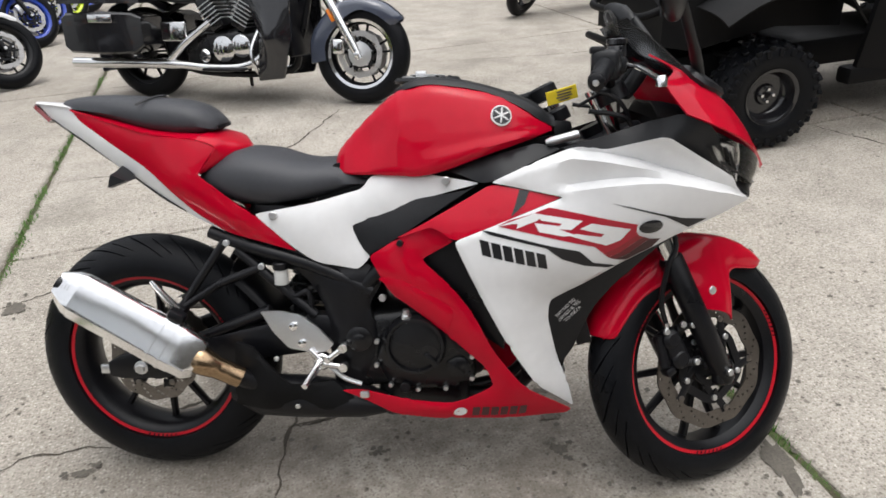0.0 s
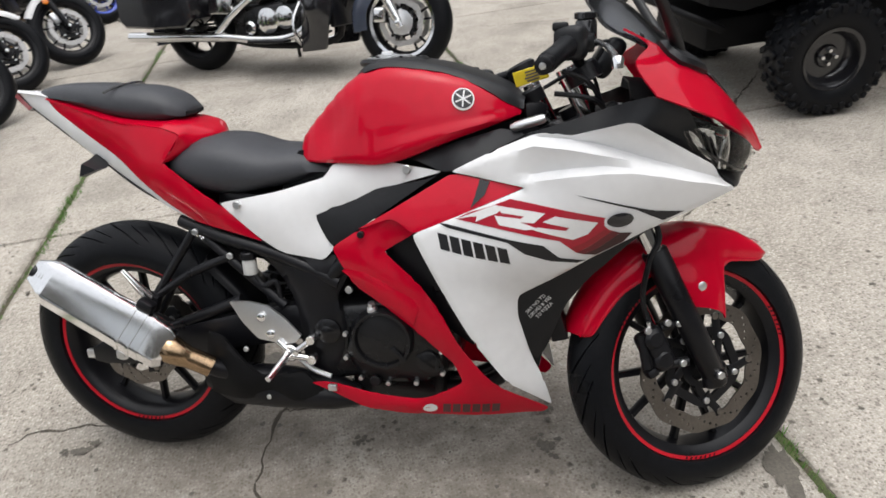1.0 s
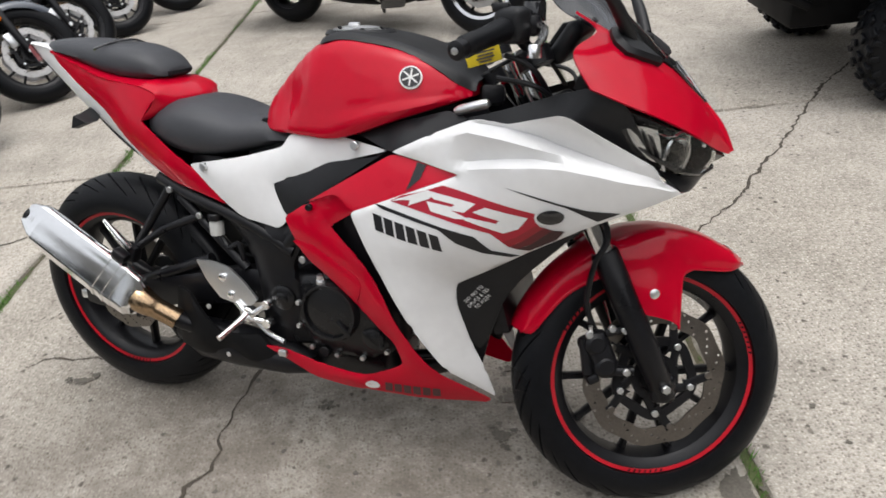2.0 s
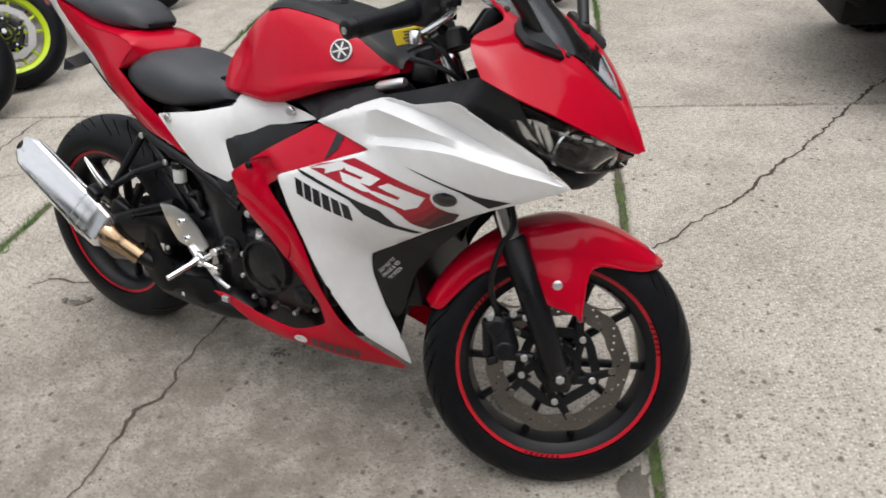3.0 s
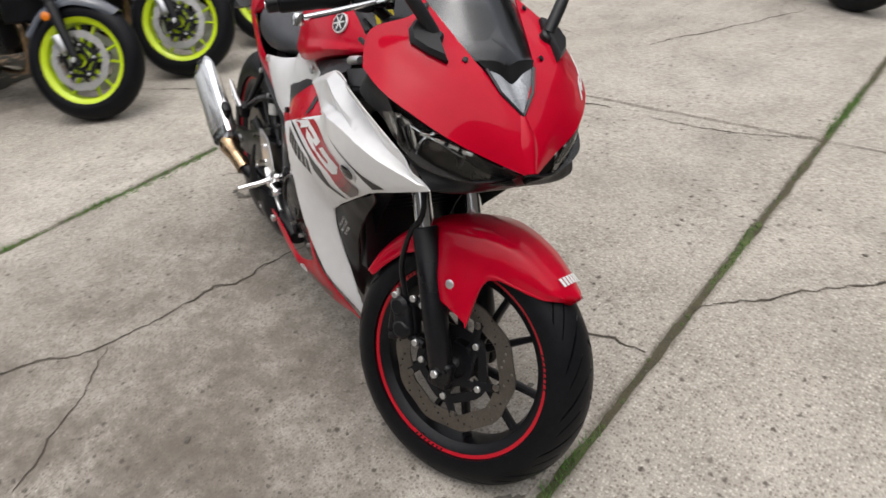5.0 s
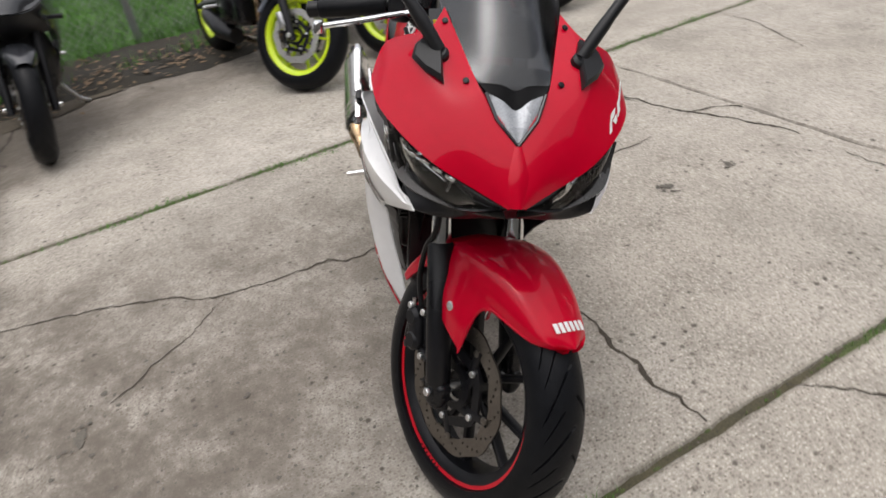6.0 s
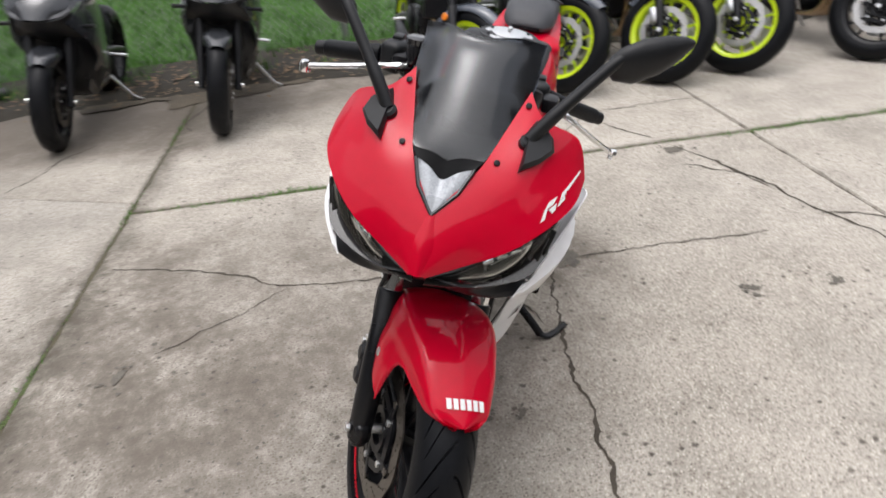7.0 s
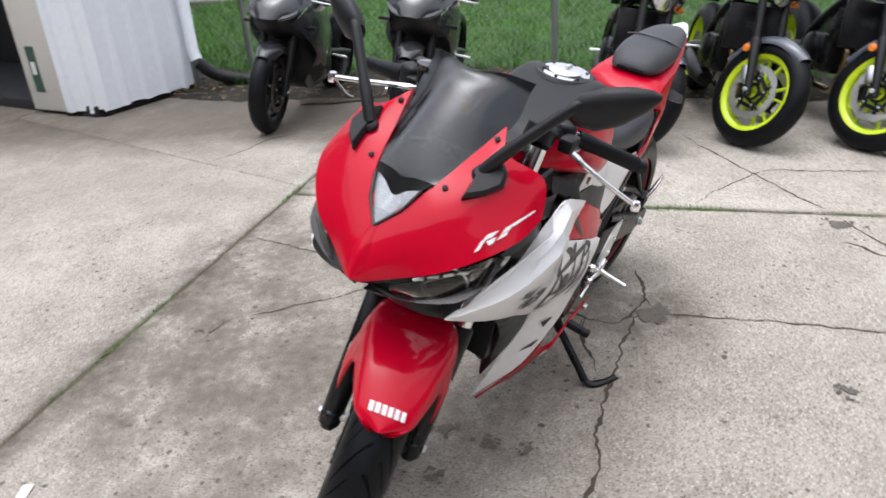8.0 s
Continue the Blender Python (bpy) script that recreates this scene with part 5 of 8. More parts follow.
for s in (-1, 1):
    part("lamp_rim", tube([(1.414, 0, 0.834), (1.386, s * 0.034, 0.868), (1.355, s * 0.051, 0.903)], 0.0035, 8), GLOSSB, lamp)
    # headlamp: dark bowl, reflectors and a clear cover under the cowl's edge
    bowl = part("headlamp", sheet([[(1.292, s * 0.212, 0.850), (1.346, s * 0.178, 0.824), (1.394, s * 0.128, 0.792), (1.430, s * 0.064, 0.759), (1.455, s * 0.014, 0.742)],
                                   [(1.285, s * 0.190, 0.810), (1.325, s * 0.160, 0.785), (1.368, s * 0.108, 0.760), (1.400, s * 0.060, 0.732), (1.425, s * 0.012, 0.722)],
                                   [(1.335, s * 0.202, 0.770), (1.378, s * 0.178, 0.742), (1.408, s * 0.124, 0.724), (1.426, s * 0.062, 0.714), (1.438, s * 0.010, 0.712)]], 5, 0.004), BOWL, bike, "twin headlamp with dark bezel")
    aim = Matrix.Translation((1.372, s * 0.136, 0.762)) @ Vector((0, 1, 0)).rotation_difference(Vector((0.80, 0.45 * s, -0.10))).to_matrix().to_4x4()
    part("projector", revolve([(0.0001, -0.010), (0.020, -0.012), (0.034, -0.004), (0.040, 0.006), (0.037, 0.006), (0.030, -0.010), (0.0001, -0.022)], 30), BOWL, bowl, "dark projector bowl", aim)
    part("projector_ring", revolve([(0.041, 0.004), (0.044, 0.007), (0.041, 0.010), (0.039, 0.007)], 36, closed=True), CLEARISH, bowl, "bright projector ring", aim)
    part("reflector", sheet([[(1.296, s * 0.203, 0.818), (1.320, s * 0.197, 0.820), (1.344, s * 0.184, 0.812)], [(1.308, s * 0.198, 0.792), (1.330, s * 0.188, 0.790), (1.350, s * 0.174, 0.784)], [(1.334, s * 0.184, 0.762), (1.345, s * 0.178, 0.756), (1.356, s * 0.168, 0.750)]], 4, 0.003), CLEARISH, bowl, "chrome lamp reflector")
    each("lamp_fin", [box(0.003, 0.020, 0.050, pose(1.330 + 0.012 * k, s * (0.194 - 0.010 * k), 0.790 - 0.010 * k, 0, -25, -30 * s), 0.001, 1) for k in range(2)], BOWL, bowl)
    each("lamp_step", [box(0.020, 0.004, 0.007, pose(1.368 + 0.016 * k, s * (0.168 - 0.020 * k), 0.796 - 0.007 * k, 0, 12, -52 * s), 0.001, 1) for k in range(4)], CLEARISH, bowl)
    part("lens", sheet([[(1.288, s * 0.214, 0.815), (1.335, s * 0.199, 0.824), (1.382, s * 0.163, 0.806), (1.422, s * 0.106, 0.778), (1.441, s * 0.068, 0.756)],
                        [(1.300, s * 0.207, 0.790), (1.347, s * 0.189, 0.787), (1.389, s * 0.155, 0.771), (1.422, s * 0.105, 0.752), (1.440, s * 0.068, 0.742)],
                        [(1.328, s * 0.190, 0.755), (1.352, s * 0.177, 0.745), (1.384, s * 0.149, 0.731), (1.410, s * 0.110, 0.723), (1.430, s * 0.068, 0.726)]], 5, 0.002), LENS, bowl, "clear headlamp lens")
    part("lamp_brow", tube(smooth_line([(1.345, s * 0.186, 0.806), (1.376, s * 0.155, 0.790), (1.405, s * 0.112, 0.765)], 5), 0.0035, 8, 0.6), CLEARISH, bowl, "bright lamp trim line")
    part("chin", sheet([[(1.335, s * 0.188, 0.752), (1.384, s * 0.148, 0.729), (1.410, s * 0.110, 0.721), (1.432, s * 0.066, 0.722), (1.432, 0, 0.729)],
                        [(1.390, s * 0.160, 0.703), (1.402, s * 0.128, 0.697), (1.408, s * 0.090, 0.695), (1.408, s * 0.045, 0.697), (1.404, 0, 0.700)],
                        [(1.340, s * 0.150, 0.688), (1.345, s * 0.110, 0.680), (1.350, s * 0.080, 0.672), (1.355, s * 0.040, 0.668), (1.358, 0, 0.668)]], 5, 0.004), SATIN, bowl, "black chin under the lamps")
    # plain white mark on the cowl's flank
    if s > 0:
        for q in ([(2.16, 2.62), (1.96, 2.40), (1.86, 2.40), (2.04, 2.62)], [(1.96, 2.42), (1.80, 2.30), (1.56, 2.33), (1.70, 2.42)], [(1.86, 2.46), (1.62, 2.46), (1.70, 2.58), (1.80, 2.60)], [(1.62, 2.56), (1.38, 2.54), (1.34, 2.46), (1.52, 2.47)],
                  [(1.50, 2.45), (1.30, 2.45), (1.24, 2.35), (1.40, 2.35)], [(1.42, 2.36), (1.24, 2.35), (0.56, 2.42), (0.56, 2.46), (1.20, 2.42)]):
            part("logo_block", shell(mesh_of([cowl_at(u, v, s, 0.003) for u, v in q], [tuple(range(len(q)))]), 0.001), DECALW, cowl, "white cowl mark")
part("cowl_inner", sheet([[(1.20, 0, 0.90), (1.20, 0.09, 0.90), (1.20, 0.17, 0.875)], [(1.30, 0, 0.87), (1.29, 0.08, 0.865), (1.27, 0.16, 0.84)], [(1.33, 0, 0.70), (1.32, 0.09, 0.71), (1.31, 0.15, 0.74)]], 4, 0.004, True), MATTB, bike)

# mirrors
for s in (-1, 1):
    rim = [(1.74, 0.92), (1.35, 0.76), (0.80, 0.62), (0.46, 0.72), (0.42, 1.00), (0.62, 1.26), (0.95, 1.38), (1.36, 1.20)]
    base = part("mirror", loft([[cowl_at(u, v, s, h) for u, v in rim] if k < 2 else [cowl_at(0.95 + (u - 0.95) * 0.8, 0.88 + (v - 0.88) * 0.75, s, h) for u, v in rim] for k, h in enumerate((-0.004, 0.009, 0.015))]), BLACK, bike, "black folding mirror")
    part("mirror_stalk", join(tube(smooth_line([(1.288, s * 0.125, 0.950), (1.268, s * 0.160, 1.000), (1.226, s * 0.225, 1.080), (1.215, s * 0.240, 1.095)], 5), [0.012] * 6 + [0.0105] * 6 + [0.010] * 4, 12), disc_along((1.286, s * 0.122, 0.938), (0.5, 0.2 * s, 0.8), 0.016, 0.016, 18, 0.3)), BLACK, base)
    head = []
    for u, w, h in ((0, 0.012, 0.014), (0.10, 0.020, 0.028), (0.35, 0.028, 0.039), (0.65, 0.026, 0.034), (0.88, 0.018, 0.020), (1.0, 0.006, 0.006)):
        c = Vector((1.216, s * 0.222, 1.080)) + u * Vector((-0.050, s * 0.128, 0.050 - 0.030 * (1 - u)))
        head.append([c + Vector((0.75 * w * math.cos(a), 0.2 * s * w * math.cos(a), h * math.sin(a) + 0.15 * w * math.cos(a))) for a in np.linspace(0, 6.283, 17)[:-1]])
    part("mirror_shell", loft(head), BLACK, base)
    gm = bmesh.new()
    ctr = Vector((1.196, s * 0.285, 1.092))
    ring = [gm.verts.new(ctr + Vector((-0.026 - 0.014 * math.cos(a) * 0.9, s * 0.045 * math.cos(a), 0.026 * math.sin(a) + 0.016 * math.cos(a)))) for a in np.linspace(0, 6.283, 21)[:-1]]
    gm.faces.new(ring)
    part("mirror_glass", gm, CHROME, base)

# tank, seats
TANK = [(0.500, 0.775, 0.800, 0.050), (0.512, 0.768, 0.820, 0.080), (0.545, 0.764, 0.856, 0.104), (0.600, 0.764, 0.908, 0.126), (0.650, 0.762, 0.946, 0.140), (0.700, 0.760, 0.966, 0.148), (0.760, 0.772, 0.964, 0.152), (0.850, 0.803, 0.943, 0.146),
        (0.920, 0.824, 0.918, 0.126), (0.965, 0.838, 0.896, 0.104), (0.990, 0.846, 0.872, 0.084)]
TANK_HALF = [(0.00, 0.00), (0.86, 0.00), (1.00, 0.02), (1.03, 0.07), (1.01, 0.20), (0.97, 0.40), (0.90, 0.62), (0.82, 0.80), (0.76, 0.90), (0.66, 0.955), (0.34, 0.99), (0.00, 1.00)]


def tank_row(x):
    return min(smooth_line(TANK, 16), key=lambda q: abs(q[0] - x))


def tank_y(x, z):
    """Half-width of the tank at x, z."""
    _, zb, zt, w = tank_row(x)
    u = min(1.0, max(0.0, (z - zb) / (zt - zb)))
    for (a0, b0), (a1, b1) in zip(TANK_HALF[2:], TANK_HALF[3:]):
        if b0 <= u <= b1:
            y = w * (a0 + (a1 - a0) * (u - b0) / (b1 - b0))
            break
    else:
        y = w
    dent = math.exp(-((x - 0.585 - 0.35 * (z - 0.83)) / 0.035) ** 2 - ((z - 0.835) / 0.050) ** 2)
    rib = math.exp(-((x - 0.655 - 0.25 * (z - 0.85)) / 0.018) ** 2 - ((z - 0.875) / 0.045) ** 2)
    ledge = max(0.0, 1 - abs(u - 0.16) / 0.10) * min(1.0, max(0.0, (x - 0.70) / 0.05)) * min(1.0, max(0.0, (0.97 - x) / 0.05))
    return y - 0.014 * dent + 0.005 * rib + 0.007 * ledge


tank_rings = []
fine_half = []
for (a0, b0), (a1, b1) in zip(TANK_HALF[2:], TANK_HALF[3:]):
    n = max(1, int((b1 - b0) / 0.05))
    fine_half += [b0 + (b1 - b0) * k / n for k in range(n)]
for x, zb, zt, w in smooth_line(TANK, 6):
    h = zt - zb
    half = [(0, zb), (0.86 * w, zb)] + [(tank_y(x, zb + u * h), zb + u * h) for u in fine_half] + [(0, zt)]
    tank_rings.append([(x, y, z) for y, z in half] + [(x, -y, z) for y, z in reversed(half[1:-1])])
tank = part("fuel_tank", loft(tank_rings), RED, bike, "glossy red fuel tank", angle=35)

trim_net = []
for x in (0.640, 0.675, 0.720, 0.780, 0.850, 0.920, 0.960, 0.985, 0.997):
    _, zb, zt, w = tank_row(x)
    h = zt - zb
    e = 0.70 if x > 0.70 else 0.70 - (0.70 - x) * 5
    drop = 0.94 if x < 0.90 else (0.94 - (x - 0.90) * 5.5)
    ye, ze = (0.045 if x < 0.66 else (tank_y(x, zb + drop * h) + 0.003)), zb + drop * h
    trim_net.append([(x, 0, zt + 0.005), (x, ye * 0.5, zt + 0.004), (x, ye * 0.86, zt * 0.55 + ze * 0.45 + 0.006), (x, ye, ze)])
part("tank_cover", sheet(trim_net, 4, 0.004, True), BLACK, tank, "black tank top cover")
cap = part("fuel_cap", join(disc_along((0.715, 0, 0.960), (0.05, 0, 1), 0.059, 0.012, 44), disc_along((0.715, 0, 0.966), (0.05, 0, 1), 0.040, 0.011, 32), box(0.026, 0.011, 0.008, pose(0.70, 0, 0.981))), ALLOY, tank, "silver fuel filler cap with bolts")
each("cap_bolt", [disc_along((0.715 + 0.051 * math.cos(a), 0.051 * math.sin(a), 0.972 - 0.002 * math.cos(a)), (0.1, 0, 1), 0.004, 0.003, 8) for a in np.linspace(0, 6.283, 7)[:-1]], SATIN, cap)
part("cap_ring", revolve([(0.060, 0), (0.074, 0), (0.076, 0.006), (0.070, 0.013), (0.060, 0.012)], 44, closed=True), BLACK, tank, turn=Matrix.Translation((0.715, 0, 0.958)) @ Matrix.Rotation(radians(90), 4, "X"))
for s in (-1, 1):
    e = 0.012
    nrm = Vector((-(tank_y(0.880 + e, 0.885) - tank_y(0.880 - e, 0.885)) / (2 * e), 1, -(tank_y(0.880, 0.885 + e) - tank_y(0.880, 0.885 - e)) / (2 * e))).normalized()
    nrm.y *= s
    c = Vector((0.880, s * (tank_y(0.880, 0.885) + 0.001), 0.885)) - nrm * 0.001
    badge = part("tank_badge", disc_along(c, nrm, 0.0225, 0.005, 32), DECALW, tank, "round white tank badge")
    part("badge_face", disc_along(c + nrm * 0.0045, nrm, 0.0195, 0.0012, 32), DECALB, badge)
    q = Vector((0, 1, 0)).rotation_difference(nrm).to_matrix().to_4x4()
    part("badge_mark", join(*[box(0.034, 0.0015, 0.0032, Matrix.Translation(c + nrm * 0.0062) @ q @ Matrix.Rotation(k * math.pi / 3 + 0.5, 4, "Y"), 0.0004, 1) for k in range(3)]), DECALW, badge)


def cushion(rows, n=20):
    """A padded seat through rows of (x, bottom z, top z, half-width), with rolled edges."""
    rings = []
    for x, zb, zt, w in smooth_line(rows, 4):
        ring = []
        for a in np.linspace(0, 2 * math.pi, n + 1)[:-1]:
            c, s2 = math.cos(a), math.sin(a)
            y = w * math.copysign(abs(c) ** 0.55, c)
            z = (zb + zt) / 2 + (zt - zb) / 2 * math.copysign(abs(s2) ** 0.62, s2) - 0.012 * (abs(c) ** 2 if s2 > 0 else 0)
            ring.append((x, y, z))
        rings.append(ring)
    return loft(rings)


seat = part("seat", cushion([(0.182, 0.752, 0.778, 0.070), (0.200, 0.735, 0.806, 0.100), (0.262, 0.705, 0.826, 0.124), (0.340, 0.694, 0.820, 0.130), (0.420, 0.704, 0.796, 0.122), (0.490, 0.716, 0.794, 0.108), (0.540, 0.728, 0.785, 0.100), (0.578, 0.740, 0.765, 0.090)]), SEATM, bike, "black vinyl rider seat")
pillion = part("pillion_seat", cushion([(-0.150, 0.930, 0.950, 0.030), (-0.100, 0.922, 0.958, 0.052), (-0.020, 0.900, 0.958, 0.070), (0.060, 0.876, 0.950, 0.082), (0.130, 0.862, 0.943, 0.082), (0.185, 0.862, 0.926, 0.074), (0.215, 0.870, 0.903, 0.058), (0.226, 0.880, 0.890, 0.042)]), SEATM, bike, "black vinyl pillion pad")
part("seat_seam", tube([(0.060 + 0.030 * (1 - abs(y) / 0.09), y, 0.953 - 2.2 * y * y) for y in np.linspace(-0.088, 0.088, 15)], 0.0028, 6), GLOSSB, pillion)
part("tail_bridge", sheet([[(0.205, 0, 0.870), (0.205, 0.050, 0.868), (0.202, 0.085, 0.863), (0.194, 0.106, 0.856)], [(0.250, 0, 0.850), (0.248, 0.052, 0.850), (0.246, 0.090, 0.846), (0.240, 0.112, 0.838)], [(0.282, 0, 0.822), (0.274, 0.050, 0.820), (0.252, 0.096, 0.808), (0.222, 0.116, 0.806)], [(0.230, 0, 0.790), (0.226, 0.050, 0.788), (0.212, 0.100, 0.782), (0.196, 0.124, 0.778)]], 5, 0.005, True), RED, bike, "red hump in front of the pillion pad")
part("tail_top", sheet([[(-0.228, 0, 0.950), (-0.226, 0.008, 0.949), (-0.224, 0.014, 0.946)], [(-0.150, 0, 0.942), (-0.145, 0.025, 0.941), (-0.130, 0.046, 0.936)], [(-0.118, 0, 0.930), (-0.118, 0.028, 0.931), (-0.118, 0.050, 0.931)]], 5, 0.004, True), WHITE, bike)
part("tail_deck", sheet([[(-0.120, 0, 0.928), (-0.120, 0.030, 0.929), (-0.120, 0.050, 0.930)], [(0.0, 0, 0.902), (0.0, 0.050, 0.901), (0.0, 0.082, 0.896)], [(0.09, 0, 0.880), (0.09, 0.060, 0.878), (0.088, 0.099, 0.871)], [(0.20, 0, 0.866), (0.20, 0.062, 0.864), (0.196, 0.106, 0.856)]], 5, 0.004, True), RED, bike)
part("tail_lamp", sheet([[(-0.229, 0, 0.946), (-0.228, 0.008, 0.945), (-0.225, 0.014, 0.943)], [(-0.192, 0, 0.905), (-0.190, 0.012, 0.906), (-0.186, 0.022, 0.908)]], 5, 0.01, True), REDLENS, bike, "dark red tail lamp")
part("undertail", sheet([[(-0.19, 0, 0.905), (-0.186, 0.02, 0.905)], [(-0.01, 0, 0.79), (-0.008, 0.062, 0.789)], [(0.147, 0, 0.69), (0.147, 0.088, 0.688)], [(0.40, 0, 0.60), (0.40, 0.12, 0.60)]], 5, 0.004, True), SATIN, bike)
for s in (-1, 1):
    part("rear_indicator", loft([[(-0.005, s * 0.060, 0.800), (0.020, s * 0.062, 0.780), (0.010, s * 0.060, 0.768)], [(0.000, s * 0.100, 0.790), (0.040, s * 0.095, 0.770), (-0.010, s * 0.110, 0.752)], [(-0.004, s * 0.125, 0.784), (0.028, s * 0.120, 0.768), (-0.012, s * 0.128, 0.756)]]), BLACK, bike, "black rear indicator stub")

# running gear
rear = wheel(bike, "rear_wheel", (0, 0, 0.310), 0.309, 0.14, 0.2165, SATIN, phase=0.0, pair=0.28, tape=TAPE, n=648, m=40, discs=(-0.062,), disc_r=0.110, label="black ten-spoke rear wheel")
front = wheel(bike, "front_wheel", FC, 0.290, 0.117, 0.2165, SATIN, turn=STEER, phase=0.977, pair=0.28, tape=TAPE, n=576, m=36, discs=(-0.058,), label="black ten-spoke front wheel")


def arc_point(deg, r, y):
    a = radians(deg)
    return (FC[0] + r * math.sin(a), y, FC[2] + r * math.cos(a))


def mudguard():
    net = []
    # angle round the wheel, half-width, side height, radius at the lower edge of the fork flap
    for deg, hw, drop, low in ((-71, 0.044, 0.008, 0), (-69, 0.054, 0.015, 0), (-60, 0.060, 0.020, 0), (-45, 0.066, 0.024, 0), (-28, 0.082, 0.032, 0), (-22.5, 0.090, 0.036, 0), (-20.5, 0.093, 0.038, 0.165), (-18, 0.097, 0.041, 0.152), (-10, 0.102, 0.045, 0.140), (-2, 0.101, 0.045, 0.131),
                               (3, 0.097, 0.044, 0.124), (5.5, 0.095, 0.043, 0.121), (9, 0.091, 0.041, 0.208), (13, 0.086, 0.039, 0.233), (20, 0.079, 0.035, 0), (29, 0.067, 0.026, 0), (34, 0.058, 0.018, 0), (37, 0.045, 0.010, 0), (39, 0.028, 0.005, 0), (40, 0.012, 0.002, 0)):
        r = 0.306 + 0.010 * max(0.0, 1 - abs(deg + 5) / 35)
        edge = r - drop * 1.7
        low = min(low or edge - 0.008, edge - 0.008)
        flare = min(1.0, (edge - low) / 0.09)
        skew = 8.0 * flare * max(0.0, (deg + 20) / 25) if deg < 8 else 0.0
        net.append([arc_point(deg, r + 0.004, 0), arc_point(deg, r, hw * 0.45), arc_point(deg, r - 0.010, hw * 0.85), arc_point(deg, r - drop, hw), arc_point(deg, edge, hw * 1.02 + 0.002 * flare),
                    arc_point(deg + skew * 0.4, edge * 0.5 + low * 0.5, hw * 1.03 + 0.010 * flare), arc_point(deg + skew, low, hw * 1.02 + 0.010 * flare)])
    bits = [sheet(net, 5, 0.004, True)]
    return join(*bits)


fender = part("front_fender", mudguard(), RED, bike, "glossy red front mudguard", STEER, angle=42)
each("fender_screw", [disc_along((1.316, s * 0.110, 0.453), (0, s, 0), 0.010, 0.006, 16) for s in (-1, 1)], ALLOY, fender, "", STEER)
for k in range(6):
    ya, yb = -0.038 + 0.0127 * (k + 0.14), -0.038 + 0.0127 * (k + 0.86)
    pts = [arc_point(d, 0.3125 - 1.4 * abs(y) ** 1.8, y) for d, y in ((30.5, ya), (30.5, yb), (34, yb + 0.002), (34, ya + 0.002))]
    part("name_bar", mesh_of([Vector(p) for p in pts], [(0, 1, 2, 3)]), DECALW, fender, "plain white bar", STEER, angle=0)

for s in (-1, 1):
    y = s * 0.098
    up = Vector((-math.sin(radians(25)), 0, math.cos(radians(25))))
    foot = Vector((FC[0] - 0.001, y, FC[2] - 0.005))
    leg = part("fork_leg", tube([foot - up * 0.03, foot - up * 0.02, foot + up * 0.10, foot + up * 0.30, foot + up * 0.305], [0.018, 0.025, 0.027, 0.0275, 0.024], 18), SATIN, bike, "black fork slider", STEER)
    part("fork_tube", tube([foot + up * 0.29, foot + up * 0.72], 0.0205, 18), CHROME, leg, "chrome fork tube", STEER)
    part("axle_clamp", join(box(0.05, 0.034, 0.06, Matrix.Translation(foot - up * 0.005), 0.012, 3), disc_along(foot + Vector((0, s * 0.015, 0)), (0, s, 0), 0.014, 0.010, 16)), SATIN, leg, "", STEER)
    part("axle_nut", disc_along(foot + Vector((0, s * 0.024, 0)), (0, s, 0), 0.009, 0.008, 6), ALLOY, leg, "", STEER)
    if s < 0:
        cx, cz = FC[0] - 0.128, FC[2] + 0.060
        tilt = Matrix.Rotation(radians(-24), 4, "Y")
        cal = part("brake_caliper", join(box(0.062, 0.034, 0.088, Matrix.Translation((cx, -0.078, cz)) @ tilt, 0.013, 3), box(0.046, 0.046, 0.074, Matrix.Translation((cx + 0.004, -0.086, cz - 0.002)) @ tilt, 0.012, 3),
                                         disc_along((cx - 0.010, -0.092, cz + 0.024), (0, -1, 0), 0.023, 0.020, 22, 0.35), disc_along((cx + 0.010, -0.092, cz - 0.022), (0, -1, 0), 0.023, 0.020, 22, 0.35),
                                         tube([(cx - 0.032, -0.088, cz + 0.034), (cx - 0.022, -0.088, cz - 0.040)], 0.011, 10), box(0.026, 0.030, 0.020, Matrix.Translation((cx - 0.012, -0.085, cz - 0.050)) @ tilt, 0.006)), SATIN, bike, "black twin-piston brake caliper", STEER)
        each("caliper_bracket", [tube([(cx + 0.012, -0.088, cz + 0.044), (cx + 0.050, -0.092, cz + 0.052), (cx + 0.072, -0.094, cz + 0.030)], 0.010, 10), tube([(cx + 0.028, -0.088, cz - 0.036), (cx + 0.070, -0.094, cz - 0.034)], 0.010, 10)], SATIN, cal, "", STEER)
        each("caliper_bolt", [disc_along((cx + dx, -0.102, cz + dz), (0, -1, 0), 0.0075, 0.008, 12) for dx, dz in ((0.046, 0.052), (0.052, -0.034), (0.020, 0.056), (-0.026, 0.044))], ALLOY, cal, "", STEER)
        part("bleed_nipple", tube([(cx - 0.020, -0.100, cz + 0.040), (cx - 0.024, -0.104, cz + 0.062)], 0.004, 8), ALLOY, cal, "", STEER)
        part("brake_hose", tube(smooth_line([(FC[0] - 0.135, -0.088, FC[2] + 0.100), (FC[0] - 0.160, -0.10, FC[2] + 0.17), (FC[0] - 0.150, -0.115, FC[2] + 0.25), (1.215, -0.12, 0.58), (1.15, -0.10, 0.72)], 6), 0.0062, 8), SATIN, cal, "", STEER)
part("front_axle", tube([(FC[0], -0.10, FC[2]), (FC[0], 0.10, FC[2])], 0.011, 14), ALLOY, bike, "", STEER)
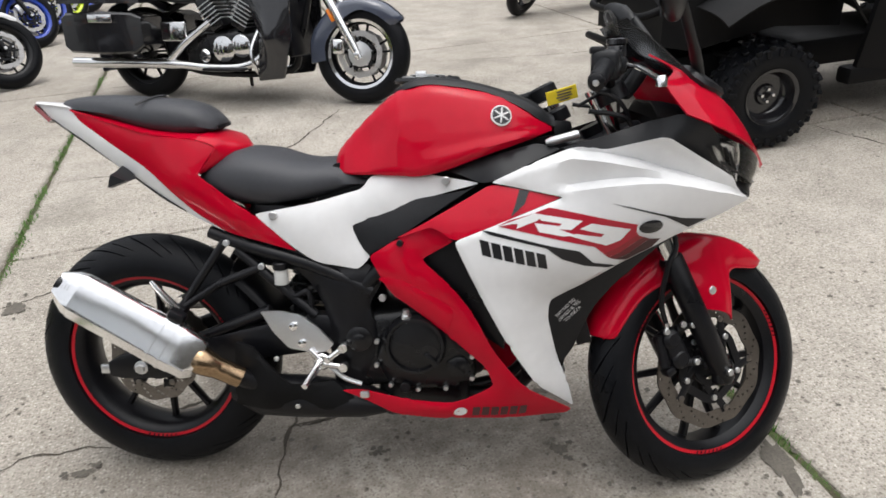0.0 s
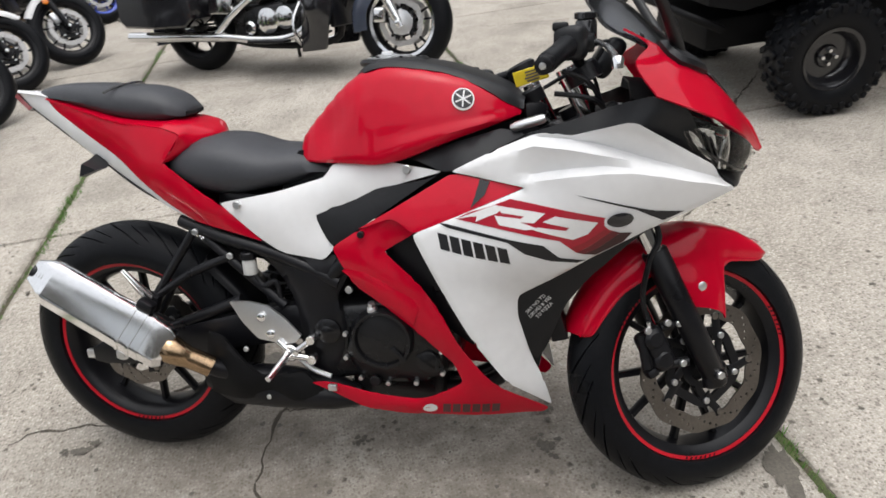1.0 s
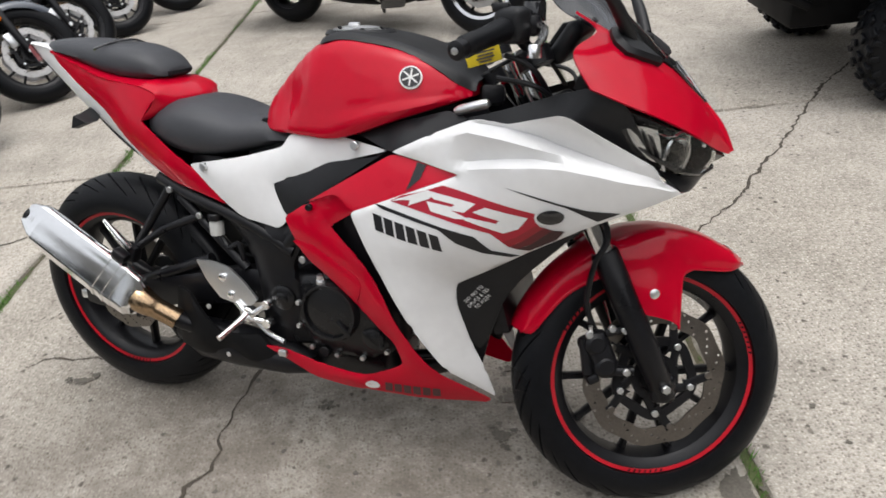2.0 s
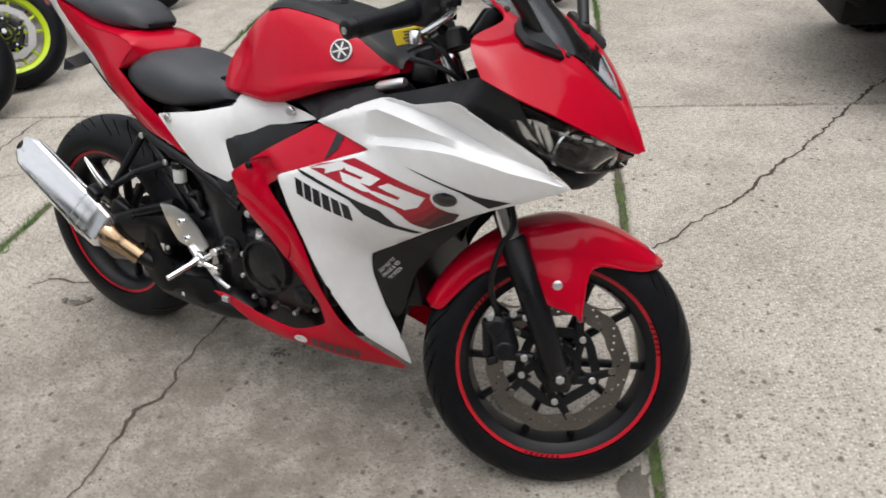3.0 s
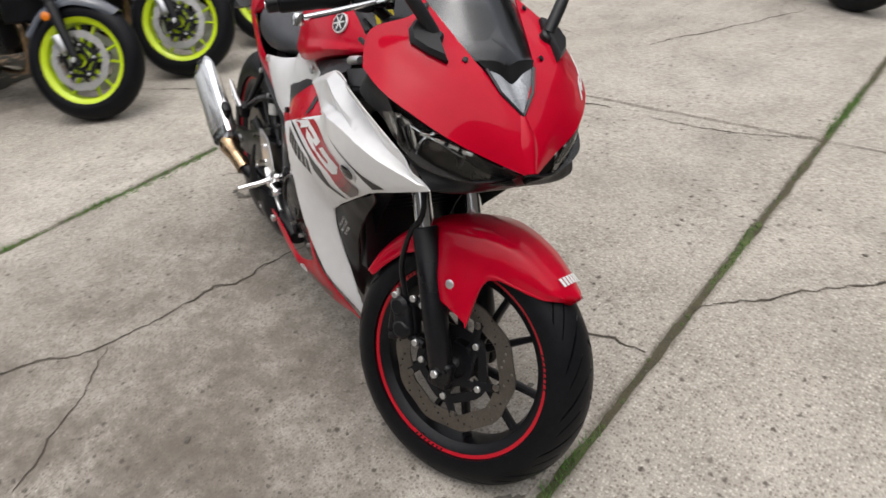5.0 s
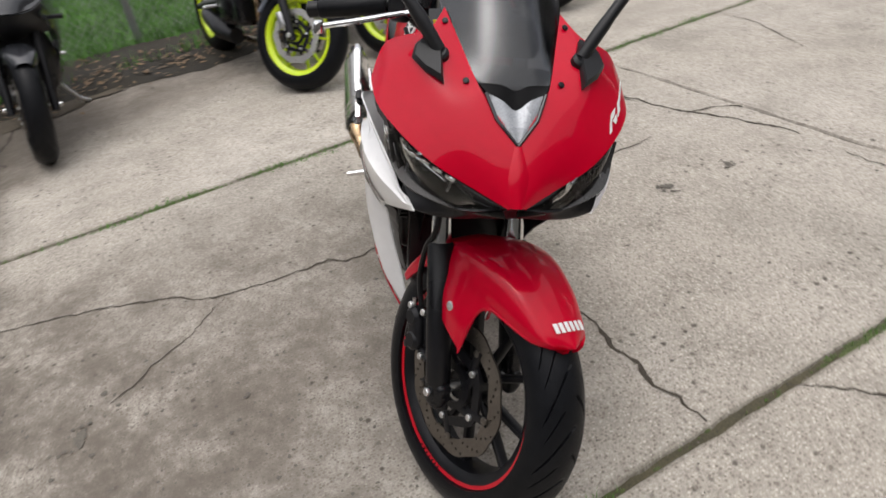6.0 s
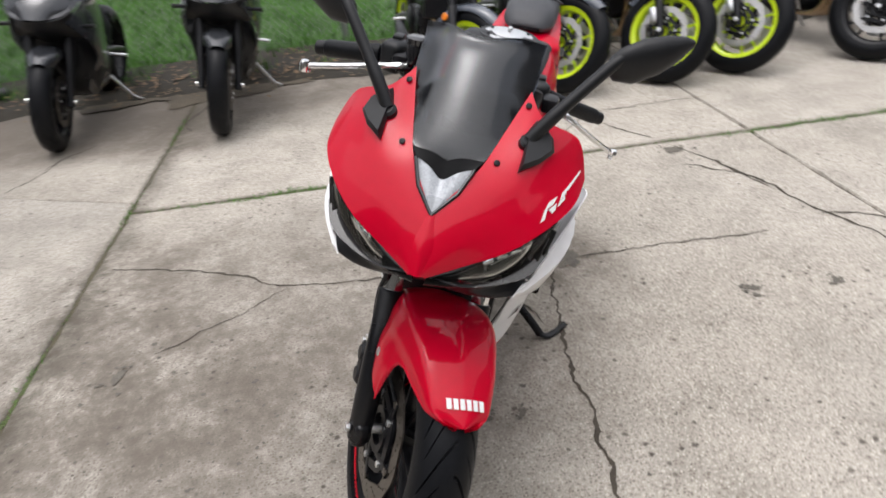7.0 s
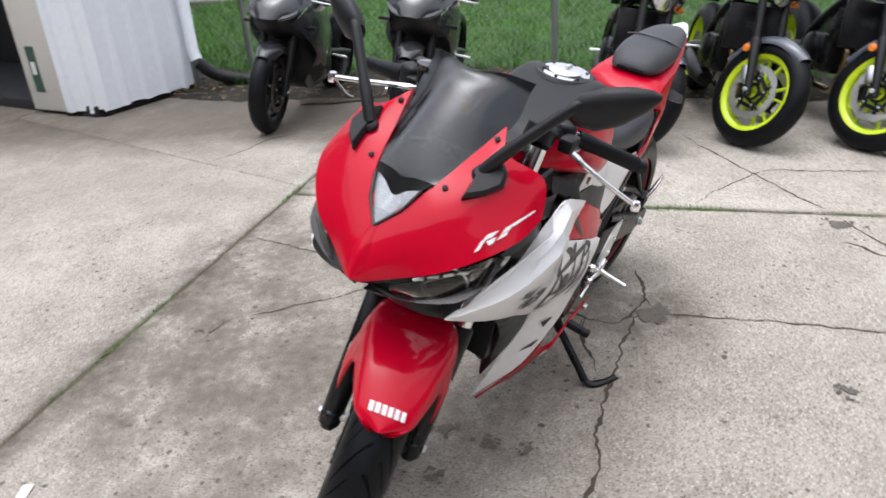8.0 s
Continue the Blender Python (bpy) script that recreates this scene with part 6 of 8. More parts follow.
part("triple_clamp", join(box(0.09, 0.245, 0.032, pose(1.105, 0, 0.815, 0, -25, 0), 0.012, 3), box(0.10, 0.25, 0.036, pose(1.170, 0, 0.685, 0, -25, 0), 0.012, 3), tube([(1.18, 0, 0.66), (1.09, 0, 0.85)], 0.028, 18)), SATIN, bike, "", STEER)

# bars, levers, switches
for s, inner_e, g0, g1, lv0, lv1 in ((-1, (1.115, -0.105, 0.925), (1.085, -0.200, 0.975), (1.054, -0.325, 0.953), (1.128, -0.135, 0.978), (1.168, -0.326, 0.948)),
                                     (1, (0.985, 0.085, 0.925), (0.868, 0.125, 0.890), (0.760, 0.242, 0.836), (0.985, 0.165, 0.905), (0.886, 0.300, 0.802))):
    inner_e, g0, g1, lv0, lv1 = (Vector(v) for v in (inner_e, g0, g1, lv0, lv1))
    d = (g1 - g0).normalized()
    bar = part("handlebar", join(tube(smooth_line([inner_e, g0 - d * 0.02, g0, g1], 4), 0.011, 14), disc_along(inner_e - Vector((-0.006, 0, 0.02)), (-0.42, 0.1, 0.9), 0.034, 0.036, 22)), SATIN, bike, "black clip-on handlebar")
    part("grip", tube([g0, g0 + d * 0.004, g0 + d * 0.06, g1 - d * 0.004, g1], [0.019, 0.0205, 0.0175, 0.0180, 0.015], 18), RUBBER, bar, "black rubber grip")
    part("bar_end", tube([g1 + d * 0.001, g1 + d * 0.020, g1 + d * 0.023], [0.015, 0.0155, 0.011], 16), SATIN, bar)
    part("bar_plug", disc_along(g1 + d * 0.023, d, 0.006, 0.002, 10), ALLOY, bar)
    part("switch_box", join(box(0.058, 0.046, 0.062, Matrix.Translation(g0 - d * 0.030) @ Matrix.Rotation(radians(20 * s), 4, "Z"), 0.014, 3), box(0.030, 0.022, 0.016, Matrix.Translation(g0 - d * 0.028 + Vector((-0.018, 0, 0.030))), 0.005)), BLACK, bar)
    lv = smooth_line([lv0, lv0.lerp(lv1, 0.22) + Vector((0.012, 0, 0.004)), lv0.lerp(lv1, 0.6) + Vector((0.010, 0, 0.002)), lv1], 5)
    part("lever", join(tube(lv, [0.010] * 4 + [0.0075] * (len(lv) - 5) + [0.0065], 10, 0.7), disc_along(Vector(lv[-1]) - Vector((0, 0, 0.010)), (0, 0, 1), 0.0105, 0.020, 14, 0.3)), POLISH, bar, "polished aluminium lever")
    part("lever_perch", box(0.050, 0.036, 0.034, Matrix.Translation((lv0 * 0.55 + (g0 - d * 0.03) * 0.45)), 0.010), SATIN, bar)
part("brake_reservoir", join(disc_along((1.120, -0.125, 0.985), (0, 0, 1), 0.020, 0.036, 20), disc_along((1.120, -0.125, 1.021), (0, 0, 1), 0.022, 0.012, 20), box(0.02, 0.02, 0.03, pose(1.125, -0.135, 0.975), 0.004)), GLOSSB, bike, "black brake fluid reservoir")
part("instrument_panel", join(box(0.035, 0.175, 0.085, pose(1.165, 0, 0.945, 0, 35, 0), 0.018, 3), box(0.012, 0.15, 0.06, pose(1.148, 0, 0.955, 0, 35, 0), 0.01, 2)), BLACK, bike, "black instrument panel")
part("ignition", join(disc_along((1.015, 0, 0.862), (-0.42, 0, 0.9), 0.024, 0.03, 18), box(0.05, 0.05, 0.04, pose(1.005, 0, 0.84), 0.01)), SATIN, bike, "", STEER)
each("cable", [tube(smooth_line([(1.06, s * 0.16, 0.89), (1.14, s * 0.15, 0.87), (1.16, s * 0.08, 0.80), (1.10, s * 0.06, 0.70)], 6), 0.005, 8) for s in (-1, 1)] + [tube(smooth_line([(1.04, -0.14, 0.90), (1.12, -0.10, 0.93), (1.15, 0.02, 0.86)], 6), 0.004, 8), tube(smooth_line([(1.075, -0.16, 0.93), (1.13, -0.15, 0.90), (1.17, -0.11, 0.80), (1.20, -0.10, 0.66)], 6), 0.005, 8)], SATIN, bike, "")
tag = part("warning_tag", box(0.068, 0.003, 0.030, pose(1.012, -0.085, 0.922, 12, -14, 8), 0.001, 1), YELLOW, bike, "yellow warning tag")
part("tag_print", join(*[box(w, 0.0012, 0.003, pose(1.007 + dx, -0.0875, 0.920 + 0.25 * dx + dz, 12, -14, 8), 0) for dx, dz, w in ((0.01, 0.009, 0.035), (0.01, 0.003, 0.03), (0.01, -0.003, 0.035), (0.01, -0.009, 0.025), (-0.022, 0.0, 0.012))]), STAIN, tag)
part("frame_casting", join(*[tube(smooth_line([(1.08, s * 0.05, 0.80), (0.95, s * 0.125, 0.745), (0.75, s * 0.120, 0.66), (0.60, s * 0.118, 0.55), (0.55, s * 0.11, 0.50)], 5), 0.026, 12, 0.8) for s in (-1, 1)] +
     [tube(smooth_line([(0.20, s * 0.09, 0.64), (0.30, s * 0.105, 0.605), (0.45, s * 0.118, 0.560), (0.58, s * 0.125, 0.50)], 5), 0.016, 10) for s in (-1, 1)] +
     [tube([(0.26, s * 0.10, 0.60), (0.44, s * 0.115, 0.44)], 0.012, 10) for s in (-1, 1)]), SATIN, bike, "black steel frame")
part("metal_duct", tube([(0.975, -0.140, 0.826), (0.985, -0.142, 0.829), (1.035, -0.148, 0.842), (1.042, -0.148, 0.844)], [0.008, 0.012, 0.012, 0.009], 14, 0.8), ALLOY, bike, "short silver metal tube")

# engine
engine = part("engine", box(0.34, 0.24, 0.19, pose(0.66, 0, 0.36, 0, -6, 0), 0.03, 3), ENGINE, bike, "black parallel-twin engine")
part("cylinder_block", box(0.20, 0.23, 0.24, pose(0.80, 0, 0.51, 0, 35, 0), 0.02, 3), ENGINE, engine)
part("oil_sump", box(0.22, 0.20, 0.14, pose(0.68, 0, 0.235), 0.03, 3), ENGINE, engine)
for k in range(6):
    part("cooling_fin", box(0.205, 0.245, 0.006, pose(0.78 + 0.012 * k, 0, 0.46 + 0.017 * k, 0, 35, 0), 0), ENGINE, engine)
CASE_OUT = [(0.588, 0.392, 0.132), (0.612, 0.420, 0.135), (0.645, 0.440, 0.142), (0.690, 0.448, 0.150), (0.735, 0.432, 0.148), (0.770, 0.395, 0.142), (0.812, 0.345, 0.134), (0.812, 0.282, 0.128), (0.745, 0.256, 0.130), (0.670, 0.254, 0.130), (0.606, 0.268, 0.128), (0.574, 0.322, 0.128)]
case = part("clutch_cover", join(panel(CASE_OUT, [(0.675, 0.375, 0.160), (0.70, 0.32, 0.150), (0.76, 0.33, 0.142)], -1, 0.03, 0.012, roll=0.012), disc_along((0.675, -0.150, 0.378), (0, -1, 0), 0.062, 0.015, 40, 0.35), revolve([(0.072, -0.152), (0.066, -0.168), (0.060, -0.168), (0.058, -0.160)], 40, centre=(0.675, 0, 0.378), closed=True),
     box(0.045, 0.008, 0.014, pose(0.712, -0.166, 0.345, 0, 50, 0), 0.004), box(0.060, 0.010, 0.016, pose(0.772, -0.145, 0.318, 0, 35, 0), 0.005), disc_along((0.772, -0.138, 0.318), (0, -1, 0), 0.026, 0.012, 24, 0.3)), ENGINE, engine, "black clutch cover")
each("cover_bolt", [disc_along((x, -0.132, z), (0, -1, 0), 0.006, 0.011, 10) for x, z in ((0.584, 0.381), (0.580, 0.323), (0.611, 0.273), (0.675, 0.262), (0.740, 0.264), (0.802, 0.289), (0.803, 0.342))], ALLOY, engine)
part("drain_bolt", disc_along((0.645, -0.132, 0.268), (0, -1, 0), 0.013, 0.014, 14), SATIN, engine)
part("oil_filler", join(disc_along((0.657, -0.150, 0.436), (0.1, -0.25, 1), 0.012, 0.018, 14), disc_along((0.657, -0.154, 0.453), (0.1, -0.25, 1), 0.008, 0.012, 6)), ALLOY, engine)
for s in (-1, 1):
    plate = part("frame_plate", panel([(0.300, 0.612, 0.108), (0.324, 0.616, 0.110), (0.419, 0.594, 0.118), (0.490, 0.560, 0.125), (0.573, 0.568, 0.130), (0.604, 0.523, 0.132), (0.566, 0.461, 0.130), (0.586, 0.412, 0.128), (0.582, 0.362, 0.125), (0.556, 0.256, 0.118), (0.473, 0.256, 0.115), (0.468, 0.346, 0.120), (0.466, 0.454, 0.124), (0.440, 0.512, 0.120), (0.400, 0.548, 0.114)], [(0.52, 0.52, 0.138), (0.52, 0.42, 0.136), (0.52, 0.33, 0.130)], s, 0.025, 0.018, 0.014, roll=0.008), SATIN, bike, "black frame side plate")
    part("pivot_boss", join(disc_along((0.543, s * 0.128, 0.387), (0, s, 0), 0.030, 0.014, 28, 0.3), disc_along((0.543, s * 0.140, 0.387), (0, s, 0), 0.015, 0.008, 20, 0.3)), ENGINE, plate)
    part("plate_bolt", disc_along((0.602, s * 0.126, 0.485), (0, s, 0), 0.009, 0.010, 12), ALLOY, plate)
    part("tank_base", panel([(0.50, 0.79, 0.085), (0.80, 0.80, 0.10), (1.00, 0.84, 0.085), (1.06, 0.78, 0.07), (0.90, 0.66, 0.08), (0.55, 0.62, 0.08), (0.45, 0.70, 0.085)], (), s, 0.006, 0.04), SATIN, bike)
part("generator_cover", disc_along((0.66, 0.115, 0.345), (0, 1, 0), 0.085, 0.045, 36, 0.3), ENGINE, engine)
part("header_pipe", join(*[tube(smooth_line([(0.90, y, 0.47), (0.955, y, 0.40), (0.94, y * 0.8, 0.27), (0.85, y * 0.5, 0.205), (0.60, -0.03, 0.195), (0.45, -0.08, 0.22)], 5), 0.019, 12) for y in (-0.06, 0.06)]), SATIN, bike, "black exhaust header")
part("collector", loft([[(x, -0.115 + w * math.cos(a), zc + h * math.sin(a)) for a in np.linspace(0, 6.283, 15)[:-1]] for x, w, zc, h in ((0.60, 0.03, 0.215, 0.02), (0.54, 0.05, 0.225, 0.040), (0.40, 0.052, 0.235, 0.052), (0.29, 0.045, 0.240, 0.052), (0.225, 0.032, 0.262, 0.036))]), SATIN, bike, "black exhaust collector box")
shield = [(0.252, 0.386, 0.150), (0.297, 0.378, 0.165), (0.380, 0.286, 0.172), (0.480, 0.294, 0.160), (0.532, 0.243, 0.158), (0.574, 0.219, 0.150), (0.400, 0.214, 0.150), (0.236, 0.228, 0.145)]
guard_plate = part("exhaust_shield", panel(shield, [(0.33, 0.262, 0.178), (0.45, 0.245, 0.172)], -1, 0.012, 0.014, 0.005, lines=[[(0.300, 0.372), (0.345, 0.300), (0.380, 0.270), (0.500, 0.240)]]), MATTB, bike, "black exhaust shield plate", angle=14)
each("shield_bolt", [disc_along((x, -y, z), (0, -1, 0), 0.006, 0.005, 10) for x, z, y in ((0.352, 0.352, 0.163), (0.392, 0.232, 0.163))], ALLOY, guard_plate)
# silencer
A, B = Vector((-0.108, -0.205, 0.552)), Vector((0.172, -0.205, 0.378))
ax = (B - A).normalized()
upv = Vector((0, 1, 0)).cross(ax).normalized()
upv = upv if upv.z > 0 else -upv


def muffler_ring(p, a, b):
    half = [(0.12, 1.0), (0.24, 0.96), (0.97, -0.28), (0.98, -0.42), (0.64, -0.95), (0.50, -1.0)]
    shape = half + [(-i, j) for i, j in reversed(half)]
    return [p + Vector((0, 1, 0)) * (a * i) + upv * (b * j) for i, j in shape]


muf = part("silencer", loft([muffler_ring(A + ax * t, a, b) for t, a, b in ((-0.006, 0.026, 0.030), (0.030, 0.041, 0.050), (0.044, 0.043, 0.052), (0.044, 0.0445, 0.054), (0.296, 0.0455, 0.056), (0.296, 0.044, 0.054), (0.334, 0.043, 0.052), (0.350, 0.034, 0.040))]), POLISH, bike, "polished hexagonal exhaust silencer", angle=25)
part("tail_pipe", join(disc_along(A + ax * 0.004, -ax, 0.024, 0.012, 20), disc_along(A - ax * 0.008, -ax, 0.019, 0.001, 20)), SATIN, muf)
part("clamp_band", join(*[loft([muffler_ring(A + ax * t, a, b) for t, a, b in ((t0, 0.0435, 0.0530), (t0, 0.0475, 0.0580), (t0 + 0.007, 0.0475, 0.0580), (t0 + 0.007, 0.0435, 0.0530))]) for t0 in (0.240, 0.268)]), POLISH, muf, "", angle=25)
SIL = Matrix.Rotation(math.atan2(-ax.z, ax.x), 4, "Y")
each("silencer_mark", [box(w, 0.0016, 0.014, Matrix.Translation(A + ax * t + Vector((0, -0.0343, 0)) - upv * h) @ SIL @ Matrix.Rotation(radians(30), 4, "X"), 0.0004, 1) for t, w, h in ((0.105, 0.016, 0.0372), (0.130, 0.020, 0.0376), (0.155, 0.014, 0.0372))], SATIN, muf)
each("silencer_slot", [box(0.004, 0.0020, 0.015, Matrix.Translation(A + ax * (0.012 + 0.007 * k) + Vector((0, -0.0198 - 0.0019 * k, 0)) + upv * (0.0120 + 0.0012 * k)) @ SIL @ Matrix.Rotation(radians(-28), 4, "X"), 0.0004, 1) for k in range(3)], GALV, muf)
part("hanger_strap", box(0.040, 0.030, 0.026, Matrix.Translation(A + ax * 0.258 + Vector((0, 0.004, 0)) + upv * 0.066) @ SIL, 0.008), SATIN, muf, "black hanger clamp")
part("link_pipe", tube(smooth_line([B + ax * 0.012, B + ax * 0.034, (0.222, -0.198, 0.345), (0.245, -0.188, 0.328), (0.268, -0.180, 0.312)], 5), [0.033] * 4 + [0.032, 0.031, 0.030, 0.029, 0.028, 0.027] + [0.025] * 11, 18), BRONZE, bike, "golden heat-stained link pipe")
part("middle_pipe", tube([(0.245, -0.185, 0.327), (0.275, -0.170, 0.305), (0.320, -0.140, 0.275)], 0.021, 14), SATIN, bike)

# swingarm, chain, shock, hugger
for s in (-1, 1):
    arm = part("swingarm", join(loft([[(x, s * (yc + w * i), zc + h * j) for i, j in ((-1, -0.8), (-0.8, -1), (0.8, -1), (1, -0.8), (1, 0.8), (0.8, 1), (-0.8, 1), (-1, 0.8))] for x, yc, w, zc, h in ((-0.085, 0.108, 0.010, 0.308, 0.018), (-0.05, 0.108, 0.013, 0.314, 0.030), (0.06, 0.108, 0.014, 0.322, 0.036), (0.25, 0.104, 0.018, 0.365, 0.038), (0.42, 0.100, 0.022, 0.395, 0.045), (0.48, 0.098, 0.022, 0.400, 0.040))]), tube([(0.02, s * 0.106, 0.335), (0.33, s * 0.104, 0.450)], 0.014, 10)), SATIN, bike, "black steel swingarm")
    part("axle_nut", join(disc_along((0, s * 0.120, 0.314), (0, s, 0), 0.017, 0.006, 20), disc_along((0, s * 0.126, 0.314), (0, s, 0), 0.012, 0.010, 6)), ALLOY, arm)
    part("chain_adjuster", box(0.03, 0.012, 0.024, Matrix.Translation((-0.095, s * 0.108, 0.306)), 0.004), ALLOY, arm)
part("rear_axle", tube([(0, -0.12, 0.314), (0, 0.12, 0.314)], 0.010, 14), ALLOY, bike)
part("rear_caliper", box(0.075, 0.032, 0.060, pose(0.085, -0.082, 0.370, 0, 25, 0), 0.012, 3), SATIN, bike)
part("rear_sprocket", revolve([(0.088, 0.072), (0.088, 0.078), (0.055, 0.078), (0.055, 0.072)], 60, centre=(0, 0, 0.314), closed=True, wave=lambda a, j: 0.003 * math.sin(43 * a)), STEEL, bike)
part("drive_chain", join(tube([(0.0, 0.075, 0.400), (0.25, 0.075, 0.415), (0.50, 0.075, 0.400)], 0.007, 6), tube([(0.0, 0.075, 0.228), (0.25, 0.075, 0.285), (0.50, 0.075, 0.325)], 0.007, 6)), STEEL, bike)
part("chain_guard", loft([[(x, 0.062, z), (x, 0.092, z), (x, 0.094, z - 0.02), (x, 0.090, z - 0.004)] for x, z in ((0.02, 0.432), (0.2, 0.445), (0.40, 0.450))]), BLACK, bike)
part("shock", join(tube([(0.36, 0, 0.36), (0.40, 0, 0.62)], 0.016, 12), tube([(0.375 + 0.0005 * k + 0.032 * math.sin(k * 0.75), 0.032 * math.cos(k * 0.75), 0.40 + 0.0031 * k) for k in range(61)], 0.005, 6)), SATIN, bike)
part("rear_hugger", sheet([[(0.23, 0, 0.56), (0.23, 0.06, 0.545), (0.225, 0.075, 0.52)], [(0.325, 0, 0.44), (0.322, 0.06, 0.435), (0.31, 0.075, 0.42)], [(0.345, 0, 0.33), (0.342, 0.06, 0.33), (0.33, 0.075, 0.33)]], 5, 0.004, True), SATIN, bike)
part("battery_box", box(0.20, 0.18, 0.16, pose(0.38, 0, 0.62, 0, 12, 0), 0.02), SATIN, bike)
part("rear_reservoir", join(disc_along((0.366, -0.115, 0.518), (0, 0, 1), 0.0165, 0.036, 18)), MILKY, bike, "translucent white brake reservoir")
part("reservoir_cap", disc_along((0.366, -0.115, 0.554), (0, 0, 1), 0.018, 0.016, 18), SATIN, bike)
part("brake_hose", tube(smooth_line([(0.372, -0.112, 0.515), (0.395, -0.118, 0.490), (0.425, -0.118, 0.500), (0.430, -0.115, 0.450), (0.415, -0.11, 0.40)], 6), 0.006, 8), SATIN, bike)
for s in (-1, 1):
    hanger = part("pillion_hanger", join(tube([(0.238, s * 0.105, 0.622), (0.125, s * 0.125, 0.470)], 0.010, 10), tube([(0.325, s * 0.108, 0.560), (0.215, s * 0.118, 0.520), (0.118, s * 0.128, 0.462)], 0.010, 10), box(0.04, 0.03, 0.045, pose(0.115, s * 0.135, 0.455, 0, 20, 0), 0.008)), SATIN, bike, "black pillion footrest hanger")
    each("hanger_bolt", [disc_along((0.244, s * 0.114, 0.618), (0, s, 0), 0.008, 0.006, 10), disc_along((0.322, s * 0.116, 0.561), (0, s, 0), 0.008, 0.006, 10)], ALLOY, hanger)
    part("pillion_peg", tube([(0.122, s * 0.150, 0.470), (0.105, s * 0.160, 0.500), (0.078, s * 0.168, 0.545)], [0.011, 0.010, 0.005], 10), POLISH, hanger, "folded polished pillion footrest")
    heel = [(0.319, 0.461, 0.150), (0.368, 0.462, 0.152), (0.414, 0.453, 0.155), (0.451, 0.425, 0.158), (0.487, 0.384, 0.160), (0.470, 0.366, 0.160), (0.440, 0.362, 0.158), (0.380, 0.373, 0.155), (0.344, 0.413, 0.152)]
    guard = part("heel_guard", panel(heel, (), s, 0.008, 0.02, 0.004, roll=0.002), ALLOY, bike, "brushed aluminium heel guard")
    each("guard_bolt", [disc_along((x, s * 0.155, z), (0, s, 0), 0.010, 0.006, 14) for x, z in ((0.397, 0.428), (0.414, 0.386))], POLISH, guard)
    rest = part("foot_rest", join(tube([(0.455, s * 0.150, 0.345), (0.450, s * 0.180, 0.335), (0.436, s * 0.245, 0.318)], [0.012, 0.009, 0.007], 12), tube([(0.430, s * 0.160, 0.372), (0.462, s * 0.160, 0.335), (0.505, s * 0.150, 0.325)], 0.008, 10), tube([(0.458, s * 0.158, 0.340), (0.480, s * 0.155, 0.352), (0.507, s * 0.148, 0.372)], 0.0075, 10), disc_along((0.505, s * 0.142, 0.325), (0, s, 0), 0.012, 0.020, 14), disc_along((0.507, s * 0.140, 0.372), (0, s, 0), 0.012, 0.020, 14), disc_along((0.457, s * 0.145, 0.342), (0, s, 0), 0.020, 0.02, 16)), POLISH, bike, "polished rearset footrest")
    part("pedal", tube(smooth_line([(0.455, s * 0.150, 0.345), (0.50, s * 0.150, 0.300), (0.545, s * 0.152, 0.282)], 4), 0.006, 8), ALLOY, bike)
stand = part("side_stand", tube(smooth_line([(0.600, 0.110, 0.225), (0.612, 0.150, 0.185), (0.632, 0.235, 0.115), (0.640, 0.268, 0.086)], 4), [0.016] * 4 + [0.0125] * 9, 12), SATIN, bike, "black side stand, down")
part("stand_foot", tube(smooth_line([(0.640, 0.264, 0.089), (0.632, 0.290, 0.080), (0.605, 0.315, 0.087), (0.565, 0.336, 0.093)], 4), [0.0125] * 8 + [0.010] * 4 + [0.012], 12, 0.6), SATIN, stand)
part("stand_spring", tube([(0.590, 0.125, 0.22), (0.612, 0.190, 0.135)], 0.006, 8), GALV, stand)
part("front_frame_peg", tube([(0.62, 0.16, 0.235), (0.60, 0.225, 0.215)], 0.014, 12), SATIN, bike)


# ---------------------------------------------------------------- the other motorcycles in the yard
def stand_at(x, y, heading, lean, base):
    """The pose of a parked two-wheeler whose front tyre touches the ground at x, y; base: its wheelbase."""
    return pose(x, y, 0, 0, 0, heading) @ pose(0, 0, 0, -lean, 0, 0) @ Matrix.Translation((-base, 0, 0))


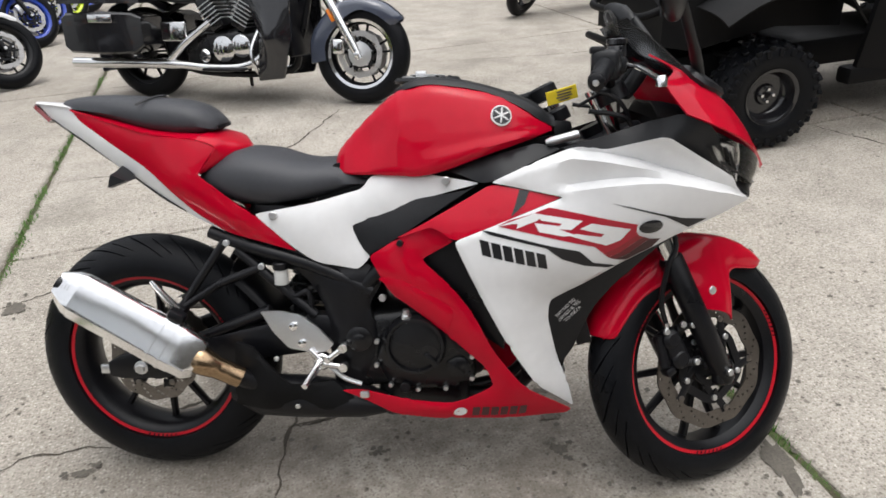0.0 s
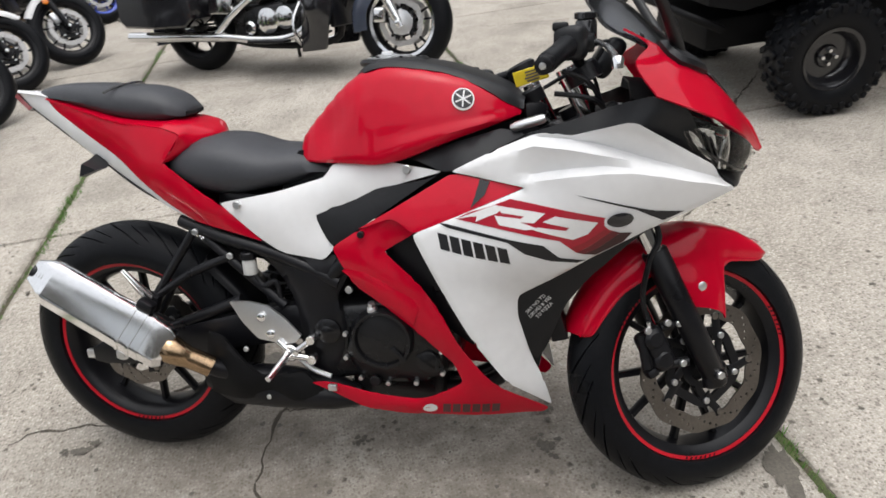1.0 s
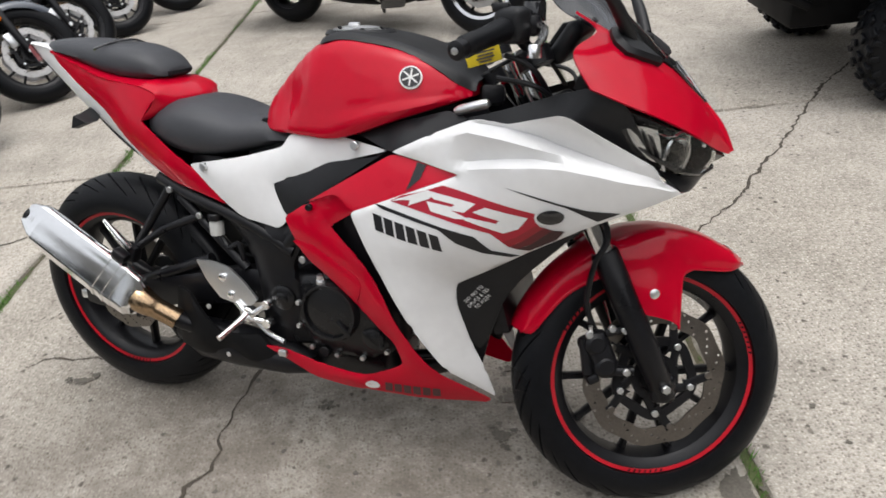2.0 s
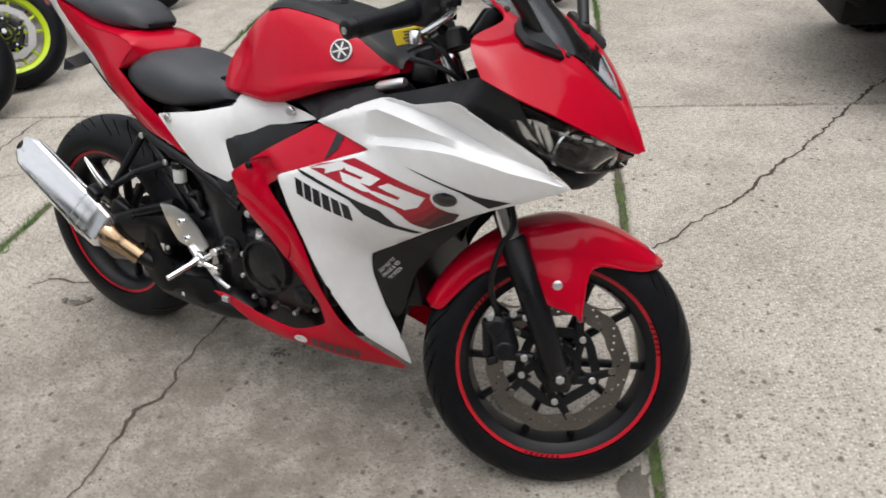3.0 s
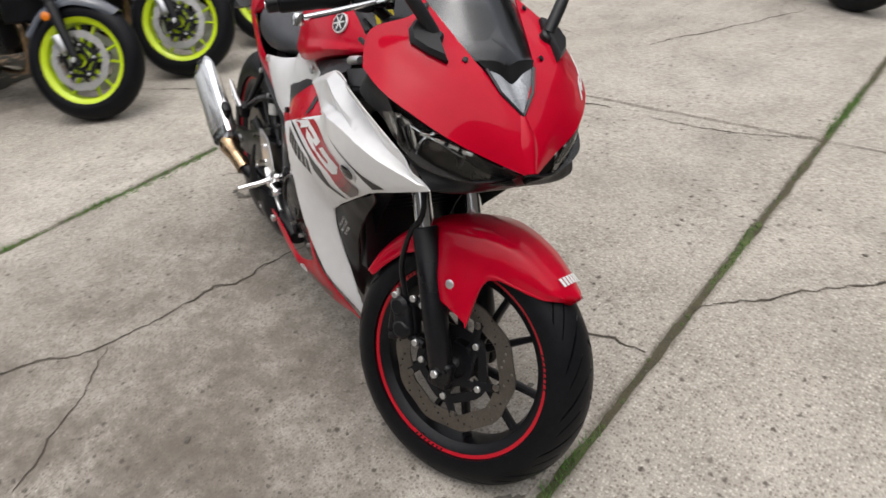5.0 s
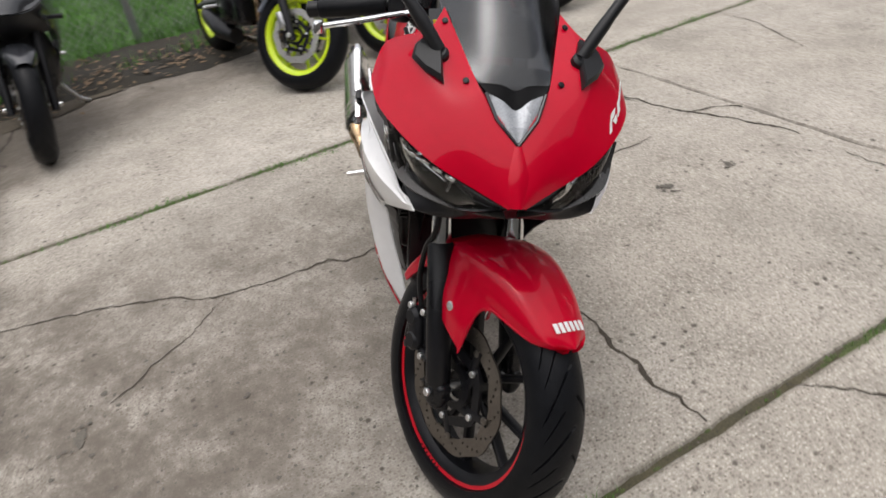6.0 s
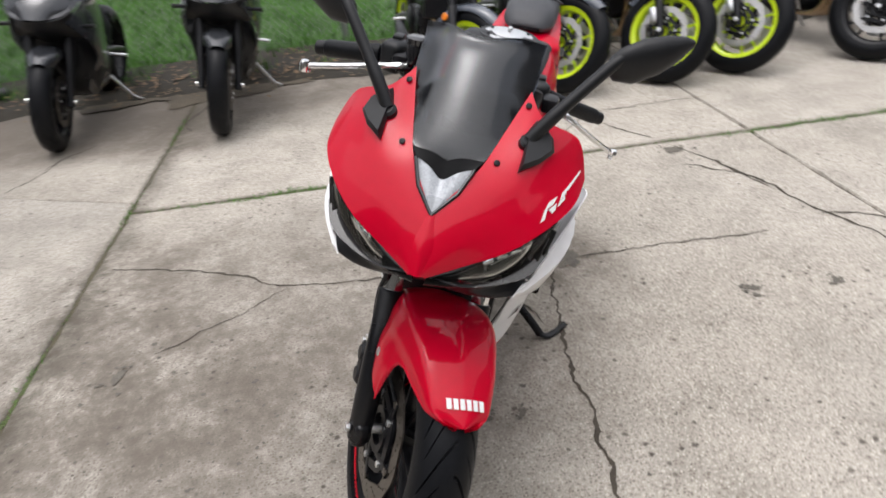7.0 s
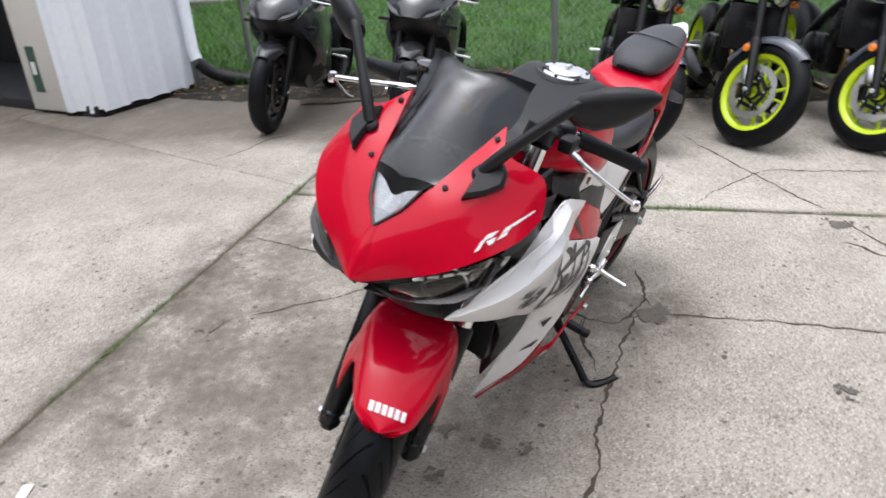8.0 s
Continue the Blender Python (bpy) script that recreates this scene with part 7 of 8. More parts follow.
def roadster(label, m, wheel_mat, body_mat, guard_mat, group, turn_deg=34):
    """An unfaired parked motorcycle."""
    b = empty("parked_motorcycle", m, label, "motorcycle", group)
    S = steer(1.495, turn_deg)
    C = (1.40, 0, 0.298)
    wheel(b, "front_wheel", C, 0.300, 0.12, 0.2165, wheel_mat, turn=S, arms=5, pair=0.24, discs=(-0.062, 0.062), disc_mat=DISCW, n=72, m=14, tread=False, label="painted cast front wheel")
    wheel(b, "rear_wheel", (0, 0, 0.315), 0.316, 0.17, 0.2165, wheel_mat, arms=5, pair=0.24, discs=(-0.07,), disc_r=0.11, n=64, m=14, tread=False, label="painted cast rear wheel")
    up = Vector((-math.sin(radians(25)), 0, math.cos(radians(25))))
    for s in (-1, 1):
        foot = Vector((C[0], s * 0.100, C[2]))
        leg = part("fork_leg", tube([foot - up * 0.03, foot + up * 0.28, foot + up * 0.29], [0.020, 0.028, 0.024], 14), SATIN, b, "", S)
        part("fork_tube", tube([foot + up * 0.27, foot + up * 0.70], 0.024, 14), SATIN, leg, "", S)
        part("axle_end", disc_along(foot + Vector((0, s * 0.022, 0)), (0, s, 0), 0.013, 0.012, 12), ALLOY, leg, "", S)
        part("brake_caliper", box(0.05, 0.034, 0.095, Matrix.Translation((C[0] - 0.085, s * 0.082, C[2] + 0.075)) @ Matrix.Rotation(radians(-25), 4, "Y"), 0.012), ALLOY, leg, "grey brake caliper", S)
        part("side_reflector", disc_along(foot + up * 0.22 + Vector((-0.035, s * 0.028, 0)), (0, s, 0), 0.022, 0.008, 16), AMBER, leg, "amber round reflector", S)
        part("indicator", join(tube([(1.115, s * 0.09, 0.80), (1.125, s * 0.165, 0.805)], 0.007, 8), revolve([(0.0001, -0.038), (0.016, -0.032), (0.024, 0), (0.016, 0.032), (0.0001, 0.038)], 14, centre=(1.135, s * 0.195, 0.805))), AMBER, b, "amber indicator", S)
        bar = part("handlebar", tube(smooth_line([(1.06, s * 0.03, 1.00), (1.05, s * 0.14, 1.05), (0.99, s * 0.36, 1.04)], 4), 0.011, 10), SATIN, b, "", S)
        part("grip", tube([(1.013, s * 0.26, 1.045), (0.985, s * 0.385, 1.040)], 0.017, 12), RUBBER, bar, "", S)
        part("lever", tube([(1.06, s * 0.20, 1.045), (1.07, s * 0.30, 1.035), (1.04, s * 0.39, 1.03)], 0.006, 8), POLISH, bar, "", S)
        mir = part("mirror", join(tube([(1.04, s * 0.17, 1.05), (1.03, s * 0.24, 1.20)], 0.006, 8)), SATIN, b, "", S)
        part("mirror_shell", loft([[(1.045 - 0.012 * k, s * (0.27 + 0.07 * math.cos(a) * q), 1.22 + 0.042 * math.sin(a) * q) for a in np.linspace(0, 6.283, 15)[:-1]] for k, q in ((0, 0.4), (1, 0.9), (2, 1.0))]), BLACK, mir, "", S)
    net = []
    for deg, hw in ((-70, 0.055), (-40, 0.068), (-10, 0.072), (15, 0.066), (35, 0.040)):
        a = radians(deg)
        r = 0.322
        net.append([(C[0] + (r - d) * math.sin(a), y, C[2] + (r - d) * math.cos(a)) for y, d in ((0, 0), (hw * 0.6, 0.006), (hw, 0.030), (hw * 1.05, 0.055))])
    part("front_fender", sheet(net, 4, 0.004, True), guard_mat, b, "", S)
    lampb = part("headlamp", loft([[(1.20 + dx, r * 1.05 * math.cos(a), 0.845 + r * math.sin(a)) for a in np.linspace(0, 6.283, 25)[:-1]] for dx, r in ((-0.09, 0.05), (-0.05, 0.085), (0.0, 0.098), (0.012, 0.098))]), GLOSSB, b, "round headlamp", S)
    part("lens", revolve([(0.0001, 0.030), (0.05, 0.024), (0.088, 0.006), (0.090, 0.0), (0.0001, 0.0)], 28), CLEARISH, lampb, "clear lens", S @ Matrix.Translation((1.212, 0, 0.845)) @ Matrix.Rotation(radians(-90), 4, "Z"))
    part("instrument_pod", box(0.06, 0.15, 0.07, pose(1.12, 0, 1.04, 0, 35, 0), 0.02), BLACK, b, "", S)
    rings = []
    for x, zb, zt, w in smooth_line([(0.52, 0.80, 0.83, 0.07), (0.60, 0.78, 0.92, 0.12), (0.78, 0.77, 1.00, 0.15), (0.95, 0.78, 0.99, 0.155), (1.04, 0.82, 0.92, 0.11)], 3):
        rings.append([(x, w * math.copysign(abs(math.cos(a)) ** 0.6, math.cos(a)), (zb + zt) / 2 + (zt - zb) / 2 * math.sin(a)) for a in np.linspace(0, 6.283, 21)[:-1]])
    part("fuel_tank", loft(rings), body_mat, b)
    for s in (-1, 1):
        part("air_scoop", panel([(0.86, 0.92, 0.15), (1.10, 0.90, 0.19), (1.14, 0.80, 0.18), (1.00, 0.72, 0.165), (0.84, 0.80, 0.15)], (), s, 0.02), body_mat, b)
        part("frame_spar", tube(smooth_line([(1.02, s * 0.05, 0.82), (0.86, s * 0.13, 0.70), (0.58, s * 0.13, 0.52), (0.47, s * 0.12, 0.38)], 4), 0.028, 10), SATIN, b)
        part("swingarm", tube([(0.48, s * 0.10, 0.40), (0.2, s * 0.11, 0.36), (-0.02, s * 0.11, 0.315)], [0.03, 0.026, 0.02], 10), SATIN, b)
        part("foot_rest", tube([(0.46, s * 0.13, 0.38), (0.45, s * 0.23, 0.37)], 0.011, 8), ALLOY, b)
        part("rear_indicator", revolve([(0.0001, -0.03), (0.02, 0), (0.0001, 0.03)], 10, centre=(-0.12, s * 0.15, 0.80)), AMBER, b)
    part("seat", cushion([(-0.12, 0.86, 0.90, 0.06), (0.10, 0.82, 0.90, 0.11), (0.26, 0.78, 0.85, 0.14), (0.45, 0.78, 0.83, 0.12), (0.56, 0.80, 0.84, 0.09)]), SEATM, b)
    part("tail", loft([[(x, w * math.cos(a), z + h * math.sin(a)) for a in np.linspace(0, 6.283, 13)[:-1]] for x, w, z, h in ((-0.24, 0.03, 0.88, 0.015), (-0.05, 0.08, 0.83, 0.04), (0.3, 0.12, 0.74, 0.06))]), body_mat, b)
    part("licence_bracket", box(0.02, 0.16, 0.18, pose(-0.22, 0, 0.70, 0, 25, 0), 0.006), BLACK, b)
    eng = part("engine", box(0.40, 0.30, 0.24, pose(0.68, 0, 0.40, 0, -5, 0), 0.04, 3), ENGINE, b)
    part("cylinder", box(0.20, 0.28, 0.24, pose(0.82, 0, 0.58, 0, 30, 0), 0.02), ENGINE, eng)
    each("engine_cover", [disc_along((0.66, s * 0.14, 0.40), (0, s, 0), 0.095, 0.04, 28, 0.3) for s in (-1, 1)], ENGINE, eng)
    part("radiator", box(0.04, 0.32, 0.26, pose(1.02, 0, 0.60, 0, -15, 0), 0.01), SATIN, b)
    each("header_pipe", [tube(smooth_line([(0.93, y, 0.55), (1.03, y, 0.46), (1.01, y * 0.8, 0.30), (0.88, y * 0.5, 0.20), (0.60, -0.02, 0.18)], 5), 0.018, 10) for y in (-0.09, -0.03, 0.03, 0.09)], BRONZE, b)
    part("silencer", loft([[(x, -0.09 + w * math.cos(a), z + h * math.sin(a)) for a in np.linspace(0, 6.283, 15)[:-1]] for x, w, z, h in ((0.62, 0.05, 0.20, 0.05), (0.42, 0.09, 0.22, 0.07), (0.15, 0.07, 0.27, 0.07), (0.05, 0.04, 0.29, 0.04))]), SATIN, b)
    part("side_stand", tube([(0.50, 0.13, 0.26), (0.47, 0.25, 0.090), (0.45, 0.30, 0.058)], 0.011, 8), ALLOY, b, "bright side stand")
    return b


def faired(label, m, body_mat, group):
    """A fully faired parked sport motorcycle, dark all over."""
    b = empty("parked_sport_motorcycle", m, label, "motorcycle", group)
    S = steer(1.475, 4)
    C = (1.38, 0, 0.296)
    wheel(b, "front_wheel", C, 0.298, 0.12, 0.2165, SATIN, turn=S, discs=(-0.062, 0.062), n=96, m=16, tread=True, label="black front wheel")
    wheel(b, "rear_wheel", (0, 0, 0.315), 0.316, 0.18, 0.2165, SATIN, discs=(-0.07,), disc_r=0.11, n=64, m=14, tread=False, label="black rear wheel")
    up = Vector((-math.sin(radians(25)), 0, math.cos(radians(25))))
    for s in (-1, 1):
        foot = Vector((C[0], s * 0.102, C[2]))
        leg = part("fork_leg", tube([foot - up * 0.03, foot + up * 0.28, foot + up * 0.60], [0.021, 0.028, 0.026], 14), SATIN, b, "", S)
        part("axle_end", disc_along(foot + Vector((0, s * 0.022, 0)), (0, s, 0), 0.014, 0.014, 12), CHROME, leg, "bright axle end", S)
        part("brake_caliper", box(0.05, 0.034, 0.095, Matrix.Translation((C[0] - 0.085, s * 0.084, C[2] + 0.06)) @ Matrix.Rotation(radians(-25), 4, "Y"), 0.012), ALLOY, leg, "", S)
        side = [(0.62, 0.60, 0.17), (0.80, 0.78, 0.19), (1.10, 0.86, 0.20), (1.36, 0.74, 0.15), (1.20, 0.62, 0.21), (1.02, 0.48, 0.205), (1.08, 0.30, 0.14), (0.95, 0.22, 0.13), (0.62, 0.24, 0.15), (0.78, 0.42, 0.19)]
        part("side_fairing", panel(side, [(1.0, 0.68, 0.235)], s, 0.008, 0.03), body_mat, b)
        lampb = part("headlamp", sheet([[(1.30, s * 0.17, 0.83), (1.36, s * 0.12, 0.80), (1.40, s * 0.05, 0.785)], [(1.33, s * 0.17, 0.795), (1.38, s * 0.12, 0.765), (1.41, s * 0.05, 0.75)]], 4, 0.02), GLOSSB, b, "slim headlamp")
        part("lens", sheet([[(1.318, s * 0.172, 0.822), (1.372, s * 0.122, 0.795), (1.408, s * 0.06, 0.780)], [(1.335, s * 0.172, 0.806), (1.388, s * 0.122, 0.778), (1.418, s * 0.06, 0.764)]], 4, 0.004), DARKP, lampb, "dark lens strip")
        part("handlebar", tube([(1.03, s * 0.10, 0.86), (0.95, s * 0.33, 0.84)], 0.015, 10), RUBBER, b, "", S)
        part("lever", tube([(1.07, s * 0.16, 0.86), (1.05, s * 0.26, 0.85), (1.00, s * 0.34, 0.84)], 0.006, 8), POLISH, b, "", S)
        mir = part("mirror", tube([(1.26, s * 0.14, 0.93), (1.20, s * 0.26, 1.03)], 0.012, 10), BLACK, b)
        part("mirror_shell", loft([[Vector((1.20, s * 0.26, 1.03)) + u * Vector((-0.04, s * 0.15, 0.02)) + Vector((0.02 * q * math.cos(a), 0, 0.04 * q * math.sin(a))) for a in np.linspace(0, 6.283, 13)[:-1]] for u, q in ((0, 0.4), (0.2, 0.9), (0.8, 1.0), (1.0, 0.4))]), BLACK, mir)
        part("foot_rest", tube([(0.46, s * 0.13, 0.38), (0.45, s * 0.24, 0.37)], 0.011, 8), ALLOY, b)
        part("pillion_hanger", tube([(0.25, s * 0.10, 0.62), (0.14, s * 0.13, 0.46)], 0.012, 8), SATIN, b)
        part("swingarm", tube([(0.48, s * 0.10, 0.40), (0.2, s * 0.11, 0.36), (-0.02, s * 0.11, 0.315)], [0.03, 0.026, 0.02], 10), SATIN, b)
        part("indicator", tube([(1.20, s * 0.20, 0.70), (1.20, s * 0.255, 0.70)], [0.010, 0.014], 10), SATIN, b)
    cw = [[(1.20, 0.0, 0.955), (1.20, 0.09, 0.95), (1.17, 0.17, 0.92), (1.16, 0.215, 0.86)], [(1.31, 0.0, 0.905), (1.31, 0.09, 0.895), (1.27, 0.16, 0.865), (1.25, 0.195, 0.83)],
          [(1.39, 0.0, 0.845), (1.385, 0.07, 0.835), (1.34, 0.14, 0.82), (1.31, 0.175, 0.80)], [(1.445, 0.0, 0.765), (1.43, 0.05, 0.765), (1.39, 0.10, 0.775), (1.35, 0.14, 0.785)]]
    part("nose_cowl", sheet(cw, 5, 0.006, True), body_mat, b)
    part("chin", sheet([[(1.43, 0, 0.755), (1.40, 0.08, 0.755), (1.33, 0.165, 0.79)], [(1.36, 0, 0.68), (1.33, 0.10, 0.69), (1.27, 0.17, 0.70)], [(1.22, 0, 0.60), (1.20, 0.10, 0.62), (1.18, 0.18, 0.63)]], 4, 0.006, True), BLACK, b)
    part("windscreen", sheet([[(1.31, 0, 0.915), (1.30, 0.08, 0.905), (1.24, 0.135, 0.90)], [(1.21, 0, 1.02), (1.20, 0.07, 1.01), (1.15, 0.135, 0.98)], [(1.12, 0, 1.08), (1.11, 0.06, 1.07), (1.07, 0.12, 1.02)]], 4, 0.003, True), SMOKE, b, "smoked windscreen")
    net = []
    for deg, hw in ((-75, 0.055), (-40, 0.070), (-10, 0.075), (15, 0.068), (35, 0.040)):
        a = radians(deg)
        net.append([(C[0] + (0.318 - d) * math.sin(a), y, C[2] + (0.318 - d) * math.cos(a)) for y, d in ((0, 0), (hw * 0.6, 0.006), (hw, 0.030), (hw * 1.05, 0.07))])
    part("front_fender", sheet(net, 4, 0.004, True), body_mat, b, "", S)
    rings = []
    for x, zb, zt, w in smooth_line([(0.50, 0.78, 0.81, 0.06), (0.58, 0.77, 0.90, 0.12), (0.75, 0.76, 0.96, 0.15), (0.92, 0.78, 0.93, 0.14), (1.00, 0.82, 0.88, 0.09)], 3):
        rings.append([(x, w * math.copysign(abs(math.cos(a)) ** 0.6, math.cos(a)), (zb + zt) / 2 + (zt - zb) / 2 * math.sin(a)) for a in np.linspace(0, 6.283, 21)[:-1]])
    part("fuel_tank", loft(rings), body_mat, b)
    part("seat", cushion([(0.18, 0.75, 0.80, 0.09), (0.30, 0.72, 0.82, 0.13), (0.45, 0.73, 0.80, 0.11), (0.55, 0.75, 0.79, 0.08)]), SEATM, b)
    part("tail", loft([[(x, w * math.cos(a), z + h * math.sin(a)) for a in np.linspace(0, 6.283, 13)[:-1]] for x, w, z, h in ((-0.26, 0.02, 0.95, 0.012), (-0.05, 0.09, 0.89, 0.05), (0.25, 0.12, 0.78, 0.08))]), body_mat, b)
    part("engine", box(0.42, 0.30, 0.36, pose(0.72, 0, 0.42), 0.05, 3), ENGINE, b)
    part("radiator", box(0.04, 0.30, 0.28, pose(1.06, 0, 0.50, 0, -15, 0), 0.01), SATIN, b)
    part("belly_pan", loft([[(x, w * math.copysign(abs(math.cos(a)) ** 0.6, math.cos(a)), z + h * math.sin(a)) for a in np.linspace(0, 6.283, 21)[:-1]] for x, w, z, h in ((0.50, 0.12, 0.36, 0.10), (0.62, 0.17, 0.38, 0.17), (0.90, 0.19, 0.42, 0.22), (1.08, 0.18, 0.48, 0.20), (1.14, 0.14, 0.52, 0.14))]), BLACK, b)
    part("silencer", tube([(0.40, -0.12, 0.24), (0.20, -0.15, 0.30), (-0.05, -0.18, 0.42)], [0.04, 0.055, 0.05], 16), SATIN, b)
    part("side_stand", tube([(0.52, 0.13, 0.24), (0.48, 0.26, 0.085), (0.45, 0.31, 0.056)], 0.011, 8), ALLOY, b, "bright side stand")
    return b


ROW = "row of parked motorcycles"
lime = roadster("black roadster motorcycle with lime yellow wheels", stand_at(-2.40, 1.13, 22, 10, 1.40), LIME, GLOSSB, GREYP, ROW)
for x, y, h in ((-2.66, 1.72, 22), (-2.78, 2.33, 23), (-2.93, 2.80, 22)):
    copy_thing(lime, stand_at(x, y, h, 10, 1.40))
dark = roadster("dark roadster motorcycle with black wheels", stand_at(-3.06, 3.64, 22, 10, 1.40), SATIN, DARKP, GREYP, ROW)
copy_thing(dark, stand_at(-3.24, 4.22, 21, 10, 1.40))
pale = roadster("white motorcycle with black wheels and white fender", stand_at(-3.52, 5.08, 20, 10, 1.40), SATIN, WHITE, WHITE, ROW, 30)
copy_thing(pale, stand_at(-3.45, 5.84, 20, 10, 1.40))
blue = roadster("blue motorcycle with blue painted wheels", stand_at(-4.10, 7.60, 25, 10, 1.40), BLUEW, BLUEW, BLUEW, ROW, 30)
copy_thing(blue, stand_at(-4.30, 8.40, 25, 10, 1.40))
copy_thing(lime, stand_at(-4.42, 9.15, 25, 10, 1.40))
copy_thing(blue, stand_at(-4.55, 9.95, 25, 10, 1.40))
SPORT = "black sport motorcycles by the fence"
black1 = faired("black and grey faired sport motorcycle parked by the fence", stand_at(-1.97, -1.25, 18, 9, 1.38), DARKP, SPORT)
copy_thing(black1, stand_at(-2.15, -0.27, 17, 9, 1.38))


def tourer(m):
    """The heavy cruiser with panniers and chrome pipes."""
    b = empty("touring_motorcycle", m, "dark blue-grey touring cruiser with black panniers and chrome pipes", "motorcycle")
    S = steer(1.82, 6, 29)
    C = (1.70, 0, 0.325)
    fw = wheel(b, "front_wheel", C, 0.328, 0.145, 0.225, SATIN, turn=S, arms=5, pair=0.2, discs=(-0.066, 0.066), disc_mat=DISCW, disc_r=0.152, n=96, m=16, tread=False, label="chrome-lipped front wheel")
    for s in (-1, 1):
        part("rim_lip", revolve([(0.226, s * 0.060), (0.206, s * 0.056), (0.206, s * 0.060), (0.226, s * 0.065)], 64, centre=C, closed=True), CHROME, fw, "chrome rim lip", S)
        part("disc_centre", revolve([(0.080, s * 0.070), (0.080, s * 0.074), (0.03, s * 0.080), (0.0001, s * 0.080), (0.0001, s * 0.070)], 40, centre=C), ALLOY, fw, "plain alloy disc centre", S)
    wheel(b, "rear_wheel", (0, 0, 0.32), 0.322, 0.16, 0.215, SATIN, arms=5, pair=0.2, n=72, m=14, tread=False, label="rear wheel")
    up = Vector((-math.sin(radians(29)), 0, math.cos(radians(29))))
    for s in (-1, 1):
        foot = Vector((C[0], s * 0.115, C[2]))
        leg = part("fork_leg", tube([foot - up * 0.03, foot + up * 0.05, foot + up * 0.40, foot + up * 0.80], [0.024, 0.030, 0.032, 0.030], 16), POLISH, b, "bright fork leg", S)
        part("axle_nut", disc_along(foot + Vector((0, s * 0.028, 0)), (0, s, 0), 0.018, 0.012, 14), CHROME, leg, "", S)
        part("brake_caliper", box(0.085, 0.05, 0.10, Matrix.Translation((C[0] - 0.14, s * 0.095, C[2] + 0.05)), 0.02, 3), CHROME, leg, "chrome brake caliper", S)
        part("side_reflector", box(0.022, 0.008, 0.085, Matrix.Translation(foot + up * 0.28 + Vector((-0.035, s * 0.03, 0))) @ Matrix.Rotation(radians(-29), 4, "Y"), 0.004), AMBER, leg, "amber reflector", S)
        # panniers
        bag = part("pannier", loft([[(x, s * (0.24 + 0.11 * i), z0 + (z1 - z0) * (j + 1) / 2) for i, j in ((-1, -0.9), (-0.9, -1), (0.9, -1), (1, -0.9), (1, 0.9), (0.9, 1), (-0.9, 1), (-1, 0.9))] for x, z0, z1 in ((-0.42, 0.38, 0.58), (-0.38, 0.345, 0.61), (-0.10, 0.335, 0.62), (0.16, 0.345, 0.61), (0.24, 0.40, 0.58))]), GLOSSB, b, "glossy black pannier")
        part("lid", loft([[(x, s * (0.24 + 0.115 * i), 0.672 + h * (j + 1) / 2) for i, j in ((-1, -1), (1, -1), (1, 0.3), (0.7, 1), (-0.7, 1), (-1, 0.3))] for x, h in ((-0.43, 0.04), (-0.36, 0.085), (-0.05, 0.10), (0.18, 0.085), (0.25, 0.03))]), GLOSSB, bag)
        part("latch", box(0.20, 0.016, 0.055, pose(-0.08, s * 0.362, 0.575), 0.012, 3), CHROME, bag, "chrome latch")
        part("exhaust_pipe", join(tube(smooth_line([(-0.50, s * 0.20, 0.265), (-0.10, s * 0.20, 0.265), (0.35, s * 0.195, 0.262), (0.62, s * 0.18, 0.24), (0.85, s * 0.17, 0.245), (1.00, s * 0.15, 0.30), (1.05, s * 0.10, 0.42)], 5), [0.036] * 11 + [0.028] * 20, 14)), CHROME, b, "long chrome exhaust pipe")
        part("upper_pipe", tube(smooth_line([(0.30, s * 0.195, 0.275), (0.45, s * 0.195, 0.40), (0.66, s * 0.17, 0.54)], 5), 0.026, 14), CHROME, b, "chrome downpipe")
        eng_y = s * 0.165
        each("engine_cover", [disc_along((0.75, eng_y, 0.365), (0, s, 0), 0.085, 0.035, 28, 0.35), disc_along((0.89, eng_y, 0.385), (0, s, 0), 0.075, 0.035, 28, 0.35), disc_along((0.60, eng_y, 0.320), (0, s, 0), 0.045, 0.04, 24, 0.35)], CHROME, b, "chrome engine cover")
        part("side_panel", box(0.20, 0.02, 0.13, pose(0.38, s * 0.20, 0.480, 0, 0, 0), 0.02, 3), CHROME, b, "chrome side badge plate")
        each("cylinder", [box(0.12, 0.16, 0.24, pose(x, s * 0.10, 0.60, 0, a, 0), 0.02) for x, a in ((0.66, -30), (0.92, 30))], ENGINE, b)
        each("cylinder_fin", [box(0.135, 0.17, 0.006, pose(x + dx * k, s * 0.10, 0.54 + 0.024 * k, 0, a, 0), 0) for x, a, dx in ((0.70, -30, -0.013), (0.88, 30, 0.013)) for k in range(6)], ALLOY, b)
        part("lower_fairing", panel([(1.02, 0.16, 0.22), (1.22, 0.18, 0.23), (1.30, 0.45, 0.24), (1.30, 0.80, 0.22), (1.05, 0.86, 0.20), (0.98, 0.72, 0.22), (1.06, 0.45, 0.23)], [(1.14, 0.45, 0.30)], s, 0.02, 0.04), GLOSSB, b, "glossy black lower leg fairing")
        part("crash_bar", tube(smooth_line([(1.00, s * 0.16, 0.20), (1.04, s * 0.27, 0.24), (1.02, s * 0.28, 0.36), (1.05, s * 0.20, 0.50)], 5), 0.013, 10), CHROME, b, "chrome crash bar")
        part("footboard", box(0.30, 0.10, 0.02, pose(0.80, s * 0.27, 0.24), 0.008), SATIN, b)
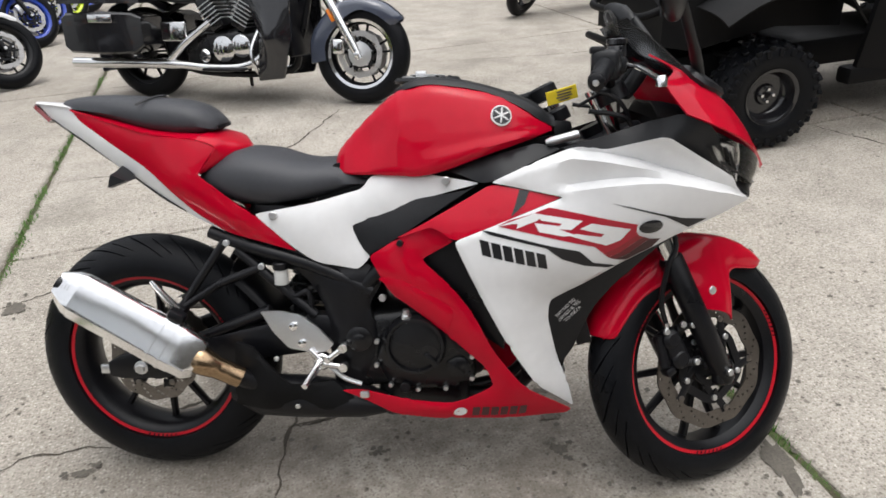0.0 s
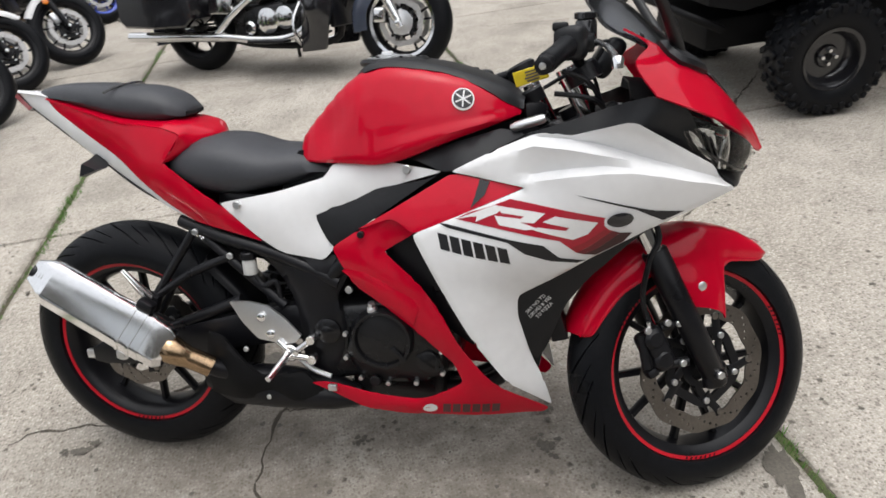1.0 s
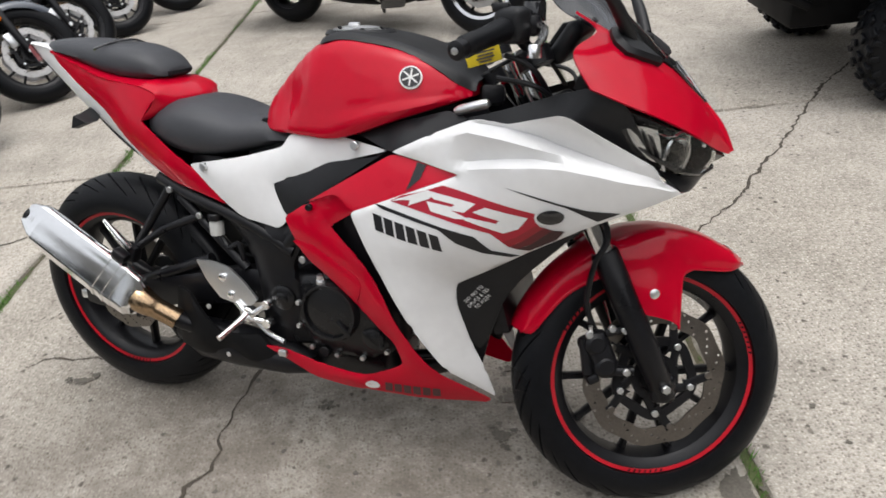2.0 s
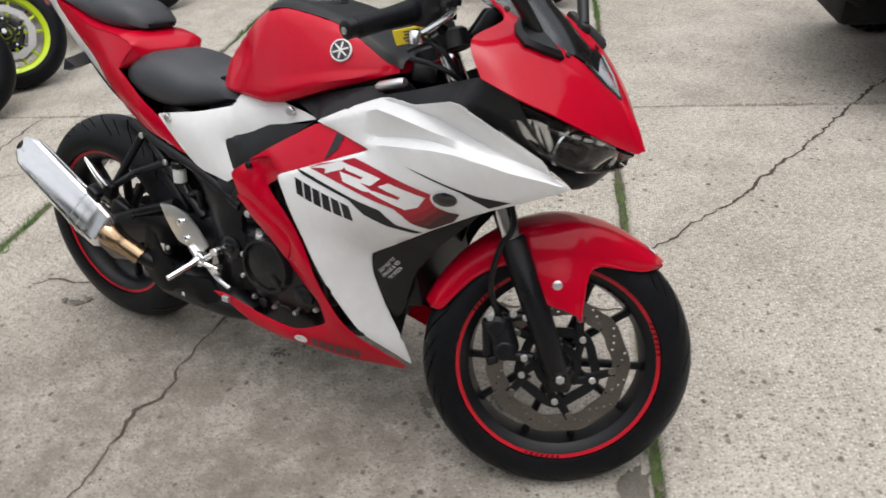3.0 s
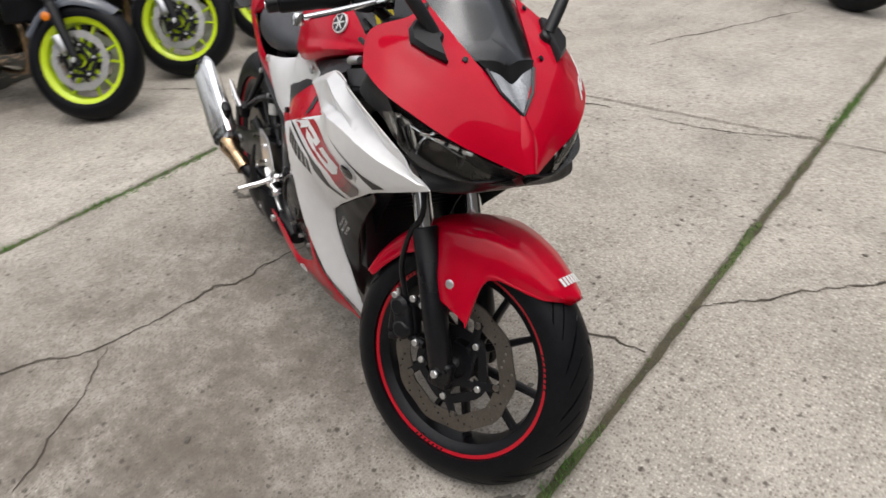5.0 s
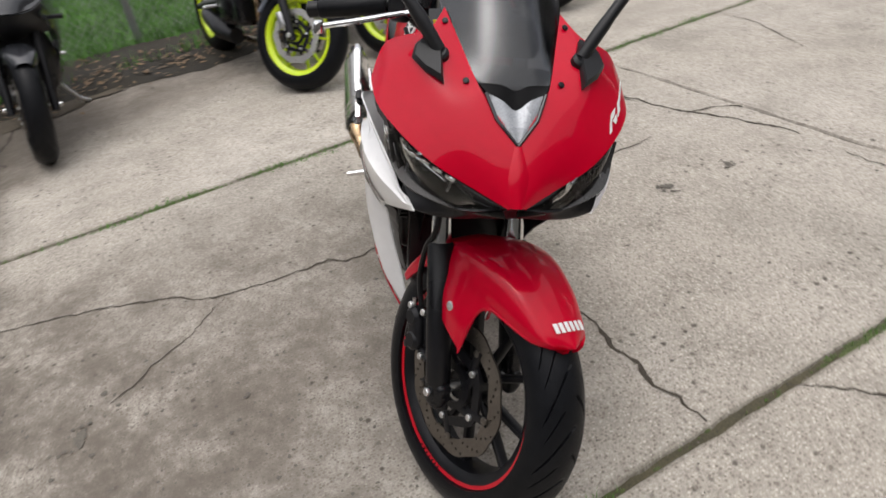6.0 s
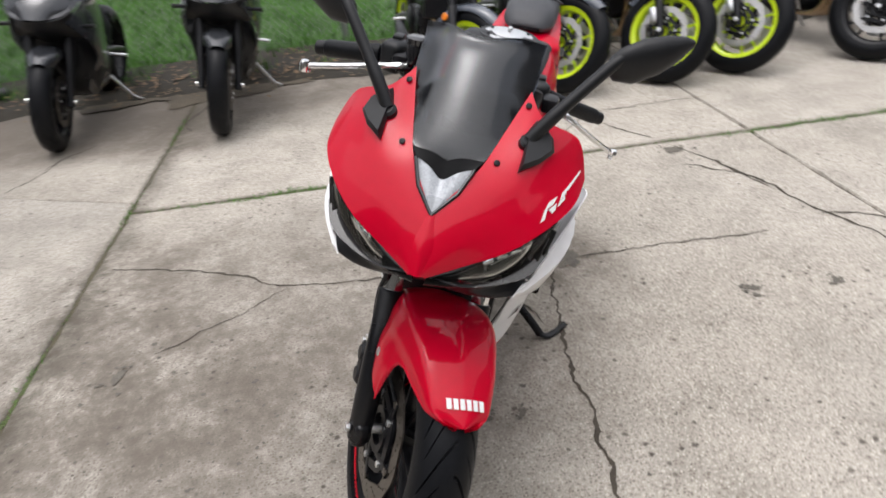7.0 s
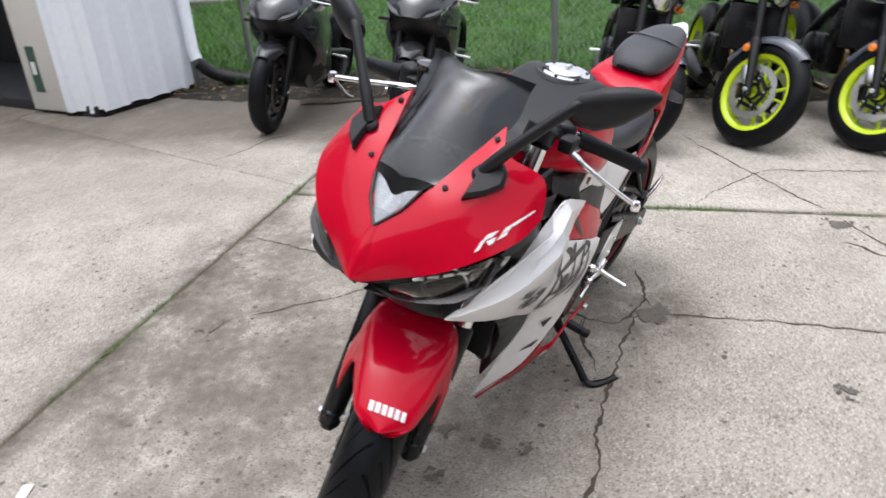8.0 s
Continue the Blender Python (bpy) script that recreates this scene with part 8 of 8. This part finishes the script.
        part("handlebar", tube(smooth_line([(1.28, s * 0.05, 1.02), (1.20, s * 0.28, 1.08), (1.02, s * 0.42, 1.02)], 5), 0.013, 10), CHROME, b)
    net = []
    for deg, hw in ((-100, 0.085), (-70, 0.098), (-30, 0.10), (0, 0.10), (25, 0.098), (45, 0.075), (52, 0.05)):
        a = radians(deg)
        net.append([(C[0] + (0.368 - d) * math.sin(a), y, C[2] + (0.368 - d) * math.cos(a)) for y, d in ((0, 0), (hw * 0.6, 0.008), (hw, 0.04), (hw * 1.06, 0.13 if deg < 0 else 0.09))])
    part("front_fender", sheet(net, 4, 0.006, True), NAVY, b, "deep dark blue-grey front fender", S)
    part("engine_case", box(0.62, 0.30, 0.26, pose(0.72, 0, 0.36), 0.05, 3), ENGINE, b)
    part("radiator", box(0.06, 0.36, 0.42, pose(1.22, 0, 0.52, 0, -12, 0), 0.02), SATIN, b)
    part("frame_tube", tube(smooth_line([(1.38, 0, 0.90), (1.24, 0, 0.40), (1.10, 0, 0.20), (0.30, 0, 0.22), (0.15, 0, 0.55), (0.5, 0, 0.72)], 5), 0.024, 10), SATIN, b)
    part("fuel_tank", loft([[(x, w * math.copysign(abs(math.cos(a)) ** 0.7, math.cos(a)), z + h * math.sin(a)) for a in np.linspace(0, 6.283, 21)[:-1]] for x, w, z, h in ((0.58, 0.08, 0.83, 0.05), (0.72, 0.15, 0.87, 0.10), (0.95, 0.18, 0.90, 0.12), (1.12, 0.14, 0.90, 0.10), (1.22, 0.07, 0.90, 0.05))]), NAVY, b)
    part("seat", cushion([(-0.28, 0.74, 0.82, 0.13), (0.05, 0.72, 0.84, 0.16), (0.25, 0.68, 0.78, 0.18), (0.45, 0.66, 0.74, 0.17), (0.62, 0.70, 0.78, 0.10)]), SEATM, b)
    part("rear_fender", sheet([[(0.38 * math.sin(radians(d)), y, 0.32 + 0.38 * math.cos(radians(d))) for y in (0, 0.06, 0.10)] for d in (-110, -70, -30, 10, 40)], 4, 0.006, True), NAVY, b)
    part("side_stand", tube([(0.70, 0.20, 0.22), (0.62, 0.34, 0.058)], 0.014, 8), SATIN, b)
    return b


tourer(stand_at(-0.47, 4.78, -18, 8, 1.70))


def buggy(m):
    """The black side-by-side utility vehicle; x ahead, y to its left, origin under the front axle."""
    b = empty("utility_vehicle", m, "black side-by-side utility vehicle with knobbly tyres", "vehicle")

    def knobbly(x, s, turn):
        c = (x, s * 0.56, 0.272)
        T = Matrix.Translation(c) @ Matrix.Rotation(radians(turn), 4, "Z") @ Matrix.Diagonal((0.855, 0.855, 0.855, 1))
        R, bead = 0.318, 0.165
        w = part("wheel", revolve([(0.0001, s * 0.040), (0.055, s * 0.040), (0.065, s * 0.020), (0.12, s * 0.020), (bead - 0.022, s * 0.045), (bead - 0.016, s * 0.095), (bead, s * 0.105), (bead + 0.004, s * 0.105), (bead - 0.004, s * 0.08), (bead - 0.018, s * 0.0), (bead - 0.004, -s * 0.10), (0.0001, -s * 0.10)], 48), GLOSSB, b, "black steel wheel", T)
        each("wheel_nut", [disc_along((0.036 * math.cos(a), s * 0.040, 0.036 * math.sin(a)), (0, s, 0), 0.011, 0.022, 8) for a in np.linspace(0, 6.283, 5)[:-1]], CHROME, w, "", T)
        part("hub_cap", disc_along((0, s * 0.040, 0), (0, s, 0), 0.018, 0.014, 16), MATTB, w, "", T)
        prof = [(bead, -0.095), (bead + 0.03, -0.118), (R - 0.05, -0.122), (R - 0.025, -0.105), (R - 0.012, -0.05), (R - 0.010, 0), (R - 0.012, 0.05), (R - 0.025, 0.105), (R - 0.05, 0.122), (bead + 0.03, 0.118), (bead, 0.095)]
        part("tyre", revolve(prof, 56, closed=True), RUBBER, w, "knobbly off-road tyre", T)
        lugs = []
        for k in range(22):
            a = 2 * math.pi * k / 22
            for y, da, sx, sy, tw in ((-0.095, 0.5, 0.036, 0.052, 0.5), (-0.035, 0.0, 0.036, 0.050, 0.35), (0.035, 0.5, 0.036, 0.050, -0.35), (0.095, 0.0, 0.036, 0.052, -0.5)):
                q = a + da * 2 * math.pi / 22
                r = R - 0.010 - (0.012 if abs(y) > 0.06 else 0)
                lugs.append(box(0.026, sy, sx, Matrix.Rotation(-q, 4, "Y") @ Matrix.Translation((r, y, 0)) @ Matrix.Rotation(tw, 4, "X"), 0.004, 1))
            q = a + 0.5 * 2 * math.pi / 22
            for sgn in (-1, 1):
                lugs.append(box(0.045, 0.014, 0.030, Matrix.Rotation(-q, 4, "Y") @ Matrix.Translation((R - 0.048, sgn * 0.122, 0)), 0.004, 1))
        tagged(part("tread_lug", join(*lugs), RUBBER, w, "", T), kind="stuff")
    for x, turn in ((0.0, -6), (-1.98, 0)):
        for s in (-1, 1):
            knobbly(x, s, turn)
    for s in (-1, 1):
        each("suspension_arm", [tube([(dx, s * 0.16, z), (0.0, s * 0.45, z - 0.03)], 0.016, 10) for dx in (-0.15, 0.15) for z in (0.30, 0.44)], MATTB, b)
        sh = part("shock", tube([(-0.05, s * 0.36, 0.33), (-0.06, s * 0.24, 0.78)], 0.022, 12), MATTB, b, "coil-over shock")
        part("coil_spring", tube([(-0.05 - 0.01 * k / 80 + 0.042 * math.cos(k * 0.62), s * (0.35 - 0.10 * k / 80) + 0.042 * math.sin(k * 0.62), 0.40 + 0.34 * k / 80) for k in range(81)], 0.007, 6), GALV, sh, "grey spring")
        part("front_wing", sheet([[(0.36, s * 0.42, 0.72), (0.36, s * 0.60, 0.70), (0.35, s * 0.69, 0.66)], [(0.15, s * 0.42, 0.80), (0.15, s * 0.60, 0.79), (0.14, s * 0.70, 0.76)], [(-0.20, s * 0.42, 0.86), (-0.20, s * 0.60, 0.84), (-0.21, s * 0.70, 0.80)], [(-0.44, s * 0.42, 0.70), (-0.44, s * 0.60, 0.66), (-0.44, s * 0.70, 0.60)]], 4, 0.01), MATTB, b, "black plastic front wing")
        door = part("door", panel([(-0.46, 0.34, 0.66), (-0.50, 0.92, 0.70), (-0.75, 1.02, 0.70), (-1.38, 1.00, 0.70), (-1.46, 0.70, 0.70), (-1.38, 0.34, 0.66)], [(-0.95, 0.65, 0.73)], s, 0.03, 0.06, 0.04), MATTB, b, "black half door")
        part("door_panel", panel([(-0.62, 0.48, 0.705), (-0.64, 0.84, 0.725), (-1.28, 0.86, 0.725), (-1.30, 0.50, 0.705)], (), s, 0.012, 0.06, 0.03), MATTB, door, "dark grey door inset")
        part("sill", box(1.05, 0.10, 0.09, pose(-0.95, s * 0.62, 0.325), 0.02), MATTB, b)
        part("rear_wing", box(0.95, 0.10, 0.36, pose(-1.98, s * 0.64, 0.80), 0.05, 3), MATTB, b)
        part("cage_post", tube(smooth_line([(-0.35, s * 0.60, 0.92), (-0.70, s * 0.56, 1.50), (-0.95, s * 0.52, 1.86), (-1.55, s * 0.52, 1.88), (-1.62, s * 0.58, 1.20), (-1.60, s * 0.60, 0.85)], 5), 0.025, 10), MATTB, b, "black roll cage tube")
        part("headlamp", box(0.05, 0.16, 0.08, pose(0.42, s * 0.34, 0.80), 0.02, 3), DARKLENS, b)
    part("bonnet", loft([[(x, w * i, z0 + (z1 - z0) * (j + 1) / 2) for i, j in ((-1, -1), (1, -1), (1, 0.5), (0.7, 1), (-0.7, 1), (-1, 0.5))] for x, w, z0, z1 in ((0.48, 0.34, 0.52, 0.74), (0.36, 0.44, 0.50, 0.86), (-0.10, 0.46, 0.58, 0.98), (-0.48, 0.48, 0.55, 1.04))]), MATTB, b, "black bonnet")
    part("chassis", box(2.9, 0.56, 0.16, pose(-1.0, 0, 0.36), 0.03), MATTB, b)
    part("differential", box(0.28, 0.22, 0.22, pose(0.0, 0, 0.36), 0.05, 3), ALLOY, b, "cast front drive housing")
    part("front_bumper", join(tube(smooth_line([(0.40, -0.34, 0.40), (0.56, -0.30, 0.48), (0.60, 0.0, 0.50), (0.56, 0.30, 0.48), (0.40, 0.34, 0.40)], 5), 0.020, 10), tube(smooth_line([(0.40, -0.30, 0.72), (0.56, -0.26, 0.66), (0.58, 0, 0.66), (0.56, 0.26, 0.66), (0.40, 0.30, 0.72)], 5), 0.020, 10)), MATTB, b, "black tube bumper")
    part("roof", box(0.75, 1.10, 0.04, pose(-1.25, 0, 1.90), 0.02, 3), MATTB, b)
    part("bench_seat", join(box(0.45, 1.15, 0.16, pose(-1.12, 0, 0.66), 0.05, 3), box(0.14, 1.15, 0.52, pose(-1.40, 0, 0.98, 0, -10, 0), 0.05, 3)), SEATM, b)
    part("cargo_bed", join(box(0.95, 1.20, 0.05, pose(-2.05, 0, 0.82), 0.01), box(0.04, 1.20, 0.28, pose(-2.52, 0, 0.96), 0.01), box(0.04, 1.20, 0.28, pose(-1.60, 0, 0.96), 0.01)), MATTB, b)
    part("steering_wheel", revolve([(0.165, -0.012), (0.180, 0), (0.165, 0.012), (0.150, 0)], 32, closed=True), MATTB, b, turn=pose(-0.72, 0.30, 1.05, 0, 0, 0) @ Matrix.Rotation(radians(60), 4, "Y") @ Matrix.Rotation(radians(90), 4, "X"))
    return b


buggy(pose(1.55, 4.07, 0, 0, 0, 194.5))
# one more machine at the far side of the yard
copy_thing(dark, stand_at(1.00, 7.75, 200, 8, 1.40))

# ---------------------------------------------------------------- shed, fence, distance
shed = empty("shed", Matrix.Identity(4), "white corrugated metal shed with an open dark doorway", "shed", kind="structure")


def corrugated(p, q, z0, z1, pitch=0.155, depth=0.022):
    """A ribbed metal wall sheet between two points of the plan."""
    p, q = Vector((*p, 0)), Vector((*q, 0))
    d = (q - p).normalized()
    n = Vector((d.y, -d.x, 0))
    L = (q - p).length
    prof = []
    t = 0.0
    while t < L:
        for a, h in ((0, 0), (0.34, 0), (0.46, 1), (0.62, 1), (0.74, 0)):
            if t + a * pitch <= L:
                prof.append((t + a * pitch, h * depth))
        t += pitch
    prof.append((L, 0))
    rnd = random.Random(2)
    n_prof = len(prof)
    verts = []
    for back in (0.0, 0.008):
        for a, h in prof:
            w = p + d * a - n * (h - back)
            low = z0 + rnd.uniform(-0.010, 0.010)
            verts += [w + Vector((0, 0, low)), w + Vector((0, 0, z1))]
    faces = []
    for k in range(n_prof - 1):
        a, b = 2 * k, 2 * (n_prof + k)
        faces += [(a, a + 2, a + 3, a + 1), (b, b + 2, b + 3, b + 1), (a, a + 2, b + 2, b), (a + 1, a + 3, b + 3, b + 1)]
    return mesh_of(verts, faces)


part("wall_north", corrugated((-2.82, -2.88), (-1.87, -2.85), 0.05, 3.0, 0.21, 0.026), SIDING, shed, "white ribbed metal wall", angle=20)
part("wall_east", corrugated((-1.87, -2.85), (-1.77, -3.20), 0.04, 3.0, 0.20, 0.03), SIDING, shed, "white ribbed metal corner", angle=20)
part("foundation", join(box(0.98, 0.10, 0.10, pose(-2.34, -2.93, 0.01, 0, 0, 2), 0.01), box(0.08, 0.40, 0.06, pose(-1.87, -3.05, 0.0, 0, 0, 16), 0.01)), SATIN, shed)
door = part("door", box(0.05, 0.40, 2.2, pose(-1.80, -3.42, 1.13, 0, 0, 3), 0.008), DOORP, shed, "cream painted metal door leaf")
part("door_sign", box(0.006, 0.10, 0.36, pose(-1.770, -3.47, 0.36, 0, 0, 3), 0.001, 1), SIGNG, door, "small green sign plate")
part("sign_bar", box(0.004, 0.05, 0.10, pose(-1.7655, -3.47, 0.37, 0, 0, 3), 0.0, 1), DECALW, door)
part("doorway_back", join(box(0.06, 4.0, 3.0, pose(-3.0, -5.6, 1.5), 0.01), box(1.2, 0.06, 3.0, pose(-2.4, -7.6, 1.5), 0.01), box(0.05, 0.9, 3.0, pose(-2.78, -3.35, 1.5), 0.01)), DARKROOM, shed, "shed interior with its shade in the colour")
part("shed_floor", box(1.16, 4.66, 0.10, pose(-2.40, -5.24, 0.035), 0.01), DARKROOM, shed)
part("wall_south", box(0.08, 1.2, 3.0, pose(-1.78, -7.0, 1.5), 0.01), SIDING, shed)
part("lintel", box(0.08, 3.3, 0.55, pose(-1.80, -4.9, 2.72), 0.01), SIDING, shed)
part("shed_roof", box(1.5, 5.2, 0.06, pose(-2.35, -5.2, 3.04, 0, 3, 0), 0.01), GALV, shed)
spout = part("downspout", join(tube([(-2.80, -2.80, 3.0), (-2.80, -2.80, 0.36), (-2.79, -2.76, 0.27)], 0.05, 14)), SIDING, shed, "white downspout")
tagged(part("drain_hose", tube(smooth_line([(-2.80, -2.76, 0.25), (-2.88, -2.66, 0.14), (-3.02, -2.50, 0.07), (-3.10, -2.42, 0.06)], 6), 0.055, 16), BLACK), "black ribbed drain hose at the downspout's foot", "hose")
part("post", box(0.07, 0.07, 3.0, pose(-2.86, -2.90, 1.5), 0.006), GALV, shed)

fence = empty("wire_fence", SLAB, "galvanised chain-link fence in front of the grass", "fence", kind="structure")
FU = -4.25
each("fence_post", [tube([(FU, v, -0.05), (FU, v, 1.25)], 0.030, 12) for v in (-1.85, 1.10, 4.0, 7.0)], GALV, fence)
part("top_rail", tube([(FU, -3.0, 1.22), (FU, 7.2, 1.22)], 0.021, 10), GALV, fence)


def chain_link():
    verts, faces = [], []
    r = 0.0016
    for sgn in (-1, 1):
        for k in range(-18, 180):
            v0 = -4.5 + 0.064 * k
            a, b = (v0, 0.03), (v0 + sgn * 1.18, 1.21)
            if min(a[0], b[0]) < -3.0:
                continue
            n = len(verts)
            for v, z in (a, b):
                verts.extend([(FU - r, v, z), (FU + r, v - r, z), (FU + r, v + r, z)])
            faces.extend([(n, n + 1, n + 4, n + 3), (n + 1, n + 2, n + 5, n + 4), (n + 2, n, n + 3, n + 5)])
    return mesh_of(verts, faces)


tagged(part("chain_link", chain_link(), GALV, fence, angle=0), kind="stuff")


def far_house(x, y, turn, w, d, h, label):
    hs = empty("far_house", pose(x, y, 0, 0, 0, turn), label, "house")
    part("wall", box(w, d, h, pose(0, 0, h / 2), 0.02), SIDING, hs)
    part("roof", loft([[(-w / 2 - 0.3, -d / 2 - 0.3, h), (-w / 2 - 0.3, d / 2 + 0.3, h), (-w / 2 - 0.3, 0, h + 1.6)], [(w / 2 + 0.3, -d / 2 - 0.3, h), (w / 2 + 0.3, d / 2 + 0.3, h), (w / 2 + 0.3, 0, h + 1.6)]]), SATIN, hs)
    return hs


far_house(-11.2, -10.2, 15, 6.0, 5.0, 3.0, "pale house wall beyond the lawn")
kerb = part("far_road", box(5.0, 40, 0.05, SLAB @ pose(-13.0, 0, 0.045), 0.01), CONCRETE)
tagged(kerb, "grey-brown road strip beyond the lawn", "road", kind="structure")
tagged(part("paper_scrap", box(0.045, 0.03, 0.004, pose(0.955, 0.51, 0.004, 4, 3, 30), 0.001, 1), DECALW), "crumpled white paper scrap on the concrete", "paper")

# unseen plain walls added behind the camera's way to close the yard and darken reflections
WALLP = material("dull_reflection_wall", (0.13, 0.125, 0.115), 0.8, vary=0.3, scale=2, bump=0.3, bump_scale=40)
for k, (x, y, w, d, h) in enumerate([(2.0, -9.6, 22.0, 0.3, 6.5), (10.0, 3.0, 0.3, 26.0, 7.5), (0.0, 16.0, 26.0, 0.3, 6.5)]):
    tagged(part("reflection_wall", box(w, d, h, pose(x, y, h / 2 - 0.05), 0.02), WALLP), "unseen dull grey wall added to darken reflections", "wall", kind="structure")
